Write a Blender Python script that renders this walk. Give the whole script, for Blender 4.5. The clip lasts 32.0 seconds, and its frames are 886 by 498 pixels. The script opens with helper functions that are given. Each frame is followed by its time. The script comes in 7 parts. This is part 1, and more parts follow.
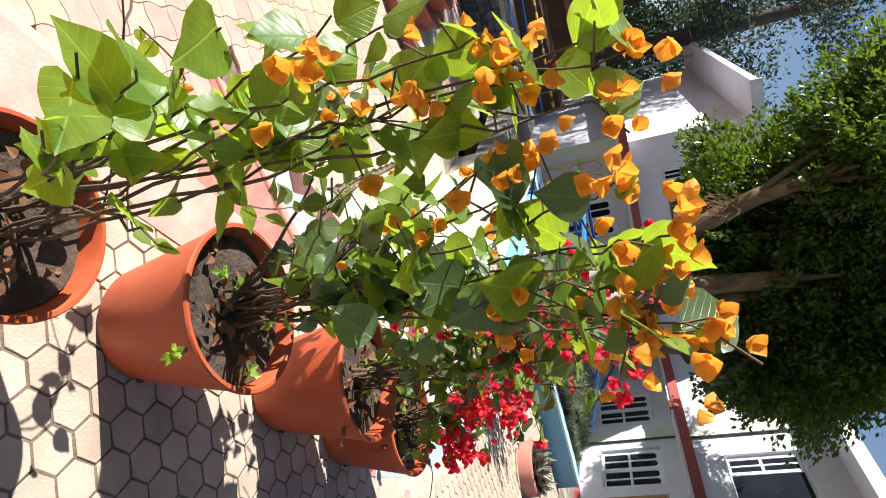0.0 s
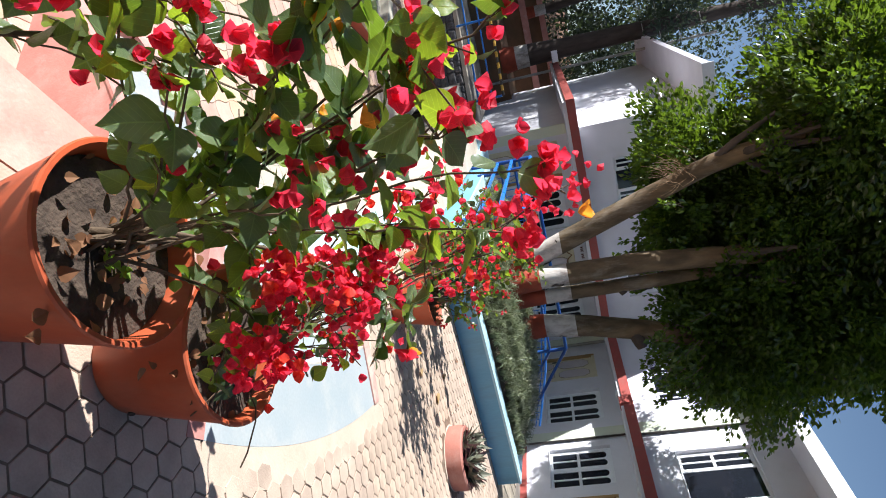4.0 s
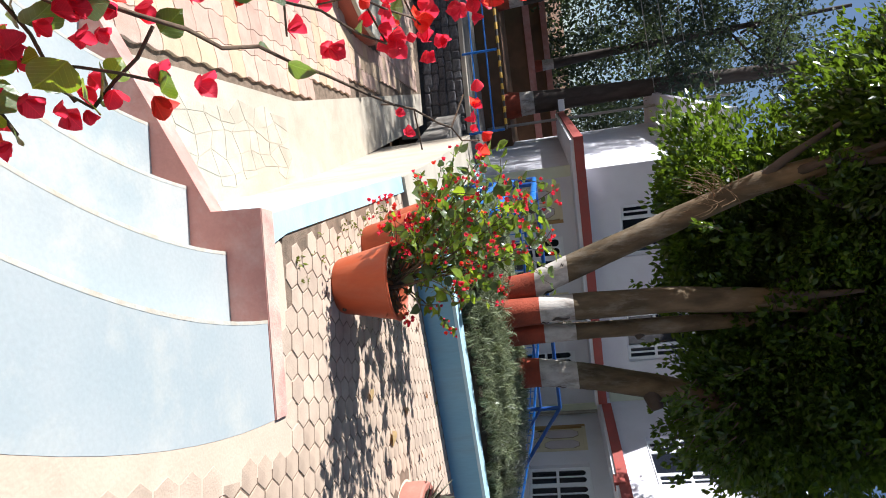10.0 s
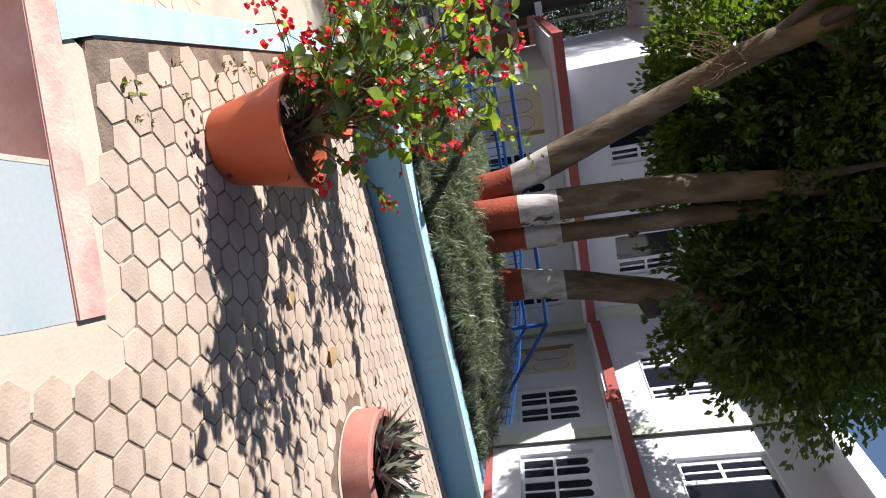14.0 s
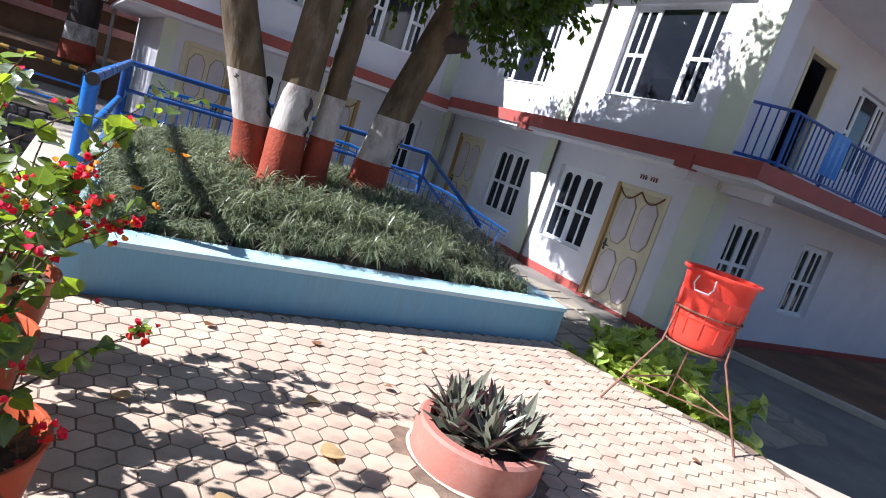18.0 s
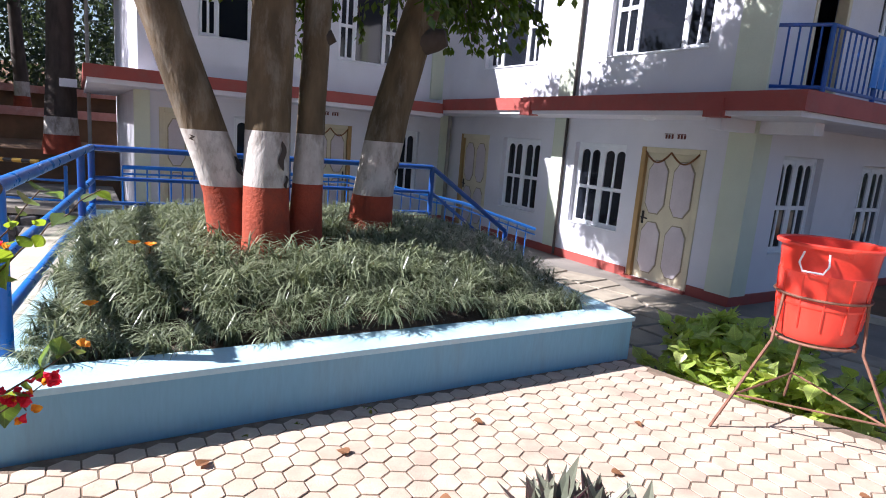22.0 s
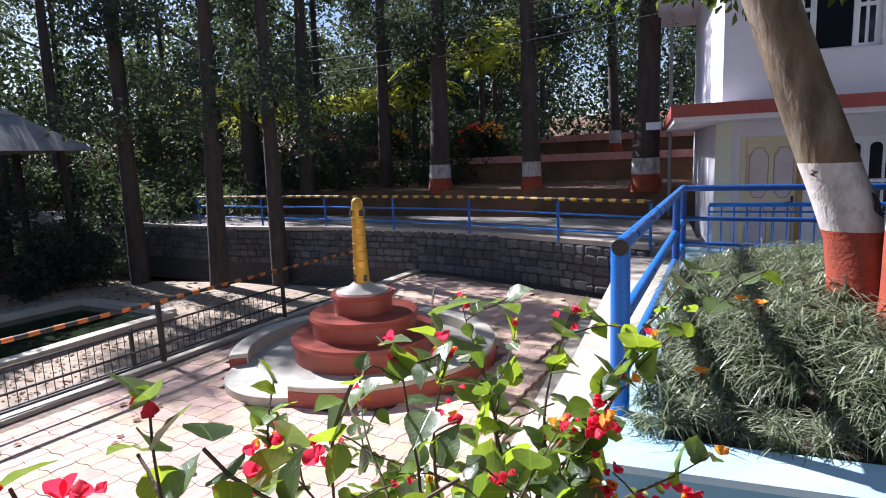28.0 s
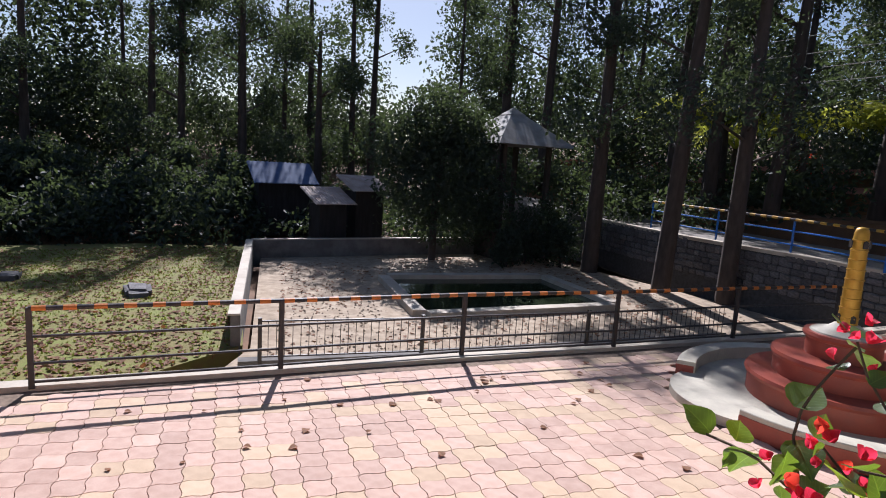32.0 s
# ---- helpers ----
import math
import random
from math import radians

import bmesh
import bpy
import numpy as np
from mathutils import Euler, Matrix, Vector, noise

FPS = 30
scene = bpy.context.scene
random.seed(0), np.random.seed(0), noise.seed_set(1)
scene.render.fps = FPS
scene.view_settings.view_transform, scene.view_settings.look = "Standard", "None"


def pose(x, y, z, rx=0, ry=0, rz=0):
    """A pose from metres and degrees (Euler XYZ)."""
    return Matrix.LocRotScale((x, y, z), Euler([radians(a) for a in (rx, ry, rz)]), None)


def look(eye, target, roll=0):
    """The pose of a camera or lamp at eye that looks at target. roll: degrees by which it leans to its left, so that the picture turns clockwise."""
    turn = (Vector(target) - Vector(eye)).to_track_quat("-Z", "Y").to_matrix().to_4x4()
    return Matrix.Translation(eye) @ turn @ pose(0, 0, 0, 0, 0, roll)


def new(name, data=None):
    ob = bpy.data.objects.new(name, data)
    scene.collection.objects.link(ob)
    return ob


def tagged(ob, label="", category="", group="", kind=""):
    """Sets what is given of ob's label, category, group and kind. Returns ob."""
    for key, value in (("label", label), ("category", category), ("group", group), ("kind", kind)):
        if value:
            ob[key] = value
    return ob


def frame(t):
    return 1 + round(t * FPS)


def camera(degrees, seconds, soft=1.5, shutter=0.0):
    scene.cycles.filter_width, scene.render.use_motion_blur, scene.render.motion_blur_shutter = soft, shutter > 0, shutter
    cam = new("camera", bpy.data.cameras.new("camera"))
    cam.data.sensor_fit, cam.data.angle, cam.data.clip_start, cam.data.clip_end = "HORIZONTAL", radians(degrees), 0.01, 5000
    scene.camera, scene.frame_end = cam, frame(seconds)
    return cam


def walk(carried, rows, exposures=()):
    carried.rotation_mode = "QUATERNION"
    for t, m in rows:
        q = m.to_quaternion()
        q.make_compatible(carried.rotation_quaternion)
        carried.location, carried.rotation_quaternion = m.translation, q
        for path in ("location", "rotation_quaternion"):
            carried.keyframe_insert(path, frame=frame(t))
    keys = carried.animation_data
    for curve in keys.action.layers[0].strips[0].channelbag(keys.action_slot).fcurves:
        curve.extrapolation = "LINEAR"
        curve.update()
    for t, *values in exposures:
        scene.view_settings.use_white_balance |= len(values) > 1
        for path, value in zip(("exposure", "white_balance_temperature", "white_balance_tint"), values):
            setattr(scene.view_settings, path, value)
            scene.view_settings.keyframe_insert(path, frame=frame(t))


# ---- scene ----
cam = camera(73.8, 32.0, soft=1.0)
PATH = [
    (0, (1.383, 1.098, 1.468), (2.114, 2.872, 0.904), 79.3),
    (0.5, (1.507, 1.137, 1.470), (2.249, 2.912, 0.923), 79.5),
    (1, (1.593, 1.178, 1.466), (2.337, 2.957, 0.935), 79.8),
    (1.5, (1.712, 1.246, 1.459), (2.454, 3.033, 0.953), 79.7),
    (2, (1.815, 1.321, 1.452), (2.553, 3.117, 0.971), 79.7),
    (2.5, (1.939, 1.442, 1.466), (2.691, 3.236, 1.000), 80.0),
    (3, (2.044, 1.530, 1.479), (2.799, 3.327, 1.030), 79.8),
    (3.5, (2.159, 1.627, 1.486), (2.912, 3.428, 1.052), 79.9),
    (5.5, (2.684, 2.027, 1.295), (3.345, 3.876, 0.919), 80.3),
    (6, (2.776, 2.124, 1.246), (3.422, 3.980, 0.875), 81.1),
    (6.5, (2.882, 2.240, 1.209), (3.509, 4.104, 0.848), 81.5),
    (7, (2.957, 2.351, 1.190), (3.580, 4.218, 0.835), 82.1),
    (7.5, (3.036, 2.475, 1.192), (3.655, 4.343, 0.838), 82.5),
    (8, (3.086, 2.560, 1.196), (3.700, 4.430, 0.841), 82.8),
    (8.5, (3.149, 2.642, 1.178), (3.754, 4.516, 0.828), 82.8),
    (9, (3.225, 2.728, 1.168), (3.810, 4.608, 0.819), 83.0),
    (9.5, (3.299, 2.806, 1.164), (3.860, 4.693, 0.812), 83.2),
    (10, (3.401, 2.897, 1.162), (3.940, 4.790, 0.809), 83.6),
    (10.5, (3.487, 2.964, 1.152), (4.013, 4.862, 0.805), 83.9),
    (11, (3.595, 3.068, 1.129), (4.113, 4.969, 0.782), 84.1),
    (11.5, (3.646, 3.140, 1.114), (4.161, 5.041, 0.766), 84.3),
    (12, (3.729, 3.254, 1.106), (4.248, 5.154, 0.756), 84.6),
    (12.5, (3.802, 3.355, 1.118), (4.340, 5.249, 0.763), 84.8),
    (13, (3.894, 3.479, 1.135), (4.488, 5.355, 0.781), 85.1),
    (13.5, (3.964, 3.562, 1.147), (4.623, 5.418, 0.798), 84.5),
    (14, (4.064, 3.680, 1.159), (4.813, 5.505, 0.827), 81.6),
    (14.5, (4.142, 3.791, 1.182), (4.955, 5.591, 0.868), 77.9),
    (15, (4.254, 3.923, 1.216), (5.122, 5.703, 0.939), 71.0),
    (15.5, (4.324, 4.020, 1.244), (5.241, 5.779, 0.985), 64.5),
    (17.5, (4.466, 4.230, 1.312), (5.557, 5.874, 0.985), 26.0),
    (18, (4.519, 4.322, 1.329), (5.635, 5.942, 0.971), 17.9),
    (18.5, (4.562, 4.403, 1.323), (5.691, 6.012, 0.957), 12.8),
    (19, (4.615, 4.490, 1.322), (5.750, 6.095, 0.953), 8.6),
    (19.5, (4.670, 4.564, 1.335), (5.788, 6.179, 0.957), 7.0),
    (20, (4.743, 4.652, 1.378), (5.820, 6.290, 0.985), 5.7),
    (20.5, (4.792, 4.719, 1.400), (5.846, 6.373, 1.011), 5.0),
    (21, (4.849, 4.818, 1.405), (5.890, 6.481, 1.022), 4.8),
    (21.5, (4.885, 4.898, 1.399), (5.924, 6.565, 1.023), 4.7),
    (22, (4.932, 4.992, 1.402), (5.971, 6.661, 1.036), 4.5),
    (22.5, (4.970, 5.071, 1.410), (6.018, 6.736, 1.052), 4.5),
    (23, (4.993, 5.178, 1.413), (6.051, 6.840, 1.070), 4.4),
    (23.5, (4.997, 5.247, 1.405), (6.053, 6.912, 1.071), 3.9),
    (24, (4.981, 5.322, 1.404), (6.019, 6.999, 1.075), 3.4),
    (24.5, (4.961, 5.366, 1.43), (5.906, 7.096, 1.091), 3.1),
    (25, (4.923, 5.451, 1.427), (5.653, 7.283, 1.089), 1.9),
    (25.5, (4.892, 5.524, 1.43), (5.41, 7.427, 1.102), 1.0),
    (26, (4.847, 5.57, 1.452), (5.036, 7.536, 1.134), -0.1),
    (26.5, (4.821, 5.559, 1.452), (4.744, 7.534, 1.146), -1.0),
    (28.5, (4.705, 5.525, 1.46), (3.868, 7.317, 1.16), -2.3),
    (29, (4.675, 5.427, 1.468), (3.688, 7.143, 1.185), -1.8),
    (29.5, (4.652, 5.346, 1.47), (3.549, 6.992, 1.198), -1.1),
    (30, (4.62, 5.246, 1.464), (3.373, 6.787, 1.202), -0.2),
    (30.5, (4.589, 5.171, 1.456), (3.227, 6.611, 1.191), 0.7),
    (31, (4.541, 5.079, 1.45), (3.037, 6.367, 1.172), 1.8),
    (31.5, (4.505, 5.005, 1.446), (2.899, 6.161, 1.155), 2.6),
    (32, (4.429, 4.945, 1.426), (2.721, 5.943, 1.129), 3.6),
]
walk(cam, [(t, look(eye, target, roll)) for t, eye, target, roll in PATH],
     [(0, 1.20, 6300, 10), (3, 1.08, 6050, 10), (6, 1.16, 6050, 10), (9, 1.08, 6050, 10), (13, 0.90, 6150, 12), (16, 1.14, 5900, 12), (19, 1.24, 5800, 16), (21, 1.33, 5850, 17), (23, 1.37, 6100, 18), (26.3, 1.56, 6250, 18), (28.6, 1.06, 5600, 19), (30, 0.88, 5550, 19), (32, 0.66, 5900, 19)])

# ---- light ----
SUN_AZ, SUN_EL = radians(157.0), radians(38.0)
world = bpy.data.worlds.new("sky")
scene.world = world
world.use_nodes = True
wn = world.node_tree.nodes
sky = wn.new("ShaderNodeTexSky")
sky.sky_type = "NISHITA"
sky.sun_disc = False
sky.sun_elevation = SUN_EL
sky.sun_rotation = radians(90.0) - SUN_AZ
sky.air_density, sky.dust_density = 1.0, 0.6
wn["Background"].inputs["Strength"].default_value = 0.052
world.node_tree.links.new(sky.outputs["Color"], wn["Background"].inputs["Color"])
sun_data = bpy.data.lights.new("sun", "SUN")
sun_data.energy, sun_data.angle, sun_data.color = 5.0, radians(0.55), (1.0, 0.975, 0.93)
sun = new("sun", sun_data)
to_sun = Vector((math.cos(SUN_AZ) * math.cos(SUN_EL), math.sin(SUN_AZ) * math.cos(SUN_EL), math.sin(SUN_EL)))
sun.matrix_world = look(to_sun * 60, (0, 0, 0))

# ---- materials ----
def mat(name, a, b=None, scale=6.0, rough=0.7, bump=0.15, fine=60.0, dirt=None, dirt_scale=1.2, dirt_amt=0.4, metal=0.0,
        rand=0.0, island=0.0, spec=0.4, stretch=(1, 1, 1), coat=0.0):
    """Two colours mixed by noise at two scales, a dirt layer with its own shape, fine relief, and a spread from piece to piece."""
    m = bpy.data.materials.new(name)
    m.use_nodes = True
    nt = m.node_tree
    n, l = nt.nodes, nt.links
    p = n["Principled BSDF"]
    b = b or tuple(c * 0.8 for c in a)
    co = n.new("ShaderNodeTexCoord")
    mp = n.new("ShaderNodeMapping")
    mp.inputs["Scale"].default_value = stretch
    l.new(co.outputs["Object"], mp.inputs["Vector"])
    n1 = n.new("ShaderNodeTexNoise")
    n1.inputs["Scale"].default_value, n1.inputs["Detail"].default_value = scale, 6
    n2 = n.new("ShaderNodeTexNoise")
    n2.inputs["Scale"].default_value, n2.inputs["Detail"].default_value = fine, 4
    for q in (n1, n2):
        l.new(mp.outputs[0], q.inputs["Vector"])
    mix = n.new("ShaderNodeMix")
    mix.data_type = "RGBA"
    mix.inputs["A"].default_value, mix.inputs["B"].default_value = (*a, 1), (*b, 1)
    ramp = n.new("ShaderNodeMapRange")
    ramp.inputs["From Min"].default_value, ramp.inputs["From Max"].default_value = 0.35, 0.65
    l.new(n1.outputs["Fac"], ramp.inputs["Value"])
    l.new(ramp.outputs[0], mix.inputs["Factor"])
    col = mix.outputs["Result"]
    if dirt:
        n3 = n.new("ShaderNodeTexNoise")
        n3.inputs["Scale"].default_value, n3.inputs["Detail"].default_value, n3.inputs["Roughness"].default_value = dirt_scale, 8, 0.7
        l.new(mp.outputs[0], n3.inputs["Vector"])
        r3 = n.new("ShaderNodeMapRange")
        r3.inputs["From Min"].default_value, r3.inputs["From Max"].default_value = 0.5, 0.72
        r3.inputs["To Max"].default_value = dirt_amt
        l.new(n3.outputs["Fac"], r3.inputs["Value"])
        m3 = n.new("ShaderNodeMix")
        m3.data_type = "RGBA"
        m3.inputs["B"].default_value = (*dirt, 1)
        l.new(col, m3.inputs["A"])
        l.new(r3.outputs[0], m3.inputs["Factor"])
        col = m3.outputs["Result"]
    hsv = n.new("ShaderNodeHueSaturation")
    f = n.new("ShaderNodeMapRange")
    f.inputs["To Min"].default_value, f.inputs["To Max"].default_value = 0.9, 1.1
    l.new(n2.outputs["Fac"], f.inputs["Value"])
    val = f.outputs[0]
    if rand or island:
        if rand:
            r = n.new("ShaderNodeObjectInfo").outputs["Random"]
        else:
            r = n.new("ShaderNodeNewGeometry").outputs["Random Per Island"]
        g = n.new("ShaderNodeMapRange")
        g.inputs["To Min"].default_value, g.inputs["To Max"].default_value = 1 - (rand or island), 1 + (rand or island)
        l.new(r, g.inputs["Value"])
        mu = n.new("ShaderNodeMath")
        mu.operation = "MULTIPLY"
        l.new(val, mu.inputs[0])
        l.new(g.outputs[0], mu.inputs[1])
        val = mu.outputs[0]
    l.new(val, hsv.inputs["Value"])
    l.new(col, hsv.inputs["Color"])
    l.new(hsv.outputs["Color"], p.inputs["Base Color"])
    p.inputs["Metallic"].default_value, p.inputs["Specular IOR Level"].default_value = metal, spec
    p.inputs["Coat Weight"].default_value = coat
    ro = n.new("ShaderNodeMapRange")
    ro.inputs["To Min"].default_value, ro.inputs["To Max"].default_value = max(0.02, rough - 0.12), min(1.0, rough + 0.12)
    l.new(n1.outputs["Fac"], ro.inputs["Value"])
    l.new(ro.outputs[0], p.inputs["Roughness"])
    if bump:
        bu = n.new("ShaderNodeBump")
        bu.inputs["Strength"].default_value, bu.inputs["Distance"].default_value = bump, 0.01
        l.new(n2.outputs["Fac"], bu.inputs["Height"])
        l.new(bu.outputs[0], p.inputs["Normal"])
    return m


def leaf_mat(name, a, b, trans, through_light=0.45, rough=0.45, island=0.25, veins=0.0):
    """A thin leaf or bract: colour spread from leaf to leaf, midrib and side veins, and light that passes through it."""
    m = bpy.data.materials.new(name)
    m.use_nodes = True
    n, l = m.node_tree.nodes, m.node_tree.links
    p = n["Principled BSDF"]
    geo = n.new("ShaderNodeNewGeometry")
    mix = n.new("ShaderNodeMix")
    mix.data_type = "RGBA"
    mix.inputs["A"].default_value, mix.inputs["B"].default_value = (*a, 1), (*b, 1)
    l.new(geo.outputs["Random Per Island"], mix.inputs["Factor"])
    co = n.new("ShaderNodeTexCoord")
    no = n.new("ShaderNodeTexNoise")
    no.inputs["Scale"].default_value, no.inputs["Detail"].default_value = 45, 4
    l.new(co.outputs["Object"], no.inputs["Vector"])
    hsv = n.new("ShaderNodeHueSaturation")
    r = n.new("ShaderNodeMapRange")
    r.inputs["To Min"].default_value, r.inputs["To Max"].default_value = 1 - island, 1 + island
    l.new(no.outputs["Fac"], r.inputs["Value"])
    val, relief = r.outputs[0], no.outputs["Fac"]
    if veins:
        def calc(op, x, y=None, z=None):
            q = n.new("ShaderNodeMath")
            q.operation = op
            for k, w in enumerate((x, y, z)):
                if w is None:
                    continue
                if isinstance(w, (int, float)):
                    q.inputs[k].default_value = w
                else:
                    l.new(w, q.inputs[k])
            return q.outputs[0]

        uv = n.new("ShaderNodeSeparateXYZ")
        l.new(co.outputs["UV"], uv.inputs[0])
        off = calc("ABSOLUTE", uv.outputs[0])
        rib = calc("SUBTRACT", 1.0, calc("MULTIPLY", off, 42.0))
        side = calc("PINGPONG", calc("MULTIPLY", calc("SUBTRACT", uv.outputs[1], calc("MULTIPLY", off, 0.9)), 7.5), 0.5)
        side = calc("SUBTRACT", 0.7, calc("MULTIPLY", side, 11.0))
        vein = calc("MAXIMUM", calc("MAXIMUM", rib, side), 0.0)
        val = calc("MULTIPLY", val, calc("MULTIPLY_ADD", vein, veins, 1.0))
        relief = calc("SUBTRACT", relief, vein)
    l.new(val, hsv.inputs["Value"])
    l.new(mix.outputs["Result"], hsv.inputs["Color"])
    l.new(hsv.outputs["Color"], p.inputs["Base Color"])
    p.inputs["Roughness"].default_value = rough
    bu = n.new("ShaderNodeBump")
    bu.inputs["Strength"].default_value, bu.inputs["Distance"].default_value = 0.3, 0.004
    l.new(relief, bu.inputs["Height"])
    l.new(bu.outputs[0], p.inputs["Normal"])
    t = n.new("ShaderNodeBsdfTranslucent")
    glow = n.new("ShaderNodeHueSaturation")
    glow.inputs["Color"].default_value = (*trans, 1)
    l.new(val, glow.inputs["Value"])
    l.new(glow.outputs["Color"], t.inputs["Color"])
    ms = n.new("ShaderNodeMixShader")
    ms.inputs[0].default_value = through_light
    l.new(p.outputs[0], ms.inputs[1])
    l.new(t.outputs[0], ms.inputs[2])
    l.new(ms.outputs[0], n["Material Output"].inputs["Surface"])
    return m


def glass_mat():
    m = bpy.data.materials.new("dark_glass")
    m.use_nodes = True
    p = m.node_tree.nodes["Principled BSDF"]
    p.inputs["Base Color"].default_value = (0.012, 0.014, 0.02, 1)
    p.inputs["Roughness"].default_value = 0.06
    p.inputs["Specular IOR Level"].default_value = 0.5
    return m


HEX = mat("hex_paver", (0.53, 0.40, 0.295), (0.425, 0.315, 0.23), 7, 0.85, 0.25, 110, dirt=(0.30, 0.22, 0.17), dirt_scale=2.4, dirt_amt=0.6, rand=0.10)
HEXJ = mat("hex_paver_far", (0.56, 0.43, 0.325), (0.45, 0.34, 0.255), 7, 0.85, 0.25, 110, dirt=(0.30, 0.22, 0.17), dirt_scale=2.4, dirt_amt=0.6, island=0.10)
BORDER = mat("peach_mortar", (0.60, 0.475, 0.36), (0.52, 0.40, 0.30), 4, 0.85, 0.15, 80, dirt=(0.34, 0.26, 0.19), dirt_scale=3, dirt_amt=0.5)
JOINT = mat("joint_sand", (0.235, 0.165, 0.115), (0.14, 0.10, 0.068), 14, 0.95, 0.5, 120)
STEP = mat("pale_blue_step_paint", (0.34, 0.385, 0.39), (0.41, 0.43, 0.42), 1.6, 0.55, 0.05, 70, dirt=(0.58, 0.54, 0.46), dirt_scale=1.8, dirt_amt=0.65)
NOSE = mat("worn_step_edge", (0.50, 0.50, 0.45), (0.46, 0.40, 0.31), 14, 0.7, 0.2, 70)
PLANTER = mat("dark_salmon_paint", (0.44, 0.175, 0.13), (0.36, 0.14, 0.105), 5, 0.65, 0.15, 70, dirt=(0.50, 0.33, 0.27), dirt_scale=4, dirt_amt=0.5)
PINK = mat("salmon_pink_paint", (0.56, 0.26, 0.215), (0.46, 0.20, 0.165), 4, 0.65, 0.15, 70, dirt=(0.62, 0.48, 0.42), dirt_scale=3, dirt_amt=0.5)
KERBP = mat("worn_peach_paint", (0.58, 0.36, 0.28), (0.52, 0.29, 0.23), 5, 0.75, 0.15, 80, dirt=(0.62, 0.50, 0.41), dirt_scale=3, dirt_amt=0.7)
PEEL = mat("peeling_pink_paint", (0.54, 0.27, 0.225), (0.62, 0.50, 0.40), 7, 0.8, 0.3, 80, dirt=(0.58, 0.44, 0.34), dirt_scale=6, dirt_amt=0.9)
# Paler than the bed walls: sunlight on the wall tops is mixed into this blue.
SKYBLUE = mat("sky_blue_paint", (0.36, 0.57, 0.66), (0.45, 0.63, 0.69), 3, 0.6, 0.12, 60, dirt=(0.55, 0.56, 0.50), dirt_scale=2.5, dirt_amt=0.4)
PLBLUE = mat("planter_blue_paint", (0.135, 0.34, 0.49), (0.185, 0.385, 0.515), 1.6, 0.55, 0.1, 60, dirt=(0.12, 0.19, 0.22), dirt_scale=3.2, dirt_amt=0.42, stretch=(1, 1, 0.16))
CREAM = mat("cream_cement", (0.50, 0.44, 0.35), (0.42, 0.36, 0.28), 2.5, 0.8, 0.2, 50, dirt=(0.35, 0.29, 0.22), dirt_scale=3, dirt_amt=0.5)
CONC = mat("grey_cement", (0.36, 0.33, 0.29), (0.28, 0.26, 0.23), 3, 0.85, 0.3, 60, dirt=(0.16, 0.14, 0.12), dirt_scale=2, dirt_amt=0.5)
# Cement darkened to carry the shadow side of the yard walls.
YARDW = mat("shade_dark_cement", (0.19, 0.175, 0.16), (0.12, 0.11, 0.10), 3, 0.9, 0.3, 50, dirt=(0.06, 0.06, 0.05), dirt_scale=2, dirt_amt=0.6)
WHITE = mat("white_wall_paint", (0.72, 0.70, 0.74), (0.66, 0.64, 0.69), 1.2, 0.7, 0.06, 80, dirt=(0.52, 0.49, 0.46), dirt_scale=1.8, dirt_amt=0.25)
LIME = mat("pale_lime_paint", (0.66, 0.68, 0.54), (0.60, 0.62, 0.49), 1.5, 0.7, 0.06, 80)
REDBAND = mat("red_oxide_paint", (0.36, 0.075, 0.06), (0.30, 0.06, 0.05), 3, 0.6, 0.1, 60, dirt=(0.30, 0.16, 0.13), dirt_scale=3, dirt_amt=0.4)
UPVC = mat("white_window_frame", (0.80, 0.80, 0.82), (0.74, 0.74, 0.77), 4, 0.35, 0.03, 50)
GLASS = glass_mat()
DOORM = mat("cream_door_paint", (0.68, 0.60, 0.42), (0.62, 0.54, 0.38), 3, 0.5, 0.06, 40)
DOORP = mat("mauve_door_panel", (0.62, 0.54, 0.55), (0.56, 0.48, 0.49), 3, 0.45, 0.06, 40)
DMOULD = mat("olive_door_moulding", (0.36, 0.30, 0.20), (0.30, 0.25, 0.17), 6, 0.55, 0.1, 60)
DFRAME = mat("ochre_door_frame", (0.42, 0.26, 0.10), (0.34, 0.20, 0.08), 8, 0.55, 0.2, 60, stretch=(1, 1, 0.2))
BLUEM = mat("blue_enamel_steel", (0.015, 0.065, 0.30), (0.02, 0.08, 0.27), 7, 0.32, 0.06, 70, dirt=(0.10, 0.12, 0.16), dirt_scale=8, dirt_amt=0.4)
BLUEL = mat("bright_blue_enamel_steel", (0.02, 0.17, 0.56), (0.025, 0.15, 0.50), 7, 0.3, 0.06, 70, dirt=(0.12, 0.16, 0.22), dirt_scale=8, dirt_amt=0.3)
IRON = mat("dark_iron", (0.035, 0.033, 0.035), (0.06, 0.045, 0.035), 12, 0.5, 0.15, 90)
ORANGE = mat("orange_band_paint", (0.62, 0.20, 0.03), (0.55, 0.16, 0.03), 12, 0.5, 0.1, 90)
YELLOW = mat("yellow_band_paint", (0.65, 0.38, 0.04), (0.55, 0.31, 0.04), 12, 0.5, 0.1, 90)
RUST = mat("rusty_steel_rod", (0.24, 0.11, 0.07), (0.16, 0.075, 0.05), 30, 0.75, 0.3, 120)
REDPL = mat("red_bucket_plastic", (0.78, 0.055, 0.03), (0.72, 0.05, 0.03), 5, 0.32, 0.02, 60, spec=0.5)
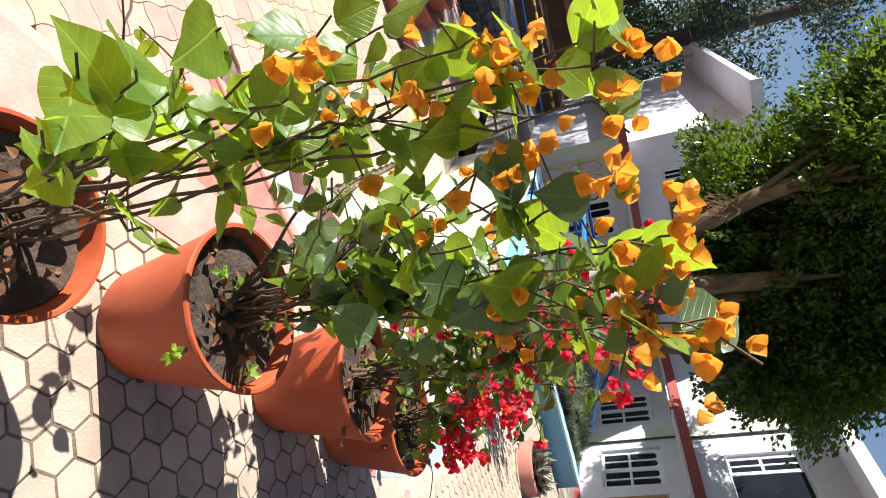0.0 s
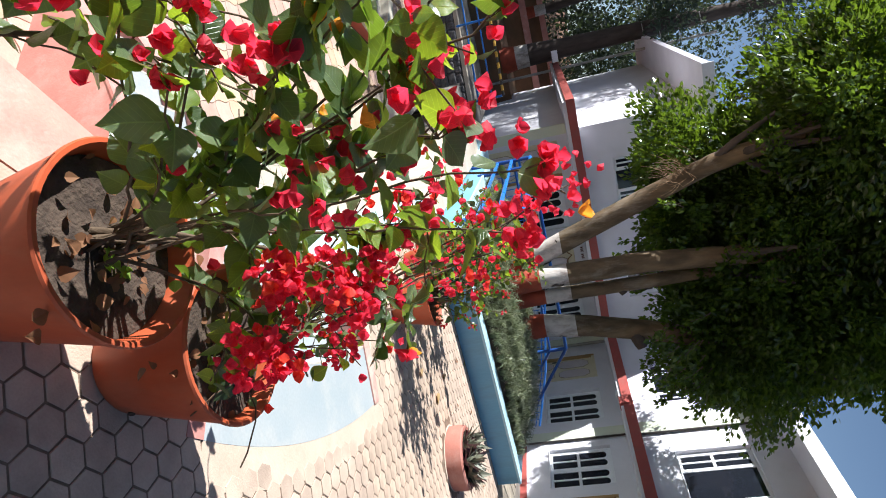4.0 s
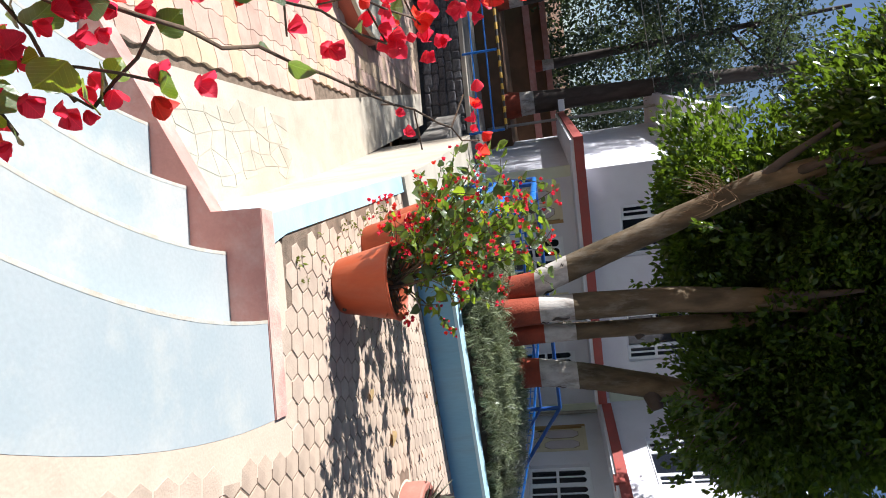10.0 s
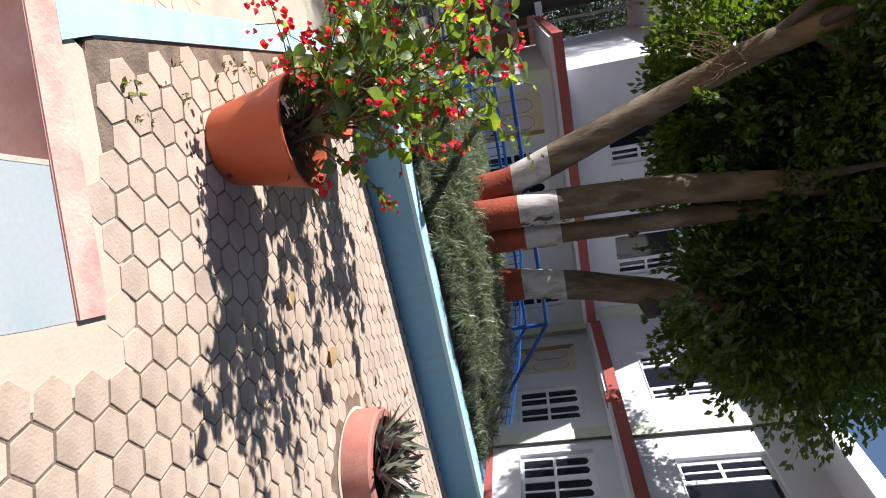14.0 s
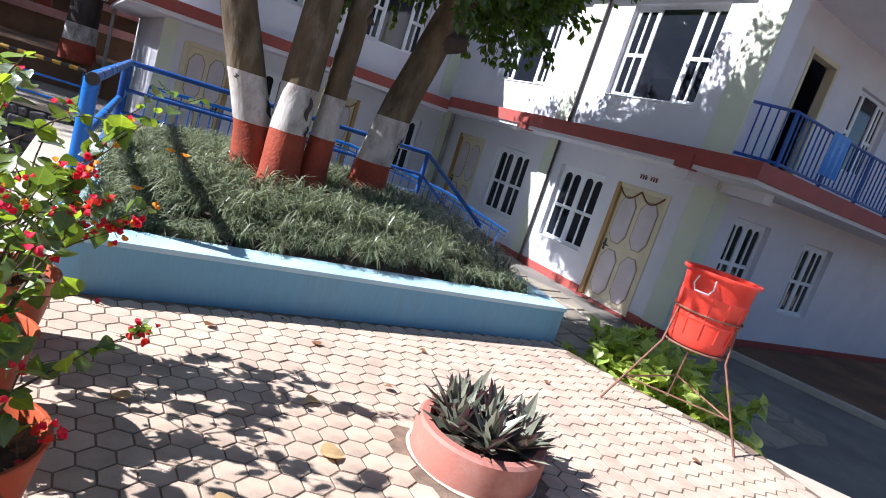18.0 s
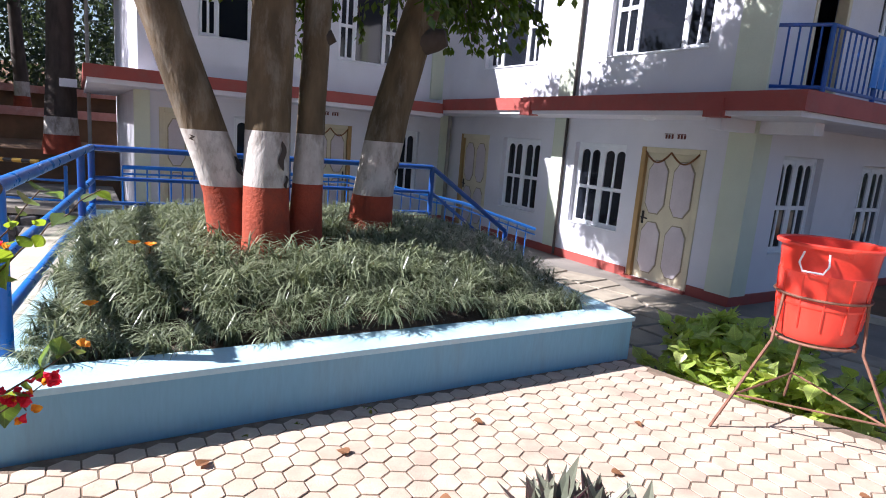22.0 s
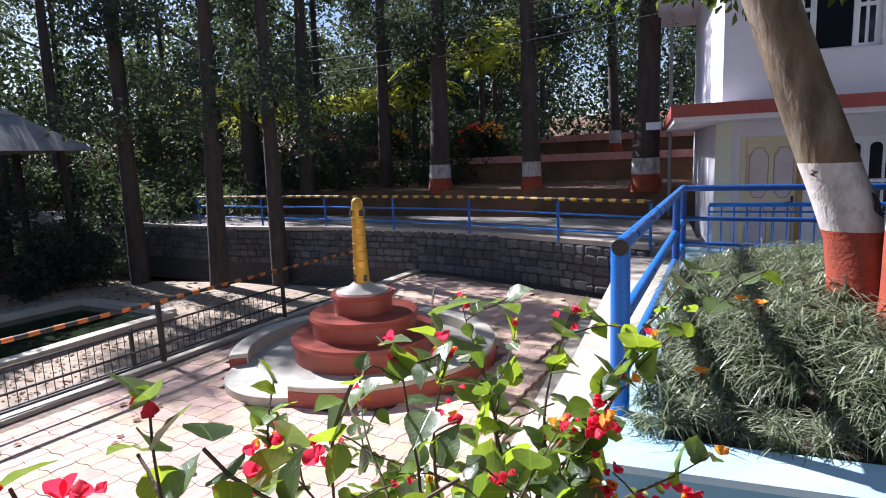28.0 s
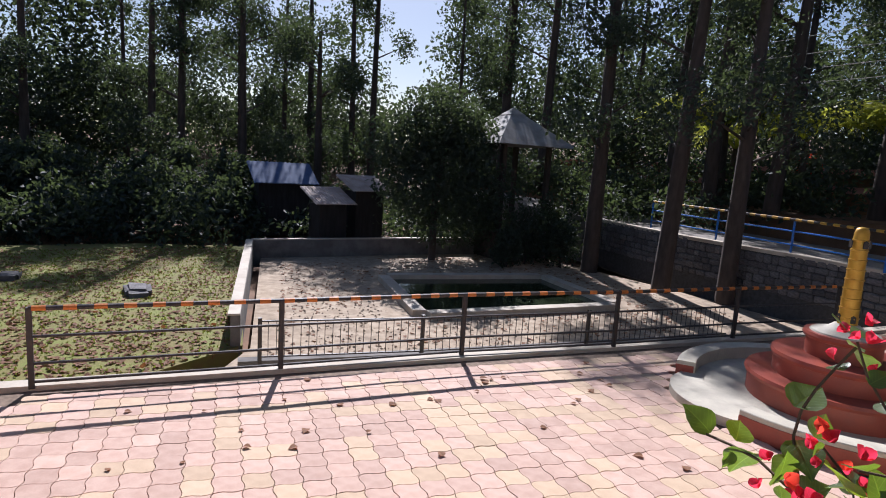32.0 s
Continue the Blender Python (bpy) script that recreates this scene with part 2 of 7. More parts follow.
TERRA = mat("terracotta_plastic_pot", (0.47, 0.085, 0.026), (0.38, 0.07, 0.024), 6, 0.5, 0.06, 60, dirt=(0.40, 0.17, 0.10), dirt_scale=5, dirt_amt=0.4, stretch=(1, 1, 0.3))
SOIL = mat("potting_soil", (0.04, 0.026, 0.018), (0.085, 0.058, 0.04), 18, 1.0, 0.9, 70)
TRUNK = mat("grey_brown_bark", (0.17, 0.115, 0.062), (0.075, 0.052, 0.028), 7, 0.9, 0.7, 38, dirt=(0.34, 0.30, 0.24), dirt_scale=4, dirt_amt=0.6, stretch=(1, 1, 0.3))
PWHITE = mat("whitewash_on_bark", (0.58, 0.53, 0.48), (0.40, 0.345, 0.30), 9, 0.85, 0.6, 45, dirt=(0.14, 0.10, 0.075), dirt_scale=7, dirt_amt=0.85, stretch=(1, 1, 0.5))
PRED = mat("red_oxide_on_bark", (0.36, 0.06, 0.024), (0.26, 0.045, 0.02), 6, 0.8, 0.6, 45, dirt=(0.16, 0.05, 0.03), dirt_scale=5, dirt_amt=0.6)
DARKBARK = mat("dark_conifer_bark", (0.075, 0.055, 0.045), (0.05, 0.038, 0.03), 8, 0.95, 0.8, 40, stretch=(1, 1, 0.3))
STONE = mat("grey_rubble_stone", (0.15, 0.14, 0.14), (0.095, 0.09, 0.09), 5, 0.9, 0.6, 50, rand=0.3)
MORTAR = mat("dark_mortar", (0.085, 0.08, 0.075), (0.06, 0.055, 0.05), 12, 0.95, 0.5, 90)
SLATE = mat("path_slab", (0.34, 0.29, 0.22), (0.26, 0.22, 0.17), 4, 0.85, 0.4, 60, rand=0.15)
CRAZY = mat("crazy_cement_slab", (0.50, 0.44, 0.35), (0.42, 0.36, 0.28), 4, 0.8, 0.3, 60, dirt=(0.34, 0.28, 0.21), dirt_scale=3, dirt_amt=0.5, rand=0.08)
PAV_P = mat("pink_paver", (0.57, 0.39, 0.305), (0.50, 0.33, 0.255), 8, 0.85, 0.3, 90, rand=0.14)
PAV_Y = mat("ochre_paver", (0.58, 0.42, 0.28), (0.52, 0.375, 0.25), 8, 0.85, 0.3, 90, rand=0.12)
PAVJ_P = mat("pink_paver_far", (0.57, 0.39, 0.305), (0.50, 0.33, 0.255), 8, 0.85, 0.3, 90, island=0.14)
PAVJ_Y = mat("ochre_paver_far", (0.58, 0.42, 0.28), (0.52, 0.375, 0.25), 8, 0.85, 0.3, 90, island=0.12)
FRED = mat("fountain_red_paint", (0.34, 0.075, 0.045), (0.28, 0.06, 0.04), 4, 0.4, 0.08, 60, dirt=(0.20, 0.08, 0.06), dirt_scale=3, dirt_amt=0.5)
FCREAM = mat("fountain_cream_paint", (0.52, 0.48, 0.38), (0.44, 0.40, 0.32), 4, 0.6, 0.12, 60, dirt=(0.28, 0.25, 0.20), dirt_scale=3, dirt_amt=0.5)
GOLD = mat("gold_paint", (0.62, 0.36, 0.05), (0.52, 0.28, 0.035), 10, 0.38, 0.12, 60, metal=0.35)
EARTH = mat("dry_red_earth", (0.20, 0.10, 0.05), (0.12, 0.065, 0.035), 1.3, 0.95, 0.6, 25, dirt=(0.05, 0.06, 0.025), dirt_scale=0.5, dirt_amt=0.7)
LAWN = mat("lawn_turf", (0.17, 0.19, 0.03), (0.19, 0.15, 0.05), 3, 0.95, 0.9, 60, dirt=(0.14, 0.085, 0.04), dirt_scale=0.9, dirt_amt=0.8)
SAND = mat("bare_sandy_ground", (0.43, 0.335, 0.235), (0.30, 0.225, 0.15), 5, 0.95, 0.8, 22, dirt=(0.13, 0.095, 0.065), dirt_scale=1.3, dirt_amt=0.7)
ROADM = mat("worn_concrete_road", (0.24, 0.215, 0.185), (0.18, 0.16, 0.14), 1.5, 0.9, 0.3, 40, dirt=(0.12, 0.09, 0.06), dirt_scale=0.8, dirt_amt=0.5)
POOLW = mat("green_pool_water", (0.02, 0.03, 0.015), (0.03, 0.04, 0.02), 2, 0.08, 0.05, 12)
# Near-black shed walls: the shade under the roofs is put into this colour.
SHEDSHADE = mat("shed_shade", (0.022, 0.02, 0.02), (0.014, 0.012, 0.012), 8, 0.9, 0.4, 40, stretch=(1, 1, 0.2))
TIN = mat("corrugated_tin", (0.46, 0.38, 0.34), (0.34, 0.27, 0.23), 3, 0.8, 0.1, 40, dirt=(0.30, 0.17, 0.09), dirt_scale=2, dirt_amt=0.5)
BLUETIN = mat("blue_tin", (0.07, 0.12, 0.24), (0.06, 0.10, 0.20), 3, 0.85, 0.1, 40)
THATCH = mat("pale_roof_sheet", (0.36, 0.34, 0.31), (0.27, 0.25, 0.22), 3, 0.8, 0.4, 30)
GRASSM = leaf_mat("lily_turf_blade", (0.03, 0.048, 0.02), (0.34, 0.37, 0.23), (0.30, 0.34, 0.14), 0.2, 0.32)
LEAF = leaf_mat("bougainvillea_leaf", (0.03, 0.055, 0.02), (0.12, 0.16, 0.075), (0.26, 0.40, 0.03), 0.30, 0.3, veins=0.5)
LEAFY = leaf_mat("young_yellow_green_leaf", (0.08, 0.15, 0.02), (0.16, 0.25, 0.03), (0.42, 0.56, 0.03), 0.45, 0.4, veins=0.5)
BRACT = leaf_mat("crimson_bract", (0.64, 0.015, 0.045), (0.78, 0.045, 0.085), (0.92, 0.055, 0.11), 0.55, 0.6, 0.3, veins=0.3)
BRACTR = leaf_mat("scarlet_bract", (0.68, 0.03, 0.022), (0.76, 0.06, 0.03), (0.95, 0.09, 0.05), 0.55, 0.6, 0.3, veins=0.3)
BRACTO = leaf_mat("orange_bract", (0.78, 0.30, 0.02), (0.82, 0.38, 0.04), (0.90, 0.42, 0.04), 0.45, 0.6, 0.3, veins=0.3)
# Leaf spread reaches near black to stand for the crown's inner shade.
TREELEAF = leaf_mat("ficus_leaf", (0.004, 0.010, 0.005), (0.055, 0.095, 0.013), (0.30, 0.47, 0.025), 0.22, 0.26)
# Near-black leaf colour carries the backlit shade of the far trees.
FARLEAF = leaf_mat("backlit_far_leaf", (0.008, 0.015, 0.014), (0.030, 0.045, 0.032), (0.16, 0.22, 0.07), 0.2, 0.7)
PALMLEAF = leaf_mat("palm_frond", (0.09, 0.14, 0.02), (0.20, 0.24, 0.03), (0.60, 0.62, 0.08), 0.5, 0.4)
BUSHLEAF = leaf_mat("bush_leaf", (0.24, 0.36, 0.055), (0.60, 0.66, 0.20), (0.62, 0.70, 0.10), 0.45, 0.35, veins=0.5)
RHOEO = leaf_mat("boat_lily_leaf", (0.05, 0.06, 0.04), (0.30, 0.31, 0.22), (0.26, 0.05, 0.10), 0.15, 0.32)
DEADLEAF = leaf_mat("dry_leaf", (0.17, 0.07, 0.03), (0.26, 0.12, 0.05), (0.3, 0.12, 0.04), 0.2, 0.8)
YLEAF = leaf_mat("yellowed_leaf", (0.52, 0.34, 0.15), (0.60, 0.42, 0.20), (0.5, 0.3, 0.1), 0.2, 0.8)
STEM = mat("woody_stem", (0.13, 0.085, 0.05), (0.09, 0.06, 0.035), 30, 0.85, 0.4, 90)
DRYTWIG = mat("dry_brown_twig", (0.30, 0.19, 0.10), (0.20, 0.12, 0.06), 25, 0.85, 0.2, 90)
DARKTXT = mat("dark_red_lettering", (0.14, 0.04, 0.03), (0.12, 0.03, 0.03), 20, 0.7, 0.0)
LAWNLEAF = leaf_mat("lawn_blade", (0.13, 0.18, 0.02), (0.22, 0.22, 0.05), (0.26, 0.30, 0.04), 0.25, 0.85)

# ---- mesh tools ----
class MB:
    """Gathers vertices and faces, then links them as one mesh object."""

    def __init__(self):
        self.v, self.f = [], []

    def add(self, v, f):
        k = len(self.v)
        self.v += [tuple(p) for p in v]
        self.f += [tuple(i + k for i in q) for q in f]
        return self

    def box(self, x0, x1, y0, y1, z0, z1, c=0.0):
        """A box; c: its chamfer."""
        if not c:
            v = [(x, y, z) for z in (z0, z1) for y in (y0, y1) for x in (x0, x1)]
            return self.add(v, [(0, 2, 3, 1), (4, 5, 7, 6), (0, 1, 5, 4), (2, 6, 7, 3), (0, 4, 6, 2), (1, 3, 7, 5)])
        b = bmesh.new()
        bmesh.ops.create_cube(b, size=1)
        for q in b.verts:
            q.co = ((x0 + x1) / 2 + q.co.x * (x1 - x0), (y0 + y1) / 2 + q.co.y * (y1 - y0), (z0 + z1) / 2 + q.co.z * (z1 - z0))
        bmesh.ops.bevel(b, geom=b.edges[:], offset=c, segments=1, affect="EDGES")
        b.verts.index_update()
        self.add([q.co[:] for q in b.verts], [[q.index for q in f.verts] for f in b.faces])
        b.free()
        return self

    def tube(self, pts, r, n=8, cap=True):
        """A round bar along points; r: one radius, or one for each point."""
        pts = [Vector(p) for p in pts]
        rs = r if isinstance(r, (list, tuple)) else [r] * len(pts)
        rings, up = [], None
        for i, p in enumerate(pts):
            d = (pts[min(i + 1, len(pts) - 1)] - pts[max(i - 1, 0)]).normalized()
            if up is None:
                up = d.orthogonal().normalized()
            up = (up - d * up.dot(d)).normalized()
            w = d.cross(up)
            rings.append([p + (up * math.cos(2 * math.pi * j / n) + w * math.sin(2 * math.pi * j / n)) * rs[i] for j in range(n)])
        v = [q for ring in rings for q in ring]
        f = [(i * n + j, i * n + (j + 1) % n, (i + 1) * n + (j + 1) % n, (i + 1) * n + j) for i in range(len(pts) - 1) for j in range(n)]
        if cap:
            f += [tuple(range(n - 1, -1, -1)), tuple((len(pts) - 1) * n + j for j in range(n))]
        return self.add(v, f)

    def lathe(self, prof, n=32, at=(0, 0, 0), wob=0.0):
        """Turns a profile of (radius, height) about a vertical axis; a radius of 0 closes it."""
        v, f, k = [], [], len(prof)
        for j in range(n):
            a = 2 * math.pi * j / n
            s = 1 + wob * math.sin(3 * a + 1)
            v += [(at[0] + r * s * math.cos(a), at[1] + r * s * math.sin(a), at[2] + z) for r, z in prof]
        for j in range(n):
            for i in range(k - 1):
                f.append((j * k + i, ((j + 1) % n) * k + i, ((j + 1) % n) * k + i + 1, j * k + i + 1))
        return self.add(v, f)

    def prism(self, poly, z0, z1):
        """An upright prism on a flat outline that runs counter-clockwise."""
        n = len(poly)
        v = [(x, y, z0) for x, y in poly] + [(x, y, z1) for x, y in poly]
        f = [tuple(range(n - 1, -1, -1)), tuple(range(n, 2 * n))] + [(i, (i + 1) % n, n + (i + 1) % n, n + i) for i in range(n)]
        return self.add(v, f)

    def obj(self, name, material, parent=None, label="", smooth=None):
        return link(name, self.v, self.f, material, parent, label, smooth)


def link(name, v, f, material, parent=None, label="", smooth=None):
    me = bpy.data.meshes.new(name)
    me.from_pydata(v, [], f)
    me.materials.append(material)
    if smooth:
        me.polygons.foreach_set("use_smooth", [True] * len(me.polygons))
        me.set_sharp_from_angle(angle=radians(smooth))
    me.update()
    ob = new(name, me)
    if parent:
        ob.parent = parent
    if label:
        ob["label"] = label
    return ob


def thing(name, label, category, at=(0, 0, 0), group="", kind=""):
    ob = new(name)
    ob.empty_display_size = 0.1
    ob.location = at
    bpy.context.view_layer.update()
    return tagged(ob, label, category, group, kind)


def part(name, mb, material, parent, label="", smooth=None):
    """One mesh, in world coordinates, under a thing or part."""
    ob = mb.obj(name, material, None, label, smooth)
    ob.parent = parent
    top = parent
    shift = Vector((0, 0, 0))
    while top:
        shift += Vector(top.location)
        top = top.parent
    ob.location = -shift
    return ob


def scatter(tv, tf, mats):
    """Many copies of a small template, joined: positions and faces."""
    tv = np.array(tv, dtype=float)
    mats = np.array(mats, dtype=float)
    n, k = len(mats), len(tv)
    h = np.concatenate([tv, np.ones((k, 1))], 1)
    v = np.einsum("nij,kj->nki", mats[:, :3, :], h).reshape(-1, 3)
    base = np.arange(n)[:, None, None] * k
    sizes = {len(q) for q in tf}
    f = []
    for s in sizes:
        q = np.array([g for g in tf if len(g) == s])[None] + base
        f += q.reshape(-1, s).tolist()
    return v.tolist(), f


def frame_of(p, d, up, s, roll=0.0):
    """A pose whose y axis runs along d, at p, scaled by s."""
    d = Vector(d).normalized()
    x = d.cross(Vector(up))
    if x.length < 1e-3:
        x = d.orthogonal()
    x.normalize()
    z = x.cross(d)
    if roll:
        x, z = x * math.cos(roll) + z * math.sin(roll), z * math.cos(roll) - x * math.sin(roll)
    return [[x[0] * s, d[0] * s, z[0] * s, p[0]], [x[1] * s, d[1] * s, z[1] * s, p[1]], [x[2] * s, d[2] * s, z[2] * s, p[2]], [0, 0, 0, 1]]


def leaf_shape(widths, lift, droop):
    """A pointed oval blade in two halves, folded along its midrib."""
    k = len(widths)
    ys = [(i + 0.6) / (k + 0.25) for i in range(k)]
    v = [(0, 0, 0), (0, 1, droop)]
    for y, w in zip(ys, widths):
        v += [(0, y, droop * y * y - 0.02), (-w, y * 0.97, lift * w + droop * y * y), (w, y * 0.97, lift * w + droop * y * y)]
    f = [(0, 2, 3), (0, 4, 2)]
    for i in range(k - 1):
        a, b = 2 + 3 * i, 5 + 3 * i
        f += [(a, b, b + 1), (a, b + 1, a + 1), (a, b + 2, b), (a, a + 2, b + 2)]
    e = 2 + 3 * (k - 1)
    return v, f + [(e, 1, e + 1), (e, e + 2, 1)]


FINE_V, FINE_F = leaf_shape((0.25, 0.38, 0.44, 0.445, 0.40, 0.32, 0.20, 0.085), 0.22, -0.22)
FINE_V = [(x, y, z + 0.018 * math.sin(17 * y + 3 * x) * (abs(x) > 0.01)) for x, y, z in FINE_V]
LEAF_V, LEAF_F = leaf_shape((0.31, 0.42, 0.37, 0.23, 0.08), 0.25, -0.20)
BRACT_V, BRACT_F = leaf_shape((0.26, 0.41, 0.46, 0.40, 0.23), 0.55, 0.14)
BRACT_V = [(x, y, z + 0.03 * math.sin(15 * y + 8 * x) * (abs(x) > 0.01)) for x, y, z in BRACT_V]
CARD_V = [(0, 0, 0), (-0.28, 0.5, 0.06), (0.28, 0.5, 0.06), (0, 1, -0.1)]
CARD_F = [(0, 2, 3), (0, 3, 1)]


def leaf_uv(ob, tv):
    """Gives each leaf of a joined mesh the flat coordinates of its template."""
    me = ob.data
    idx = np.empty(len(me.loops), dtype=np.int32)
    me.loops.foreach_get("vertex_index", idx)
    flat = np.array([(p[0], p[1]) for p in tv])[idx % len(tv)]
    me.uv_layers.new(name="leaf").data.foreach_set("uv", flat.astype(np.float32).ravel())
    return ob


def rdir(rng, up=0.0):
    d = Vector((rng.gauss(0, 1), rng.gauss(0, 1), rng.gauss(0, 1) + up))
    return d.normalized()

# ---- ground, terrace, stair, courtyard ----
CX, CY = 1.1, 6.16            # centre of the curved stair
A0, A1 = radians(-49.0), radians(-20.4)
COURT = -1.46                 # courtyard level
PATHZ = -0.58                 # level along the building


def polar(r, a):
    return (CX + r * math.cos(a), CY + r * math.sin(a))


def arc(r, a, b, n=14):
    return [polar(r, a + (b - a) * i / n) for i in range(n + 1)]


def setting(name, mb, material, label, category, smooth=None):
    return tagged(mb.obj(name, material, None, "", smooth), label, category, kind="structure")


def hill(x, y):
    """Height of the wooded ground beyond the road and round the yard."""
    d = max(0.0, y - 21.5 + 0.42 * x * (x < 4))
    e = max(0.0, -x - 17)
    return -2.25 + min(7.5, 0.16 * d) + min(5.0, 0.10 * e)


g = MB()
N = 90
xs = [420 * ((2 * i / N - 1) ** 3) - 4 for i in range(N + 1)]
ys = [420 * ((2 * i / N - 1) ** 3) + 14 for i in range(N + 1)]
g.add([(x, y, hill(x, y) + 0.12 * noise.noise((x * 0.3, y * 0.3, 0)) - 0.1) for y in ys for x in xs],
      [(j * (N + 1) + i, j * (N + 1) + i + 1, (j + 1) * (N + 1) + i + 1, (j + 1) * (N + 1) + i) for j in range(N) for i in range(N)])
setting("ground", g, EARTH, "dry reddish earth under the trees", "ground", 60)

EDGE_BACK = [(2.98, 3.72), (1.3, 2.52), (-3.0, -0.55)]
hex_area = [(-3.0, -5.0), (8.6, -5.0), (8.45, 3.0), (8.5, 5.3), (8.62, 6.1), (8.3, 6.9), (8.12, 7.66), (4.2, 7.66), (3.95, 5.32), polar(3.73, A1)]
hex_area += arc(3.73, A1, A0, 10)[1:] + EDGE_BACK
t = MB()
t.prism(hex_area, COURT - 0.6, -0.0036)
setting("terrace", t, JOINT, "sandy bed of the raised paved terrace", "terrace")
apron = MB().prism([(8.3, -5.0), (9.6, -5.0), (9.3, 3.0), (9.15, 5.2), (8.62, 6.1), (8.5, 5.3)], PATHZ - 0.4, -0.025)
setting("terrace_edge", apron, CREAM, "worn cream cement border of the terrace", "terrace edge")

st = thing("stair", "curved stair with pale blue treads and salmon cheeks", "stairs", kind="structure")
RISE, RUN = 0.162, 0.30
for k in range(10):
    r_out = 3.73 if k == 0 else 3.33 - RUN * (k - 1) + 0.02
    r_in = 3.33 - RUN * k
    if k == 9:
        break
    z = -RISE * k
    n = 14
    o, i = arc(r_out, A0, A1, n), arc(r_in, A0, A1, n)
    b = MB().prism(o + i[::-1], COURT - 0.3, z)
    part("step", b, STEP, st)
    lip = MB()
    for q in range(n):
        a, c = A0 + (A1 - A0) * q / n, A0 + (A1 - A0) * (q + 1) / n
        p = [polar(r_in - 0.004, a), polar(r_in + 0.010, a), polar(r_in + 0.010, c), polar(r_in - 0.004, c)]
        lip.prism(p, z - 0.025, z + 0.001)
    part("nosing", lip, NOSE, st)


def cheek(a, side, name):
    """A low salmon wall along one end of the stair: level at the top, then sloping down with the steps."""
    w = 0.10 * side
    u = Vector((math.cos(a), math.sin(a), 0))
    v = Vector((-math.sin(a), math.cos(a), 0)) * w
    o = Vector((CX, CY, 0))
    prof = [(3.73, 0.004), (2.86, 0.004), (2.85, -0.235), (0.52, COURT + 0.02), (0.52, COURT - 0.2), (3.73, COURT - 0.2)]
    m = MB()
    A = [o + u * r + Vector((0, 0, z)) for r, z in prof]
    B = [p + v for p in A]
    k = len(prof)
    m.add(A + B, [tuple(range(k)), tuple(range(2 * k - 1, k - 1, -1))] + [(i, k + i, k + (i + 1) % k, (i + 1) % k) for i in range(k)])
    part(name, m, PINK, st)
    c = MB()
    for (r0, z0), (r1, z1) in ((prof[2], prof[3]),):
        q0, q1 = o + u * r0 + Vector((0, 0, z0)), o + u * r1 + Vector((0, 0, z1))
        e = v * 0.06
        h = Vector((0, 0, 0.018))
        P = [q0 - e, q1 - e, q1 + v + e, q0 + v + e]
        c.add([p + h for p in P] + P, [(0, 1, 2, 3), (7, 6, 5, 4), (0, 4, 5, 1), (1, 5, 6, 2), (2, 6, 7, 3), (3, 7, 4, 0)])
    part("coping", c, PINK, st)


cheek(A1, 1, "cheek_wall")
cheek(A0, -1, "cheek_wall")
pv = Vector((-math.sin(A1), math.cos(A1)))
strip = MB().prism([polar(2.862, A1 + 0.001), polar(3.73, A1 + 0.001), (polar(3.73, A1)[0] + pv.x * 0.102, polar(3.73, A1)[1] + pv.y * 0.102), (polar(2.862, A1)[0] + pv.x * 0.102, polar(2.862, A1)[1] + pv.y * 0.102)], -0.05, 0.0085)
setting("stair_border", strip, PEEL, "flaking pink painted border beside the stair", "border")

rim = MB().prism(arc(3.91, A0, A1, 24) + arc(3.725, A0, A1, 24)[::-1], -0.1, -0.001)


def beside(r, off):
    q = polar(r, A1)
    return (q[0] + pv.x * off, q[1] + pv.y * off)


rim.prism([beside(2.95, 0.103), beside(3.90, 0.103), beside(3.90, 0.21), beside(3.0, 0.19)], -0.1, -0.0035)
rim.prism([beside(3.731, 0.0), beside(3.90, 0.0), beside(3.90, 0.102), beside(3.731, 0.102)], -0.1, -0.0025)
rim.prism([(3.945, 5.36), (4.03, 5.36), (4.32, 7.64), (4.24, 7.64)], -0.1, -0.006)
setting("landing_border", rim, BORDER, "smooth peach mortar round the stair landing", "border")
kerb = MB()
for (x0, y0), (x1, y1) in zip(EDGE_BACK, EDGE_BACK[1:]):
    d = Vector((x1 - x0, y1 - y0)).normalized()
    nrm = Vector((d.y, -d.x)) * 0.17
    kerb.prism([(x0 - 0.7 * nrm.x, y0 - 0.7 * nrm.y), (x0 + nrm.x, y0 + nrm.y), (x1 + nrm.x, y1 + nrm.y), (x1 - 0.7 * nrm.x, y1 - 0.7 * nrm.y)][::-1], COURT - 0.2, 0.004)
setting("terrace_kerb", kerb, KERBP, "peach and salmon pink painted kerb along the terrace edge", "kerb")
rw = MB().prism([beside(2.87, 0.106), beside(3.0, 0.106), (3.945, 5.36), (4.24, 7.74), (4.10, 7.74)], COURT - 0.2, 0.006)
setting("retaining_wall", rw, SKYBLUE, "sky blue painted edge wall above the courtyard", "wall")
rw2 = MB().prism([(4.11, 7.742), (4.50, 7.742), (4.62, 9.0), (5.0, 12.2), (5.0, 13.2), (4.35, 13.2), (4.22, 9.5)], COURT - 0.2, 0.03)
setting("ramp_top", rw2, CREAM, "cream cement ledge beside the raised bed", "ledge")

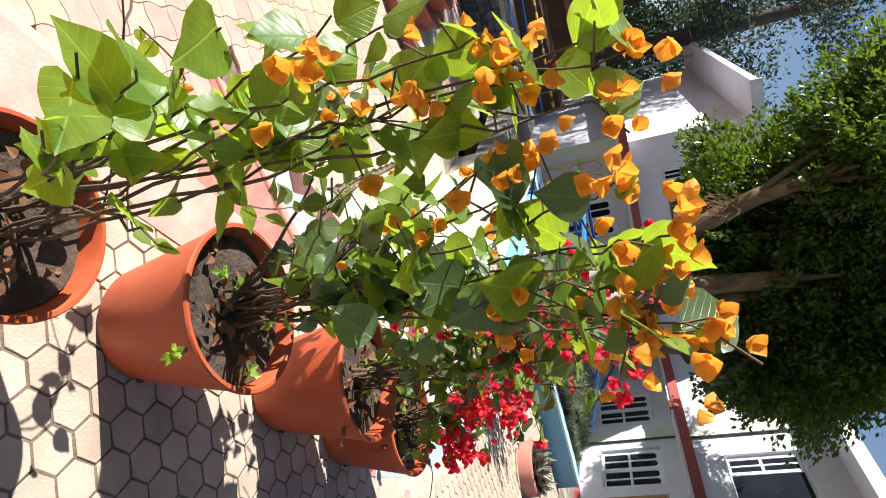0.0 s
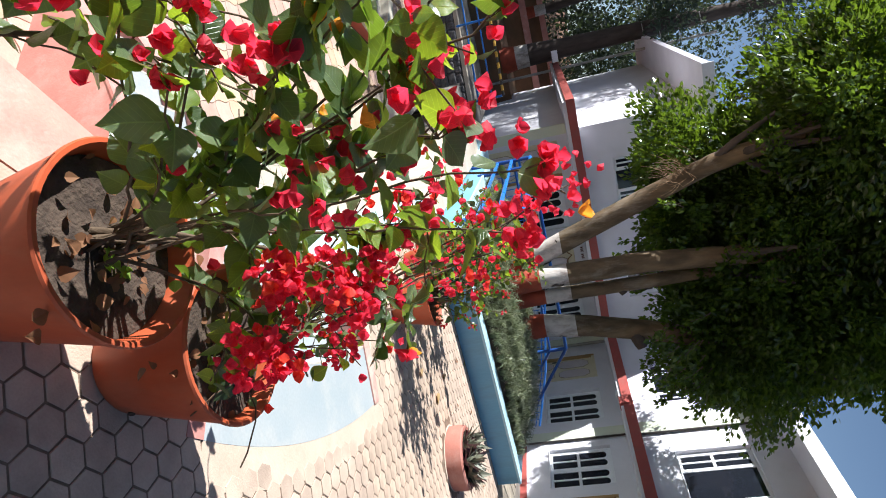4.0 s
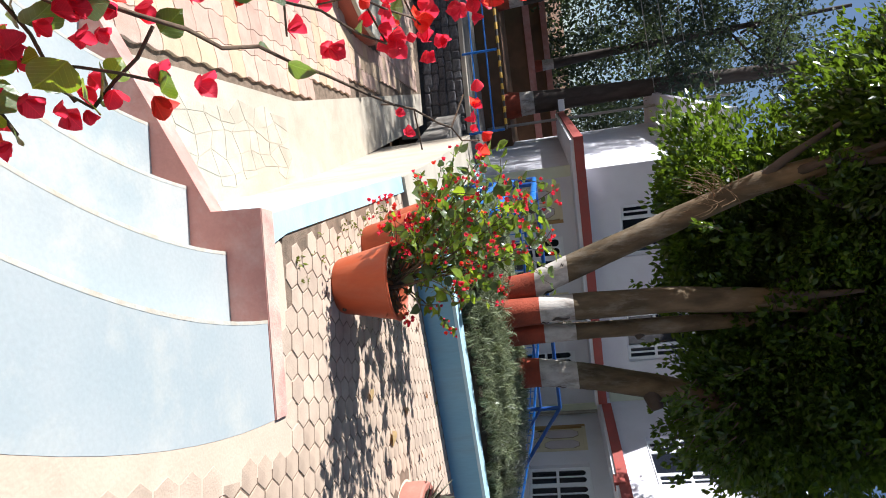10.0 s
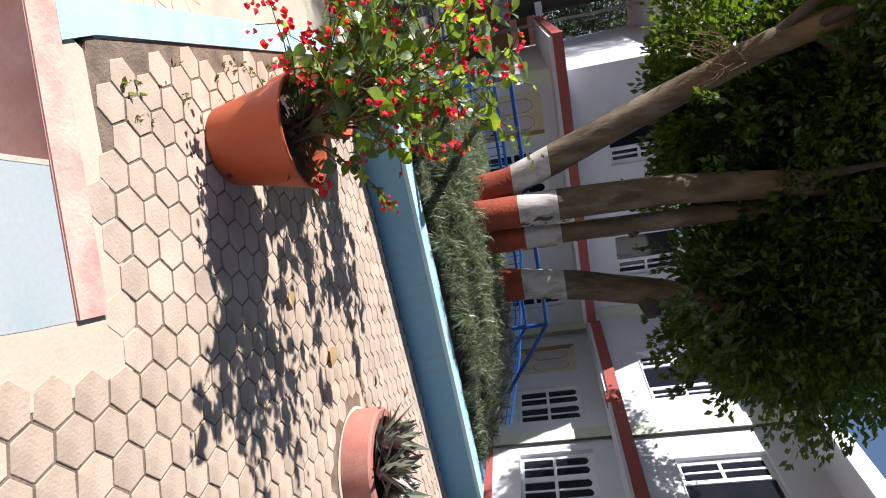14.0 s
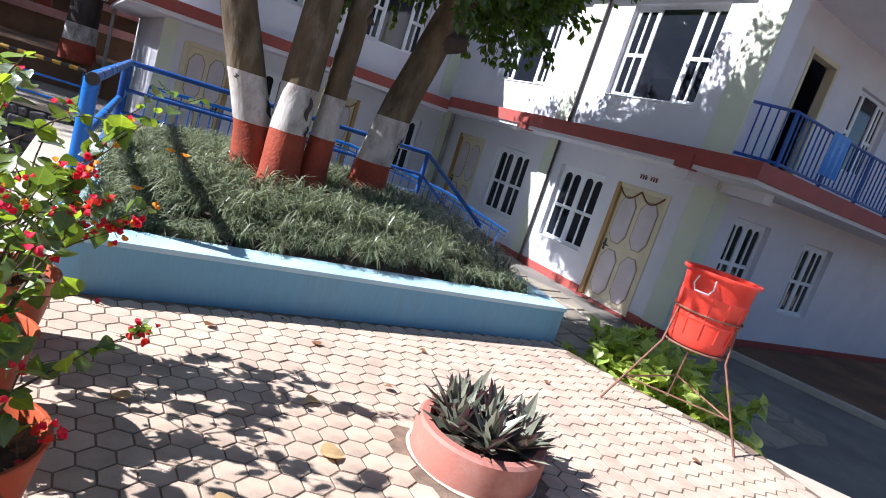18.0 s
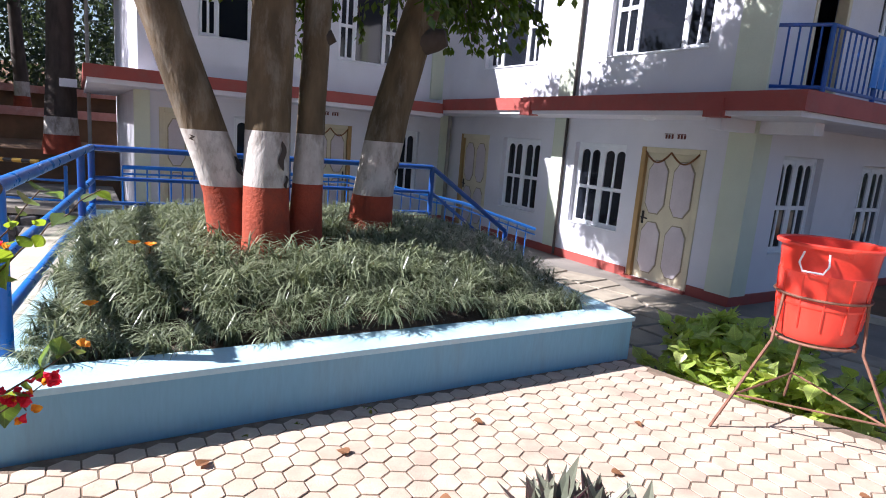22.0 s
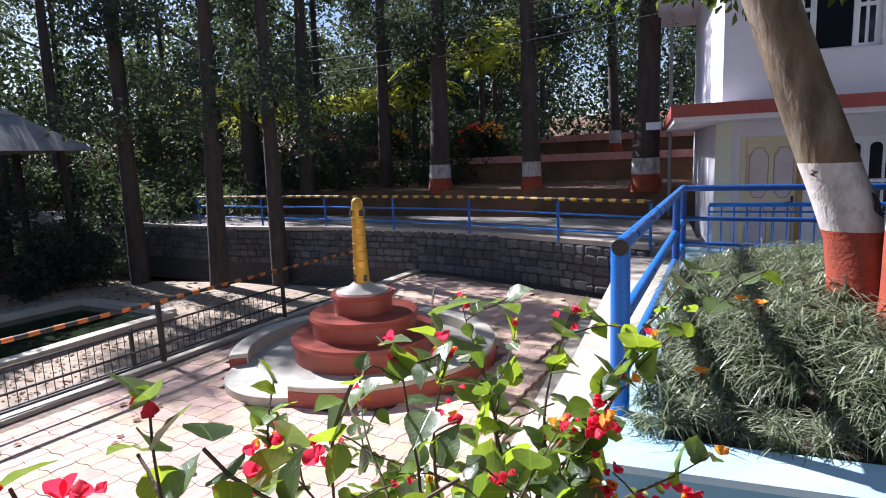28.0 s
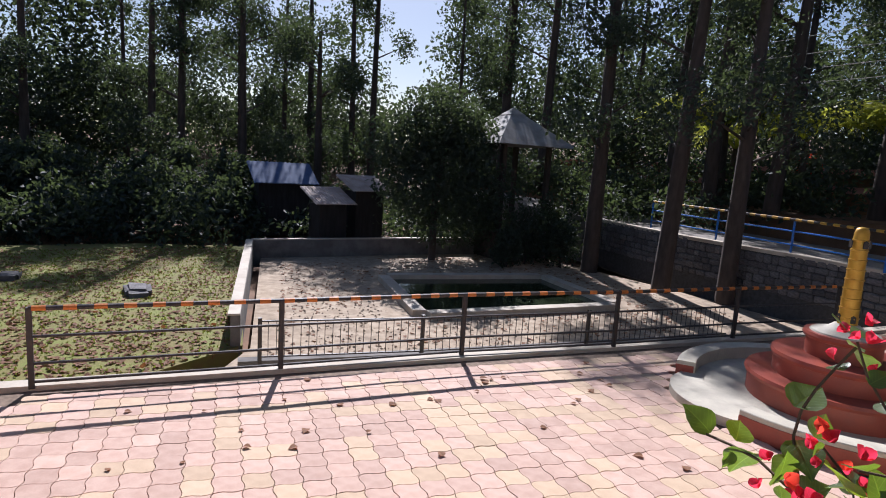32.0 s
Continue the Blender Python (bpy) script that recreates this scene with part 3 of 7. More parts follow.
# courtyard floor: apron of cream cement, bed for the pavers
court = MB().prism([(-3.6, -6.0), (4.3, -6.0), (4.3, 17.2), (-1.0, 19.7), (-2.2, 12.2), (-3.45, 4.1)], COURT - 0.4, COURT - 0.03)
setting("courtyard_bed", court, JOINT, "sandy bed of the courtyard pavers", "courtyard")
ap = MB().prism([(2.6, 2.5), (4.3, 2.5), (4.3, 17.0), (3.6, 17.3), (3.35, 9.4), (2.92, 6.9), (2.55, 4.5)], COURT - 0.1, COURT + 0.004)
SIDE_APRON = [(2.6, 3.4), (2.5, 5.4), (0.4, 3.85), (-3.3, 1.2), (-3.0, -0.6)]
ap.prism(SIDE_APRON, COURT - 0.1, COURT + 0.0035)
setting("courtyard_apron", ap, CREAM, "cream cement apron below the terrace wall", "pavement")
kb = MB()
for a, b in (((-3.55, 3.6), (-2.18, 12.2)), ((-2.18, 12.2), (-0.95, 19.7))):
    d = Vector((b[0] - a[0], b[1] - a[1])).normalized()
    n2 = Vector((-d.y, d.x)) * 0.22
    kb.prism([a, b, (b[0] + n2.x, b[1] + n2.y), (a[0] + n2.x, a[1] + n2.y)], -2.9, COURT + 0.03)
setting("courtyard_kerb", kb, CREAM, "worn cream cement kerb under the iron fence", "kerb")

# lower path along the building
lp = MB().prism([(8.0, -5.0), (40.0, -5.0), (40.0, 20.0), (4.0, 20.0), (4.6, 12.6), (9.0, 11.6), (8.2, 8.6)], PATHZ - 0.6, PATHZ - 0.02)
lp_ob = setting("path_bed", lp, ROADM, "grey cement path along the building", "path")

gk = MB().prism([(13.75, 9.62), (14.25, 7.4), (14.9, 4.0), (15.06, 4.0), (14.42, 7.45), (13.93, 9.62)][::-1], PATHZ - 0.1, PATHZ + 0.07)
setting("path_kerb", gk, CREAM, "cream cement kerb of the lower path", "kerb")
setting("garden_bed", MB().prism([(14.95, 4.0), (24, 4.0), (24, 9.6), (13.95, 9.6)], PATHZ - 0.1, PATHZ + 0.03), EARTH, "dark shaded garden bed beyond the kerb", "garden bed")

# ---- raised bed ----
bed = thing("raised_bed", "blue painted raised bed with a lily turf mound", "planter", (6.3, 9.6, 0))
BED = [(4.52, 7.68), (8.15, 7.62), (8.30, 8.6), (8.75, 11.0), (8.55, 11.35), (5.05, 12.0)]
BH = 0.302


def inset(poly, d):
    out = []
    n = len(poly)
    for i in range(n):
        p, q, r = Vector(poly[i - 1]), Vector(poly[i]), Vector(poly[(i + 1) % n])
        a, b = (q - p).normalized(), (r - q).normalized()
        na, nb = Vector((-a.y, a.x)), Vector((-b.y, b.x))
        m = (na + nb).normalized()
        out.append(tuple(q + m * d / max(0.4, m.dot(na))))
    return out


inn = inset(BED, 0.24)
for i in range(len(BED)):
    j = (i + 1) % len(BED)
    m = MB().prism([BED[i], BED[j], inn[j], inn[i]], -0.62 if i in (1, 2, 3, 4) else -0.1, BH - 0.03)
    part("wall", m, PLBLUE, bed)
out = inset(BED, -0.012)
for i in range(len(BED)):
    j = (i + 1) % len(BED)
    part("coping", MB().prism([out[i], out[j], inn[j], inn[i]], BH - 0.03, BH), SKYBLUE, bed, "pale blue coping, its sunlight put into the paint")


def mound(x, y):
    """Height of the planted mound above the bed's rim."""
    u, v = (x - 6.5) / 1.95, (y - 9.75) / 1.9
    return BH - 0.04 + 0.25 * max(0.0, 1 - (u * u + v * v)) ** 0.55 + 0.03 * noise.noise((x * 2, y * 2, 3))


m = MB()
nx = ny = 44
def inside(x, y, poly):
    c = False
    for (x0, y0), (x1, y1) in zip(poly, poly[1:] + poly[:1]):
        if (y0 > y) != (y1 > y) and x < (x1 - x0) * (y - y0) / (y1 - y0) + x0:
            c = not c
    return c


gx = [4.6 + (8.8 - 4.6) * i / nx for i in range(nx + 1)]
gy = [7.8 + (12.0 - 7.8) * j / ny for j in range(ny + 1)]
cells = [(i, j) for j in range(ny) for i in range(nx) if inside((gx[i] + gx[i + 1]) / 2, (gy[j] + gy[j + 1]) / 2, inset(BED, 0.15))]
m.add([(x, y, mound(x, y)) for y in gy for x in gx], [(j * (nx + 1) + i, j * (nx + 1) + i + 1, (j + 1) * (nx + 1) + i + 1, (j + 1) * (nx + 1) + i) for i, j in cells])
part("soil", m, SOIL, bed, "", 60)

# ---- building ----
def wall_with_holes(name, axis, at, thick, a0, a1, z0, z1, holes, material, label):
    """An upright wall on a plane x = at or y = at, its openings cut through; thick runs away from the viewer's side."""
    us = sorted({a0, a1, *[h[0] for h in holes], *[h[1] for h in holes]})
    zs = sorted({z0, z1, *[h[2] for h in holes], *[h[3] for h in holes]})
    w = MB()
    for u0, u1 in zip(us, us[1:]):
        for q0, q1 in zip(zs, zs[1:]):
            cu, cz = (u0 + u1) / 2, (q0 + q1) / 2
            if any(h[0] < cu < h[1] and h[2] < cz < h[3] for h in holes):
                continue
            if axis == "x":
                w.box(at, at + thick, u0, u1, q0, q1)
            else:
                w.box(u0, u1, at, at + thick, q0, q1)
    return setting(name, w, material, label, "wall")


FX, WY, RY = 12.6, 17.4, 9.7      # ground floor faces
UX, UWY, URY = 11.8, 16.6, 9.18   # upper floor faces
SLABY = 8.67                      # slab edge on the balcony side
SLABZ = 1.95
GZ = PATHZ
W_GROUND = [(14.02, 15.22, 0.08, 1.535), (11.86, 13.04, 0.08, 1.535)]
D_GROUND = [(10.38, 11.53, GZ + 0.02, 1.53), (15.74, 16.85, GZ + 0.02, 1.56)]
wall_with_holes("wall_ground_west", "x", FX, 0.22, RY, WY + 0.22, GZ - 0.5, SLABZ, W_GROUND + D_GROUND, WHITE, "white painted ground floor wall with windows and doors")
W_WING = [(7.55, 8.7, 0.08, 1.52), (10.72, 11.75, 0.08, 1.52)]
D_WING = [(6.2, 7.2, GZ + 0.02, 1.58), (9.05, 10.05, GZ + 0.02, 1.52)]
wall_with_holes("wall_ground_south", "y", WY, 0.22, 5.82, FX, GZ - 0.5, SLABZ, W_WING + D_WING, WHITE, "white painted wall of the building's side wing")
W_RIGHT = [(13.38, 14.45, 0.12, 1.54), (15.7, 16.8, 0.12, 1.5)]
wall_with_holes("wall_ground_end", "y", RY, 0.22, FX + 0.22, 24.0, GZ - 0.5, SLABZ, W_RIGHT, WHITE, "shaded white ground floor end wall")
W_UP = [(10.02, 11.77, 2.80, 4.28), (13.38, 14.99, 2.80, 4.28)]
UTOP = 4.95
wall_with_holes("wall_upper_west", "x", UX, 0.2, URY, UWY, SLABZ + 0.28, UTOP, W_UP, WHITE, "sunlit white upper floor wall")
W_UPW = [(6.75, 8.0, 2.85, 4.25), (9.35, 10.75, 2.78, 4.25)]
wall_with_holes("wall_upper_south", "y", UWY, 0.2, 5.8, UX, SLABZ + 0.19, UTOP, W_UPW, WHITE, "shaded white upper floor wall of the wing")
D_UPR = [(13.9, 14.85, 2.26, 4.4)]
W_UPR = [(15.8, 17.2, 2.95, 4.35)]
wall_with_holes("wall_upper_end", "y", URY + 0.75, 0.2, UX + 0.2, 24.0, SLABZ + 0.28, UTOP, D_UPR + W_UPR, WHITE, "white wall behind the balcony")
setting("wall_upper_return", MB().box(UX + 0.2, UX + 0.4, URY, URY + 0.75, SLABZ + 0.28, UTOP), WHITE, "white end of the upper wall", "wall")
setting("wall_wing_end", MB().box(5.8, 6.0, UWY + 0.2, 24, SLABZ + 0.19, UTOP).box(5.82, 6.02, WY + 0.22, 24, GZ - 0.5, SLABZ), WHITE, "white end wall of the wing", "wall")
setting("wall_back", MB().box(24.0, 24.2, RY, 24, GZ - 0.5, UTOP).box(5.82, 24, 24.0, 24.2, GZ - 0.5, UTOP), WHITE, "plain white rear walls", "wall")
setting("floor_ground", MB().box(FX + 0.23, 23.9, RY + 0.23, 23.9, GZ - 0.4, GZ - 0.005), CONC, "cement floor inside", "floor")
# floor slab with its red edge
WZ = SLABZ - 0.09                 # slab level of the wing
sl = MB().prism([(UX - 0.09, 16.3), (UX - 0.09, SLABY), (24, SLABY), (24, 24), (UX - 0.09, 24)], SLABZ, SLABZ + 0.28)
sl.prism([(5.05, 16.3), (UX - 0.092, 16.3), (UX - 0.092, 24), (5.05, 24)], WZ, WZ + 0.28)
setting("floor_slab", sl, WHITE, "white soffit of the projecting floor slab", "slab")
rb = MB()
rb.box(5.0, UX - 0.132, 16.25, 16.297, WZ + 0.08, WZ + 0.285).box(UX - 0.13, UX - 0.093, SLABY - 0.05, 16.297, SLABZ + 0.06, SLABZ + 0.285)
rb.box(UX - 0.093, 24, SLABY - 0.05, SLABY - 0.003, SLABZ + 0.06, SLABZ + 0.285).box(5.0, 5.047, 16.297, 24, WZ + 0.08, WZ + 0.285)
setting("trim_red_band", rb, REDBAND, "red oxide painted edge of the floor slab", "trim")
br = MB()
for y in (9.72, 13.42):
    br.box(UX - 0.16, UX + 0.05, y - 0.13, y + 0.13, SLABZ - 0.02, SLABZ + 0.20)
setting("trim_brackets", br, REDBAND, "red painted bracket ends under the slab", "trim")
bm_ = MB()
bm_.box(FX - 0.02, FX + 0.2, RY - 0.75, RY, SLABZ - 0.16, SLABZ - 0.002).box(FX - 0.8, FX - 0.02, RY - 0.02, RY + 0.2, SLABZ - 0.16, SLABZ - 0.002)
setting("slab_beams", bm_, WHITE, "white beams under the slab at the corner", "beam")
pl = MB()
pl.box(FX - 0.03, FX, RY - 0.03, 10.36, GZ - 0.1, GZ + 0.13).box(FX - 0.03, FX, 11.55, 15.72, GZ - 0.1, GZ + 0.13).box(FX - 0.03, FX, 16.87, WY, GZ - 0.1, GZ + 0.13)
pl.box(FX, 24, RY - 0.03, RY, GZ - 0.1, GZ + 0.13)
pl.box(5.8, 6.18, WY - 0.03, WY, GZ - 0.1, GZ + 0.13).box(7.22, 9.03, WY - 0.03, WY, GZ - 0.1, GZ + 0.13).box(10.07, FX - 0.03, WY - 0.03, WY, GZ - 0.1, GZ + 0.13)
pl.box(FX - 0.09, FX, 10.36, 11.55, GZ - 0.1, GZ + 0.02)
setting("baseboard", pl, REDBAND, "red oxide plinth band along the foot of the walls", "plinth")
co = MB()
co.box(FX - 0.06, FX, RY - 0.06, RY + 0.34, GZ + 0.13, SLABZ).box(FX - 0.045, FX, 13.30, 13.62, GZ + 0.13, SLABZ).box(FX, FX + 0.3, RY - 0.06, RY, GZ + 0.13, SLABZ)
co.box(FX - 0.3, FX, WY - 0.045, WY, GZ + 0.13, SLABZ).box(5.78, 6.05, WY - 0.045, WY, GZ + 0.13, SLABZ)
co.box(UX - 0.045, UX, URY - 0.03, URY + 0.42, SLABZ + 0.29, UTOP).box(UX - 0.04, UX, 12.35, 12.72, SLABZ + 0.29, UTOP).box(UX - 0.3, UX, UWY - 0.045, UWY, SLABZ + 0.29, UTOP)
setting("trim_columns", co, LIME, "pale lime painted pilasters", "pilaster")
rf = MB().prism([(4.8, 15.9), (UX - 0.75, 15.9), (UX - 0.75, URY - 0.9), (25, URY - 0.9), (25, 25), (4.8, 25)], UTOP, UTOP + 0.16)
setting("roof", rf, WHITE, "flat white roof slab with wide eaves", "roof")
fas = MB().box(UX - 0.80, UX - 0.753, URY - 0.95, 15.9, UTOP - 0.02, UTOP + 0.24).box(UX - 0.753, 25, URY - 0.95, URY - 0.903, UTOP - 0.02, UTOP + 0.24).box(4.8, UX - 0.8, 15.85, 15.897, UTOP - 0.02, UTOP + 0.24)
setting("trim_eave", fas, UPVC, "white eave board", "trim")
for k, (px, py, z0, z1) in enumerate(((FX - 0.05, 13.28, GZ, SLABZ), (UX - 0.05, 12.33, SLABZ + 0.29, UTOP), (FX - 0.08, WY - 0.08, GZ, SLABZ))):
    tagged(MB().tube([(px, py, z0), (px, py, z1)], 0.025 if k < 2 else 0.045, 10).obj("drain_pipe", IRON if k < 2 else CONC, None, "", 40), "thin vertical pipe fixed to the wall", "pipe")


def window(axis, at, a0, a1, z0, z1, name, wide=False, shade=True):
    """A white sliding window: frame, mullions, arched heads over four lights, or a broad middle pane with two narrow sides."""
    win = thing(name, "white framed window with dark panes and arched lights" if not wide else "white framed window with one broad dark pane", "window", kind="structure")

    back = 0.06

    def bx(mb, u0, u1, d0, d1, q0, q1, c=0.0):
        return mb.box(at + back + d0, at + back + d1, u0, u1, q0, q1, c) if axis == "x" else mb.box(u0, u1, at + back + d0, at + back + d1, q0, q1, c)

    e = 0.05
    fr = MB()
    bx(fr, a0, a1, 0.03, 0.10, z1 - e, z1, 0.006), bx(fr, a0, a1, 0.03, 0.10, z0, z0 + e, 0.006)
    bx(fr, a0, a0 + e, 0.03, 0.10, z0 + e, z1 - e, 0.006), bx(fr, a1 - e, a1, 0.03, 0.10, z0 + e, z1 - e, 0.006)
    part("window_frame", fr, UPVC, win)
    w, h = a1 - a0, z1 - z0
    if wide:
        cols = [(a0 + e, a0 + 0.26 * w), (a0 + 0.26 * w + e, a1 - 0.26 * w - e), (a1 - 0.26 * w, a1 - e)]
    else:
        cols = [(a0 + e, a0 + w / 2 - e * 0.6), (a0 + w / 2 + e * 0.6, a1 - e)]
    last = None
    for i, (c0, c1) in enumerate(cols):
        if last is not None:
            part("mullion", bx(MB(), last, c0, 0.035, 0.095, z0 + e, z1 - e, 0.004), UPVC, win)
        last = c1
        if wide and i == 1:
            part("pane", bx(MB(), c0, c1, 0.062, 0.068, z0 + e, z1 - e), GLASS, win)
            continue
        zm = z0 + h * 0.47
        st_ = 0.035
        part("casement", bx(bx(bx(bx(MB(), c0, c0 + st_, 0.04, 0.088, z0 + e, z1 - e), c1 - st_, c1, 0.04, 0.088, z0 + e, z1 - e), c0 + st_, c1 - st_, 0.04, 0.088, z0 + e, z0 + e + st_), c0 + st_, c1 - st_, 0.04, 0.088, z1 - e - st_, z1 - e), UPVC, win)
        c0, c1 = c0 + st_, c1 - st_
        part("transom", bx(MB(), c0, c1, 0.04, 0.09, zm - 0.03, zm + 0.03, 0.004), UPVC, win)
        cm = (c0 + c1) / 2
        part("glazing_bar", bx(MB(), cm - 0.022, cm + 0.022, 0.042, 0.088, z0 + e, z1 - e, 0.004), UPVC, win)
        for l0, l1 in ((c0, cm - 0.022), (cm + 0.022, c1)):
            for q0, q1 in ((z0 + e, zm - 0.035), (zm + 0.035, z1 - e)):
                part("pane", bx(MB(), l0, l1, 0.062, 0.068, q0, q1), GLASS, win)
            if not wide:
                # arched head: two spandrels filling the corners over the light
                hd = MB()
                lw, zt, rr = l1 - l0, z1 - e - st_, (l1 - l0) / 2
                for s in (0, 1):
                    pts = [(l0 if s == 0 else l1, zt), (l0 if s == 0 else l1, zt - 0.11)]
                    for q in range(6):
                        an = math.pi / 2 * q / 5
                        uu = rr * (1 - math.cos(an)) if s == 0 else lw - rr * (1 - math.cos(an))
                        pts.append((l0 + uu, zt - 0.11 + 0.085 * math.sin(an)))
                    pts.append((l0 + rr, zt))
                    k = len(pts)
                    v = [((at + back + d, u, q) if axis == "x" else (u, at + back + d, q)) for d in (0.046, 0.060) for u, q in pts]
                    hd.add(v, [tuple(range(k)), tuple(range(2 * k - 1, k - 1, -1))] + [(i2, (i2 + 1) % k, k + (i2 + 1) % k, k + i2) for i2 in range(k)])
                part("arch_head", hd, UPVC, win)
    part("sill", bx(MB(), a0 + 0.002, a1 - 0.002, -0.08, 0.03, z0 + 0.002, z0 + 0.02, 0.006), UPVC, win)
    return win


k = 0
for a in W_GROUND:
    k += 1
    window("x", FX, *a, f"window_{k}")
for a in W_WING:
    k += 1
    window("y", WY, *a, f"window_{k}")
for a in W_RIGHT:
    k += 1
    window("y", RY, *a, f"window_{k}")
for a in W_UP:
    k += 1
    window("x", UX, *a, f"window_{k}", True)
for a in W_UPW:
    k += 1
    window("y", UWY, *a, f"window_{k}", True)
for a in W_UPR:
    k += 1
    window("y", URY + 0.75, *a, f"window_{k}", True)


def oct_panel(u0, u1, z0, z1, top_cut, low_cut):
    """The outline of a door panel with cut corners."""
    cu = (u1 - u0) * 0.28
    return [(u0 + cu, z0), (u1 - cu, z0), (u1, z0 + low_cut), (u1, z1 - top_cut), (u1 - cu, z1), (u0 + cu, z1), (u0, z1 - top_cut), (u0, z0 + low_cut)]


def door(axis, at, a0, a1, z0, z1, name, garland=False):
    dr = thing(name, "closed cream door with four mauve moulded panels", "door", kind="structure")

    def bx(mb, u0, u1, d0, d1, q0, q1, c=0.0):
        return mb.box(at + d0, at + d1, u0, u1, q0, q1, c) if axis == "x" else mb.box(u0, u1, at + d0, at + d1, q0, q1, c)

    f = 0.09
    for u0, u1, q0, q1 in ((a0, a0 + f, z0, z1), (a1 - f, a1, z0, z1), (a0 + f, a1 - f, z1 - f, z1)):
        part("door_frame", bx(MB(), u0, u1, -0.015, 0.10, q0, q1, 0.006), DFRAME if u1 == a1 else DOORM, dr)
    leaf = part("door_leaf", bx(MB(), a0 + f, a1 - f, 0.05, 0.09, z0, z1 - f), DOORM, dr)
    b0, w = a0 + f, a1 - a0 - 2 * f
    for i in (0, 1):
        for q0, q1 in ((z0 + 0.10, z0 + 0.93), (z0 + 1.05, z1 - f - 0.10)):
            u0 = b0 + 0.07 * w + i * 0.48 * w
            u1 = u0 + 0.39 * w
            for grow, dep, mtl, nm in ((0.0, 0.044, DMOULD, "panel_moulding"), (0.018, 0.036, DOORP, "panel")):
                o = oct_panel(u0 + grow, u1 - grow, q0 + grow, q1 - grow, 0.15, 0.15)
                kk = len(o)
                v = [((at + d, u, q) if axis == "x" else (u, at + d, q)) for d in (dep, 0.052) for u, q in o]
                part(nm, MB().add(v, [tuple(range(kk)), tuple(range(2 * kk - 1, kk - 1, -1))] + [(j, (j + 1) % kk, kk + (j + 1) % kk, kk + j) for j in range(kk)]), mtl, leaf)
    hz = z0 + 0.98
    hu = a1 - f - 0.06
    P = (lambda u, d, q: (at + d, u, q)) if axis == "x" else (lambda u, d, q: (u, at + d, q))
    part("door_handle", MB().tube([P(hu, 0.05, hz), P(hu, 0.0, hz), P(hu - 0.12, 0.0, hz - 0.01)], 0.012, 8).tube([P(hu, 0.04, hz - 0.1), P(hu, 0.04, hz + 0.1)], 0.018, 8), IRON, leaf, "dark lever handle", 40)
    if garland:
        gl = MB()
        for s in (0, 1):
            c0 = b0 + s * w / 2
            gl.tube([P(c0 + w / 2 * q / 10, -0.02, z1 - f + 0.02 - 0.16 * math.sin(math.pi * q / 10)) for q in range(11)], 0.014, 6)
        tagged(gl.obj("garland", DEADLEAF, None, "", 50), "dried flower garland hung over the door", "garland")
    return dr


door("x", FX, *D_GROUND[0], "door_1", True)
door("x", FX, *D_GROUND[1], "door_2")
door("y", WY, *D_WING[0], "door_3")
door("y", WY, *D_WING[1], "door_4", True)
dr5 = thing("door_5", "open dark doorway with a beige frame behind the balcony", "doorway", kind="structure")
u0, u1, q0, q1 = D_UPR[0]
for e0, e1, g0, g1 in ((u0, u0 + 0.08, q0, q1), (u1 - 0.08, u1, q0, q1), (u0 + 0.08, u1 - 0.08, q1 - 0.08, q1)):
    part("door_frame", MB().box(e0, e1, URY + 0.735, URY + 0.90, g0, g1, 0.006), DOORM, dr5)
# door plates with lettering too small to read
for axis, at, u, z in (("x", FX, 10.95, 1.70), ("y", WY, 9.55, 1.74)):
    sg = thing("door_sign", "dark red painted lettering over the door", "sign", (at, u, z) if axis == "x" else (u, at, z))
    for q in range(7):
        if q == 3:
            continue
        u0 = u - 0.19 + q * 0.055
        for zz0, zz1 in ((z + 0.035, z + 0.045), (z - 0.03, z + 0.03)):
            wd = 0.05 if zz0 > z else 0.035
            part("letter", MB().box(at - 0.004, at - 0.0005, u0, u0 + wd, zz0, zz1) if axis == "x" else MB().box(u0, u0 + wd, at - 0.004, at - 0.0005, zz0, zz1), DARKTXT, sg)
for x, y in ((12.15, 11.1), (12.15, 14.3), (10.4, 16.85)):
    tagged(MB().lathe([(0, -0.05), (0.06, -0.045), (0.09, -0.02), (0.10, 0.0), (0, 0.0)], 20, (x, y, SLABZ)).obj("ceiling_lamp", UPVC, None, "", 40), "small round unlit lamp under the slab", "lamp")


# ---- balcony ----
bal = thing("balcony_railing", "dark blue steel balcony railing with upright bars", "railing", (UX + 0.4, URY, SLABZ + 0.28))
bz = SLABZ + 0.29
BA, BB = (UX + 0.02, URY - 0.02), (UX + 0.32, SLABY + 0.04)     # wall end and corner of the railing
for z in (bz + 0.06, bz + 0.74):
    part("rail", MB().tube([(*BA, z), (*BB, z)], 0.022, 8), BLUEM, bal, "", 40)
    part("rail", MB().tube([(*BB, z), (23.8, BB[1], z)], 0.022, 8), BLUEM, bal, "", 40)
for k in range(1, 5):
    x, y = (BA[q] + (BB[q] - BA[q]) * k / 5 for q in (0, 1))
    part("bar", MB().tube([(x, y, bz + 0.06), (x, y, bz + 0.74)], 0.012, 6), BLUEM, bal, "", 40)
for i in range(88):
    x = BB[0] + i * 0.13
    big = i % 9 == 0
    part("post" if big else "bar", MB().tube([(x, BB[1], bz - 0.02 if big else bz + 0.06), (x, BB[1], bz + 0.75 if big else bz + 0.74)], 0.03 if big else 0.012, 8), BLUEM, bal, "", 40)

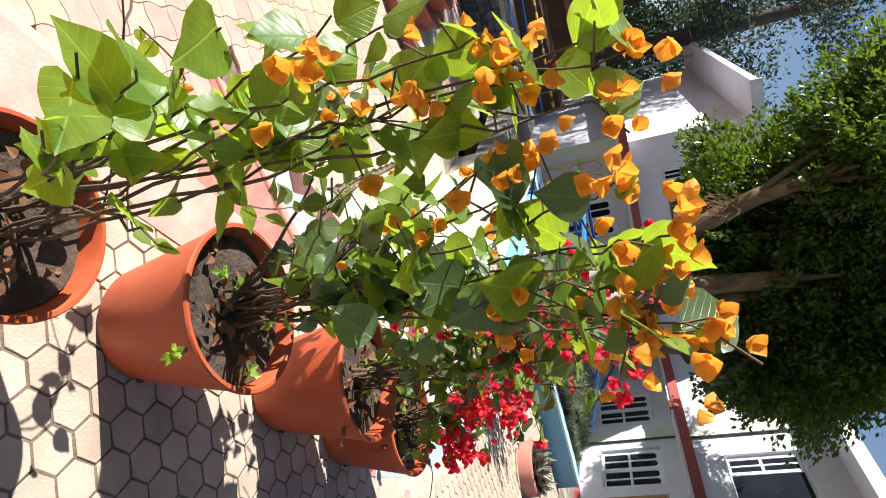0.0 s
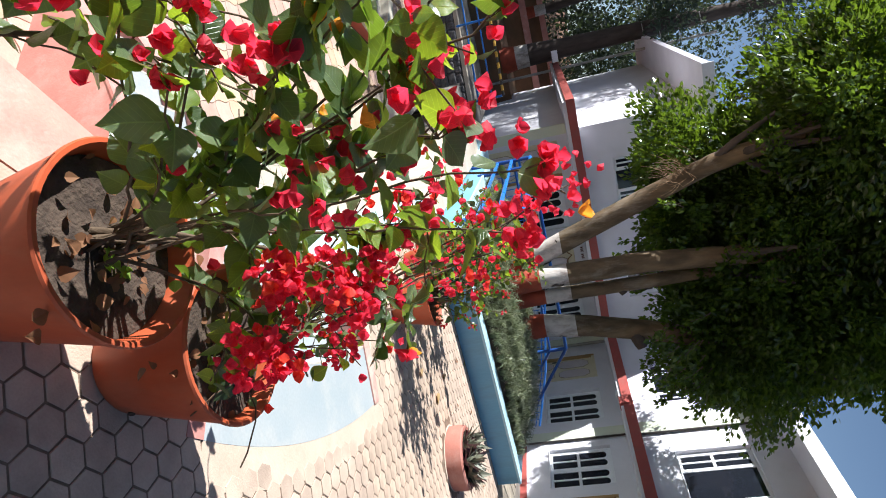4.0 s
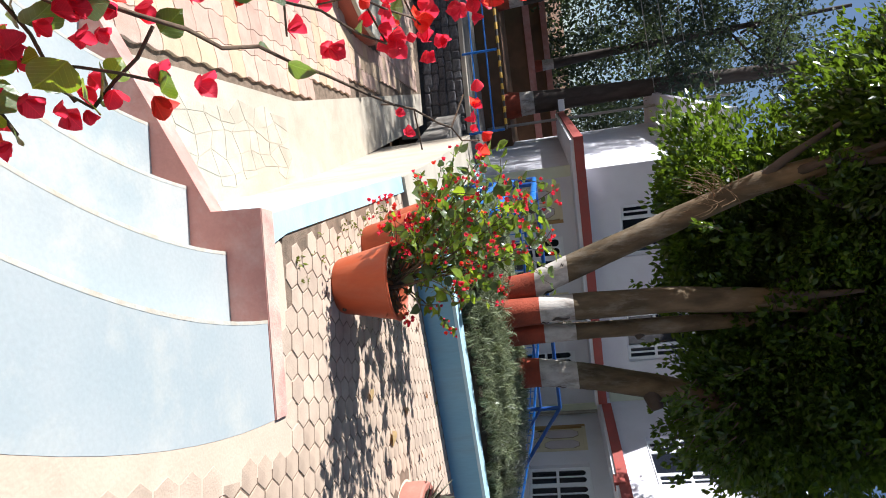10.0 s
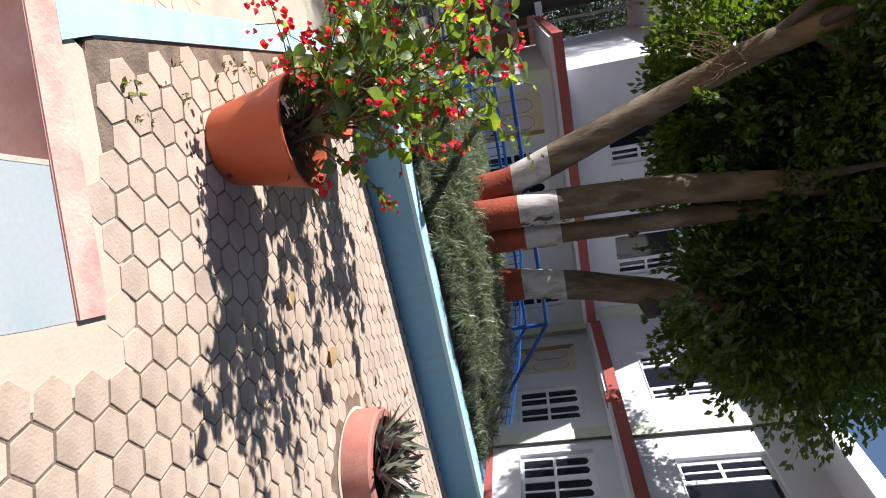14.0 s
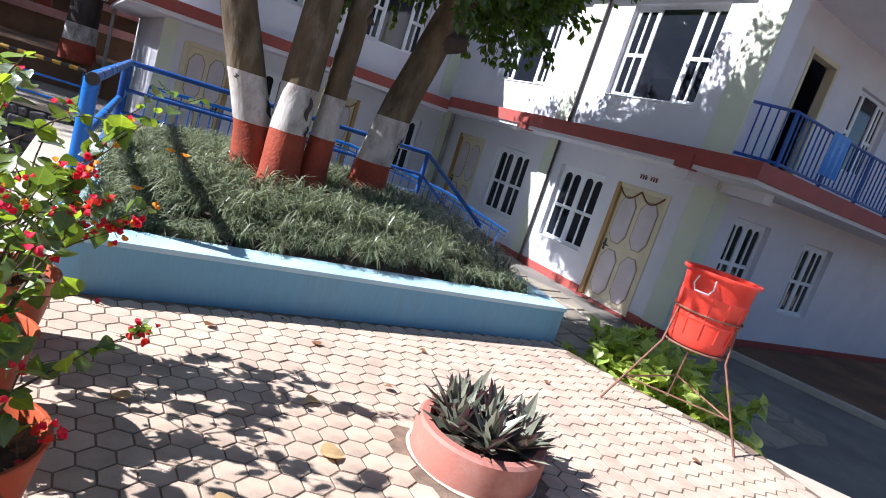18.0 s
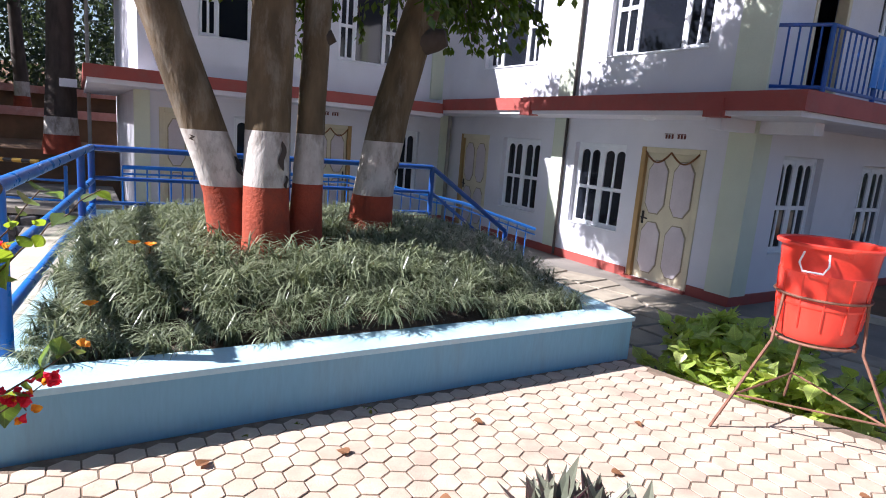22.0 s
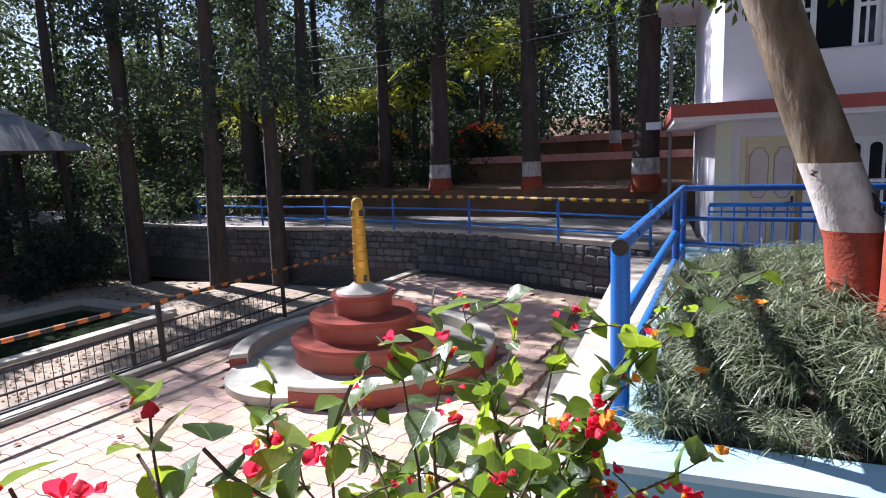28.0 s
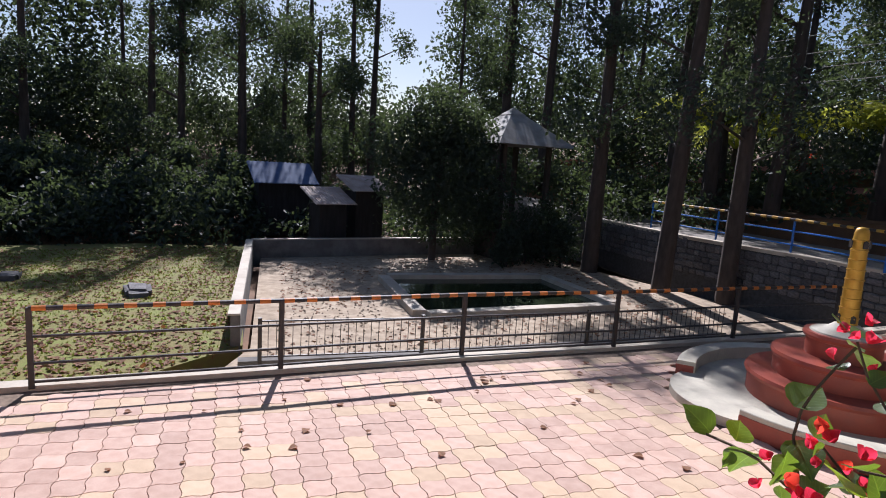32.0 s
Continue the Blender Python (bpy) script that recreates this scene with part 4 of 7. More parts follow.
cl_ = MB()
nu, nv = 14, 8
for off in (0.0, 0.006):
    cl_.v += [(BB[0] + 0.95 + 0.5 * i / nu, BB[1] - 0.035 - off + 0.016 * math.sin(i * 1.3) * j / nv, bz + 0.77 - 0.6 * j / nv) for j in range(nv + 1) for i in range(nu + 1)]
K2 = (nu + 1) * (nv + 1)
for j in range(nv):
    for i in range(nu):
        q = j * (nu + 1) + i
        cl_.f += [(q, q + 1, q + nu + 2, q + nu + 1), (K2 + q + nu + 1, K2 + q + nu + 2, K2 + q + 1, K2 + q)]
tagged(cl_.obj("hung_cloth", BLUEL, None, "", 60), "shiny blue cloth hung over the balcony railing", "cloth")

# ---- railing round the raised bed ----
rl = thing("bed_railing", "blue painted steel pipe railing on the raised bed", "railing", (4.6, 8.13, BH))
TOPZ = 1.05
def rail_run(pts, drop, name="rail", mtl=None, r=0.03):
    for (a, b) in zip(pts, pts[1:]):
        part(name, MB().tube([(a[0], a[1], a[2] - drop), (b[0], b[1], b[2] - drop)], r, 10), mtl or BLUEM, rl, "", 40)


RP = [(4.61, 8.13, TOPZ), (5.02, 11.88, TOPZ), (8.58, 11.24, TOPZ), (9.52, 10.90, 0.31)]
# Same railing in two blues: brighter for the sunlit near run, darker for shade behind.
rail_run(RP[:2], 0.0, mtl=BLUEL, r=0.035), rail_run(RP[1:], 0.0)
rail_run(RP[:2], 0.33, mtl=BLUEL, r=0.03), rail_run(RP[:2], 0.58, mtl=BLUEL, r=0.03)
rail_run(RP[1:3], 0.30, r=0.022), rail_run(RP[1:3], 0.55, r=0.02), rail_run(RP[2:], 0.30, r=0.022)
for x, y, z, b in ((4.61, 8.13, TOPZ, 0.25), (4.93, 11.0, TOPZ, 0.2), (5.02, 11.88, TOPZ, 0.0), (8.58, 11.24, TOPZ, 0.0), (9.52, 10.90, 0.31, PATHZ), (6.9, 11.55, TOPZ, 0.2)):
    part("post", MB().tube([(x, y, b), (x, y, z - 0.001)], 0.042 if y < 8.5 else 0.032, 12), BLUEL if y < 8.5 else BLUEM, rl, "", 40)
# Solid dark disc takes the place of the shade inside the pipe.
part("end_cap", MB().tube([(4.61, 8.08, TOPZ), (4.61, 8.10, TOPZ)], 0.036, 12), IRON, rl, "dark disc for the shade inside the top pipe's open end", 40)

# barred ramp railing nearer the building
rr = thing("ramp_railing", "bright blue ramp railing with upright bars", "railing", (7.0, 13.2, 0))
RQ = [(5.35, 13.0, 0.78), (8.1, 12.75, 0.78), (9.7, 12.2, 0.50), (10.7, 11.7, 0.18)]
for z in (0.0, -0.08, -0.62):
    part("rail", MB().tube([(x, y, h + z) for x, y, h in RQ], 0.024 if z == 0 else 0.012, 8), BLUEL, rr, "", 40)
for (a, b) in zip(RQ, RQ[1:]):
    n = int((Vector(b) - Vector(a)).length / 0.13)
    for i in range(n):
        f = i / n
        x, y, z = (a[q] + (b[q] - a[q]) * f for q in range(3))
        part("bar", MB().tube([(x, y, z - 0.64), (x, y, z)], 0.009, 5), BLUEL, rr, "", 40)
setting("ramp", MB().add([(5.0, 12.7, 0.10), (8.2, 12.4, 0.10), (10.7, 11.4, PATHZ), (11.4, 12.6, PATHZ), (8.6, 13.9, 0.10), (5.0, 14.2, 0.10),
                          (5.0, 12.7, -1.4), (8.2, 12.4, -1.4), (10.7, 11.4, -1.4), (11.4, 12.6, -1.4), (8.6, 13.9, -1.4), (5.0, 14.2, -1.4)],
                         [(0, 1, 4, 5), (1, 2, 3, 4), (0, 6, 7, 1), (1, 7, 8, 2), (2, 8, 9, 3), (3, 9, 10, 4), (4, 10, 11, 5), (5, 11, 6, 0)]), SKYBLUE, "blue sided ramp behind the raised bed", "ramp")

# ---- round planter with boat lily ----
def boat_lily(rng, at, n, size):
    ms = []
    hearts = [Vector((at[0] + dx, at[1] + dy, at[2])) for dx, dy in ((-0.17, 0.0), (-0.10, 0.14), (0.0, -0.02), (0.12, 0.11), (0.16, -0.06), (0.0, 0.17), (-0.09, -0.14), (0.06, -0.16))]
    for i in range(n):
        c = hearts[i % 8] + Vector((rng.gauss(0, 0.008), rng.gauss(0, 0.008), rng.uniform(0, 0.06)))
        az = i * 2.4 + rng.uniform(-0.3, 0.3)
        tilt = rng.uniform(0.3, 1.4)
        d = Vector((math.cos(az) * math.sin(tilt), math.sin(az) * math.sin(tilt), math.cos(tilt)))
        ms.append(frame_of(c, d, (-d.z * math.cos(az), -d.z * math.sin(az), 0.4), size * rng.uniform(0.7, 1.15)))
    tv = [(0, 0, 0), (-0.13, 0.08, 0.05), (0.13, 0.08, 0.05), (-0.14, 0.5, 0.045), (0, 0.5, -0.01), (0.14, 0.5, 0.045), (0, 1.0, 0.02), (0, 0.1, 0.0)]
    tf = [(0, 7, 1), (0, 2, 7), (1, 7, 4, 3), (7, 2, 5, 4), (3, 4, 6), (4, 5, 6)]
    return scatter(tv, tf, ms)


PX, PY = 6.27, 6.12
rp = thing("round_planter", "low round salmon planter with boat lily", "planter", (PX, PY, 0))
part("ring", MB().lathe([(0.298, -0.03), (0.306, 0.10), (0.302, 0.150), (0.288, 0.162), (0.252, 0.162), (0.240, 0.15), (0.240, 0.02)], 48, (PX, PY, 0), 0.006), PLANTER, rp, "", 35)
part("soil", MB().lathe([(0.243, 0.12), (0.15, 0.14), (0, 0.145)], 32, (PX, PY, 0)), SOIL, rp)
part("mortar_skirt", MB().lathe([(0.314, 0.0005), (0.308, 0.003), (0.298, 0.006)], 40, (PX, PY, 0), 0.03), BORDER, rp)
rng = random.Random(5)
v, f = boat_lily(rng, (PX + 0.02, PY + 0.01, 0.11), 250, 0.20)
ob = link("leaves", v, f, RHOEO, rp, "dark green and purple pointed leaves")
ob.location = -Vector(rp.location)

# ---- bucket on a wire stand ----
BX, BY = 8.22, 6.50
bs = thing("bucket_stand", "rusty welded rod stand holding the bucket", "stand", (BX, BY, 0))
H2, R2, K = 0.76, 0.213, 0.86
for k in range(3):
    a = radians(-85 + 120 * k)
    ca, sa = math.cos(a), math.sin(a)
    part("leg", MB().tube([(BX + 0.50 * ca, BY + 0.50 * sa, 0.0), (BX + 0.235 * ca, BY + 0.235 * sa, 0.50), (BX + R2 * ca, BY + R2 * sa, H2)], 0.008, 6), RUST, bs, "", 40)
for r, z in ((0.219, 0.76), (0.198, 0.52)):
    part("hoop", MB().tube([(BX + r * math.cos(2 * math.pi * i / 32), BY + r * math.sin(2 * math.pi * i / 32), z) for i in range(33)], 0.007, 6, False), RUST, bs, "", 40)
for k in range(3):
    a, b = radians(-85 + 120 * k), radians(35 + 120 * k)
    part("brace", MB().tube([(BX + 0.385 * math.cos(a), BY + 0.385 * math.sin(a), 0.19), (BX + 0.385 * math.cos(b), BY + 0.385 * math.sin(b), 0.19)], 0.006, 6), RUST, bs, "", 40)
    part("brace", MB().tube([(BX + 0.20 * math.cos(a), BY + 0.20 * math.sin(a), 0.51), (BX + 0.20 * math.cos(b), BY + 0.20 * math.sin(b), 0.51)], 0.006, 6), RUST, bs, "", 40)
bk = thing("bucket", "large red plastic bucket without a lid", "bucket", (BX, BY, 0.53))
tub = part("body", MB().lathe([(r * K, 0.53 + (z - 0.53) * 0.93) for r, z in [(0, 0.53), (0.205, 0.53), (0.215, 0.545), (0.222, 0.60), (0.232, 0.72), (0.238, 0.725), (0.24, 0.735), (0.236, 0.742), (0.25, 0.90), (0.255, 0.91), (0.25, 0.92), (0.262, 1.05), (0.29, 1.052), (0.293, 1.066), (0.285, 1.075), (0.258, 1.068), (0.235, 0.75), (0.20, 0.56), (0, 0.56)]], 48, (BX, BY, 0)), REDPL, bk, "", 40)
for i in range(12):
    a = 2 * math.pi * i / 12
    ca, sa = math.cos(a), math.sin(a)
    part("rib", MB().tube([(BX + 0.226 * K * ca, BY + 0.226 * K * sa, 0.60), (BX + 0.250 * K * ca, BY + 0.250 * K * sa, 0.875)], 0.005, 5), REDPL, tub, "", 40)
for a in (radians(192), radians(12)):
    ca, sa = math.cos(a), math.sin(a)
    tx, ty = -sa, ca
    q = [(-0.055, 0.995), (-0.065, 0.94), (-0.045, 0.90), (0.045, 0.90), (0.065, 0.94), (0.055, 0.995)]
    part("handle", MB().tube([(BX + ca * (0.235 + 0.02 * (z < 0.96)) + tx * u, BY + sa * (0.235 + 0.02 * (z < 0.96)) + ty * u, z) for u, z in q], 0.005, 6), UPVC, bk, "white wire side handle", 50)

# ---- fountain ----
SX, SY = 0.67, 13.23
fo = thing("fountain", "round red fountain with a gilded column", "fountain", (SX, SY, COURT))
def ring_arc(prof, a0, a1, n):
    """Turns a closed profile through part of a circle and closes both ends."""
    k = len(prof)
    v = [(SX + r * math.cos(a0 + (a1 - a0) * j / n), SY + r * math.sin(a0 + (a1 - a0) * j / n), COURT + z) for j in range(n + 1) for r, z in prof]
    f = [(j * k + i, (j + 1) * k + i, (j + 1) * k + (i + 1) % k, j * k + (i + 1) % k) for j in range(n) for i in range(k)]
    return MB().add(v, f + [tuple(range(k)), tuple(n * k + i for i in range(k - 1, -1, -1))])


RA, RB = radians(-92), radians(216)          # the ring stands open towards the steps
part("basin_rim", ring_arc([(1.95, 0.20), (1.95, 0.25), (1.94, 0.26), (1.72, 0.26), (1.70, 0.25), (1.70, 0.06), (1.72, 0.06), (1.72, 0.20)], RA, RB, 64), FCREAM, fo, "", 35)
part("basin_band", ring_arc([(1.957, -0.02), (1.957, 0.198), (1.722, 0.198), (1.722, -0.02)], RA, RB, 64), FRED, fo, "red outer face of the basin", 35)
part("basin_floor", MB().lathe([(1.705, COURT + 0.07), (0, COURT + 0.07)], 48, (SX, SY, 0)), FCREAM, fo)
ts = [(1.08, 0.07, 0.40), (0.80, 0.40, 0.70), (0.46, 0.70, 1.0)]
for r, z0, z1 in ts:
    part("tier", MB().lathe([(r - 0.03, COURT + z0), (r - 0.03, COURT + z1 - 0.09), (r, COURT + z1 - 0.08), (r + 0.015, COURT + z1 - 0.04), (r, COURT + z1), (0, COURT + z1)], 56, (SX, SY, 0)), FRED, fo, "", 35)
part("collar", MB().lathe([(0.40, COURT + 1.0), (0.39, COURT + 1.02), (0.22, COURT + 1.06), (0.15, COURT + 1.12), (0.12, COURT + 1.13), (0, COURT + 1.13)], 28, (SX, SY, 0)), FCREAM, fo, "pale fluted collar", 40)
prof = []
for i in range(9):
    z = COURT + 1.10 + i * 0.125
    r = 0.115 - 0.003 * i
    prof += [(r, z), (r, z + 0.105), (r + 0.008, z + 0.11), (r + 0.008, z + 0.122)]
zt = COURT + 1.10 + 9 * 0.125
prof += [(0.088, zt), (0.085, zt + 0.08), (0.07, zt + 0.13), (0.04, zt + 0.155), (0, zt + 0.16)]
column = part("column", MB().lathe(prof, 24, (SX, SY, 0)), GOLD, fo, "gilded ringed column", 40)
for z in (COURT + 1.16, COURT + 2.12):
    for a in (radians(-125), radians(-35), radians(55), radians(145)):
        c, s = math.cos(a), math.sin(a)
        # A raised dark plate stands for the shade inside each niche.
        hole = MB().add([(SX + c * 0.108 - s * u, SY + s * 0.108 + c * u, z + w) for u, w in ((-0.03, 0), (0.03, 0), (0.03, 0.08), (0, 0.1), (-0.03, 0.08))] +
                 [(SX + c * 0.122 - s * u, SY + s * 0.122 + c * u, z + w) for u, w in ((-0.03, 0), (0.03, 0), (0.03, 0.08), (0, 0.1), (-0.03, 0.08))],
                 [(4, 3, 2, 1, 0), (5, 6, 7, 8, 9)] + [(i, (i + 1) % 5, 5 + (i + 1) % 5, 5 + i) for i in range(5)])
        part("niche", hole, IRON, column, "small niche, its inner shade drawn as a dark plate")
stp = MB()
n = 20
a0, a1 = radians(-150), radians(-84)
o = [(SX + 2.12 * math.cos(a0 + (a1 - a0) * i / n) * (1 - 0.17 * abs(2 * i / n - 1) ** 2), SY + 2.12 * math.sin(a0 + (a1 - a0) * i / n) * (1 - 0.17 * abs(2 * i / n - 1) ** 2)) for i in range(n + 1)]
ii = [(SX + 1.60 * math.cos(a0 + (a1 - a0) * i / n), SY + 1.60 * math.sin(a0 + (a1 - a0) * i / n)) for i in range(n + 1)]
part("front_step", stp.prism(o + ii[::-1], COURT - 0.02, COURT + 0.10), FCREAM, fo, "crescent step before the basin")

# ---- courtyard fence with striped top rail ----
fe = thing("courtyard_fence", "black iron fence with an orange striped top rail", "fence", (-3.07, 6.95, COURT))
FP = [(-3.45, 4.2), (-3.07, 6.95), (-2.73, 9.56), (-2.23, 12.2), (-1.85, 14.8), (-1.4, 17.3)]
for x, y in FP:
    part("post", MB().box(x - 0.03, x + 0.03, y - 0.03, y + 0.03, COURT, COURT + 0.96, 0.005), IRON, fe)
for a, b in zip(FP, FP[1:]):
    A, B = Vector((*a, 0)), Vector((*b, 0))
    for z, r in ((0.95, 0.03), (0.62, 0.018), (0.30, 0.018), (0.08, 0.018)):
        bar = part("rail", MB().tube([A + Vector((0, 0, COURT + z)), B + Vector((0, 0, COURT + z))], r, 8), IRON, fe, "", 40)
        top = bar if z == 0.95 else top
    for k in range(9):
        p, q = A.lerp(B, (k + 0.1) / 9), A.lerp(B, (k + 0.55) / 9)
        part("stripe", MB().tube([p + Vector((0, 0, COURT + 0.95)), q + Vector((0, 0, COURT + 0.95))], 0.033, 8), ORANGE, top, "orange painted stripe", 40)

# ---- pool yard beyond the fence ----
YZ = -1.95
setting("yard_lawn", MB().prism([(-17.5, -6), (-3.5, -6), (-3.62, 3.4), (-5.75, 7.0), (-16.5, 9.2), (-17.5, 6)], YZ - 0.6, YZ), LAWN, "patchy lawn strewn with dry leaves", "lawn")
setting("yard_ground", MB().prism([(-5.6, 7.1), (-3.3, 5.5), (-2.4, 12.2), (-1.2, 19.5), (-7.2, 19.6), (-13.6, 19.0), (-14.5, 9.3)], YZ - 0.6, YZ - 0.012), SAND, "bare sandy ground round the pool", "ground")
yw = MB()
def low_wall(mb, pts, z0, z1, w=0.16):
    for a, b in zip(pts, pts[1:]):
        d = Vector((b[0] - a[0], b[1] - a[1])).normalized()
        n2 = Vector((-d.y, d.x)) * w
        mb.prism([(a[0] + n2.x, a[1] + n2.y), a, b, (b[0] + n2.x, b[1] + n2.y)], z0, z1)
low_wall(yw, [(-5.7, 6.95), (-14.2, 9.0), (-13.9, 19.2)], YZ - 0.3, YZ + 0.55)
# Cream strip stands for the sunlit top edge of the yard wall.
yc = MB()
low_wall(yc, [(-5.68, 6.94), (-14.22, 8.98), (-13.88, 19.2)], YZ + 0.552, YZ + 0.585, 0.20)
setting("yard_coping", yc, CREAM, "cream coping standing for the yard wall's sunlit top edge", "coping")
setting("yard_wall", yw, YARDW, "low wall round the pool yard, shadow side put into its colour", "wall")
yk = MB()
low_wall(yk, [(-4.1, 6.6), (-3.55, 9.3), (-3.0, 12.3), (-2.5, 15.5)], YZ - 0.4, YZ + 0.30, 0.2)
setting("yard_kerb", yk, YARDW, "low wall below the fence, shade put into its dark colour", "wall")
POOL = [(-6.5, 11.0), (-5.9, 15.9), (-9.2, 16.4), (-10.2, 11.8)]
pk = MB()
for a, b in zip(POOL, POOL[1:] + POOL[:1]):
    d = Vector((b[0] - a[0], b[1] - a[1])).normalized()
    n2 = Vector((d.y, -d.x)) * 0.3
    pk.prism([(a[0], a[1]), (a[0] + n2.x, a[1] + n2.y), (b[0] + n2.x, b[1] + n2.y), (b[0], b[1])], YZ - 0.3, YZ + 0.14)
setting("pool_edge", pk, CREAM, "cream cement edge of the pool", "pool edge")
setting("pool_water", MB().prism(POOL, YZ - 0.5, YZ + 0.012), POOLW, "still dark green pool water", "water")
yf = thing("pool_fence", "thin iron fence along the pool yard", "fence", (-4.0, 8.0, YZ))
YP = [(-4.05, 6.9), (-3.5, 9.3), (-2.95, 12.3), (-2.45, 15.5)]
for a, b in zip(YP, YP[1:]):
    A, B = Vector((*a, YZ + 0.30)), Vector((*b, YZ + 0.30))
    part("post", MB().box(a[0] - 0.025, a[0] + 0.025, a[1] - 0.025, a[1] + 0.025, YZ + 0.25, YZ + 0.95), IRON, yf)
    for z in (0.06, 0.6):
        part("rail", MB().tube([A + Vector((0, 0, z)), B + Vector((0, 0, z))], 0.014, 6), IRON, yf, "", 40)
    n = int((B - A).length / 0.115)
    for i in range(n):
        p = A.lerp(B, i / n)
        part("bar", MB().tube([p + Vector((0, 0, 0.06)), p + Vector((0, 0, 0.6))], 0.006, 4), IRON, yf)

# ---- stone wall, road and its railings ----
SW = [(-12.5, 20.95), (-7.3, 20.0), (-4.1, 19.9), (-1.05, 19.55), (1.33, 18.75), (3.42, 17.75), (4.6, 17.2)]
swall = thing("stone_wall", "grey random rubble retaining wall", "wall", (1.3, 18.75, COURT), kind="structure")
sm = MB()
ROADZ = -0.42
for a, b in zip(SW, SW[1:]):
    d = Vector((b[0] - a[0], b[1] - a[1])).normalized()
    n2 = Vector((-d.y, d.x))
    A = [(a[0], a[1], COURT - 0.6), (b[0], b[1], COURT - 0.6), (b[0] + n2.x * 0.22, b[1] + n2.y * 0.22, ROADZ), (a[0] + n2.x * 0.22, a[1] + n2.y * 0.22, ROADZ)]
    B = [(p[0] + n2.x * 0.5, p[1] + n2.y * 0.5, p[2]) for p in A]
    sm.add(A + B, [(0, 1, 2, 3), (7, 6, 5, 4), (0, 4, 5, 1), (1, 5, 6, 2), (2, 6, 7, 3), (3, 7, 4, 0)])
part("core", sm, MORTAR, swall)
setting("road", MB().prism([(-30, 24.5), (-7.3, 20.25), (-4.1, 20.15), (-1.0, 19.8), (1.4, 19.0), (3.5, 18.0), (4.7, 17.4), (5.6, 17.0), (5.6, 22.0), (3.0, 22.6), (-4, 23.6), (-30, 28)], -2.2, ROADZ), ROADM, "worn concrete driveway with fallen leaves", "road")
wc = MB()
for a, b in zip(SW, SW[1:]):
    d = Vector((b[0] - a[0], b[1] - a[1])).normalized()
    n2 = Vector((-d.y, d.x))
    wc.prism([(a[0] + n2.x * 0.17, a[1] + n2.y * 0.17), (b[0] + n2.x * 0.17, b[1] + n2.y * 0.17), (b[0] + n2.x * 0.45, b[1] + n2.y * 0.45), (a[0] + n2.x * 0.45, a[1] + n2.y * 0.45)], ROADZ - 0.05, ROADZ + 0.05)
setting("wall_coping", wc, CREAM, "cement coping on the stone wall", "coping")
ro = thing("road_railing", "blue pipe railing with a black and yellow striped top rail", "railing", (0.5, 18.9, ROADZ))
RPX = [(-9.5, 21.3), (-6.6, 20.75), (-4.14, 20.35), (-1.75, 19.8), (0.55, 19.15), (2.85, 18.05), (4.7, 17.15)]
for x, y in RPX:
    part("post", MB().tube([(x, y, ROADZ), (x, y, ROADZ + 0.86)], 0.03, 8), BLUEL, ro, "", 40)
for a, b in zip(RPX, RPX[1:]):
    A, B = Vector((*a, ROADZ + 0.90)), Vector((*b, ROADZ + 0.90))
    top = part("top_rail", MB().tube([A, B], 0.032, 8), IRON, ro, "", 40)
    for k in range(7):
        part("stripe", MB().tube([A.lerp(B, (k + 0.1) / 7), A.lerp(B, (k + 0.6) / 7)], 0.036, 8), YELLOW, top, "yellow painted stripe", 40)
for z, r in ((0.60, 0.022), (0.25, 0.022)):
    for a, b in zip(RPX, RPX[1:]):
        part("rail", MB().tube([(*a, ROADZ + z), (*b, ROADZ + z)], r, 8), BLUEL, ro, "", 40)
# earth bank and terraces behind the road
bank = MB()
for q, (y0, z0, z1) in enumerate(((23.1, -0.9, 0.35), (26.5, 0.2, 1.25), (30.5, 1.0, 2.0))):
    pts = [(-34, y0 + 5.8), (-14, y0 + 2.4), (-4, y0 + 1.0), (3, y0 - 0.3), (14, y0 - 1.2)]
    for a, b in zip(pts, pts[1:]):
        bank.add([(*a, z0 - 0.8), (*b, z0 - 0.8), (b[0], b[1] + 0.5, z1), (a[0], a[1] + 0.5, z1), (b[0], b[1] + 5.0, z1 + 0.15), (a[0], a[1] + 5.0, z1 + 0.15)],
                 [(0, 1, 2, 3), (3, 2, 4, 5)])
setting("earth_bank", bank, EARTH, "terraced bank of dry red earth", "bank", 30)
lowk = MB()
for y0, z in ((26.45, 1.28), (30.4, 2.02)):
    pts = [(-34, y0 + 6.2), (-14, y0 + 2.8), (-4, y0 + 1.4), (3, y0 + 0.1), (14, y0 - 0.8)]
    low_wall(lowk, pts, z - 0.15, z + 0.10, 0.22)
setting("bank_kerb", lowk, PINK, "pink painted kerb along the bank", "kerb")

# ---- the clump of trees in the raised bed ----
def trunk_at(pts, z):
    for (a, b) in zip(pts, pts[1:]):
        if a[2] <= z <= b[2]:
            f = (z - a[2]) / (b[2] - a[2])
            return tuple(a[q] + (b[q] - a[q]) * f for q in range(4))
    return pts[-1]


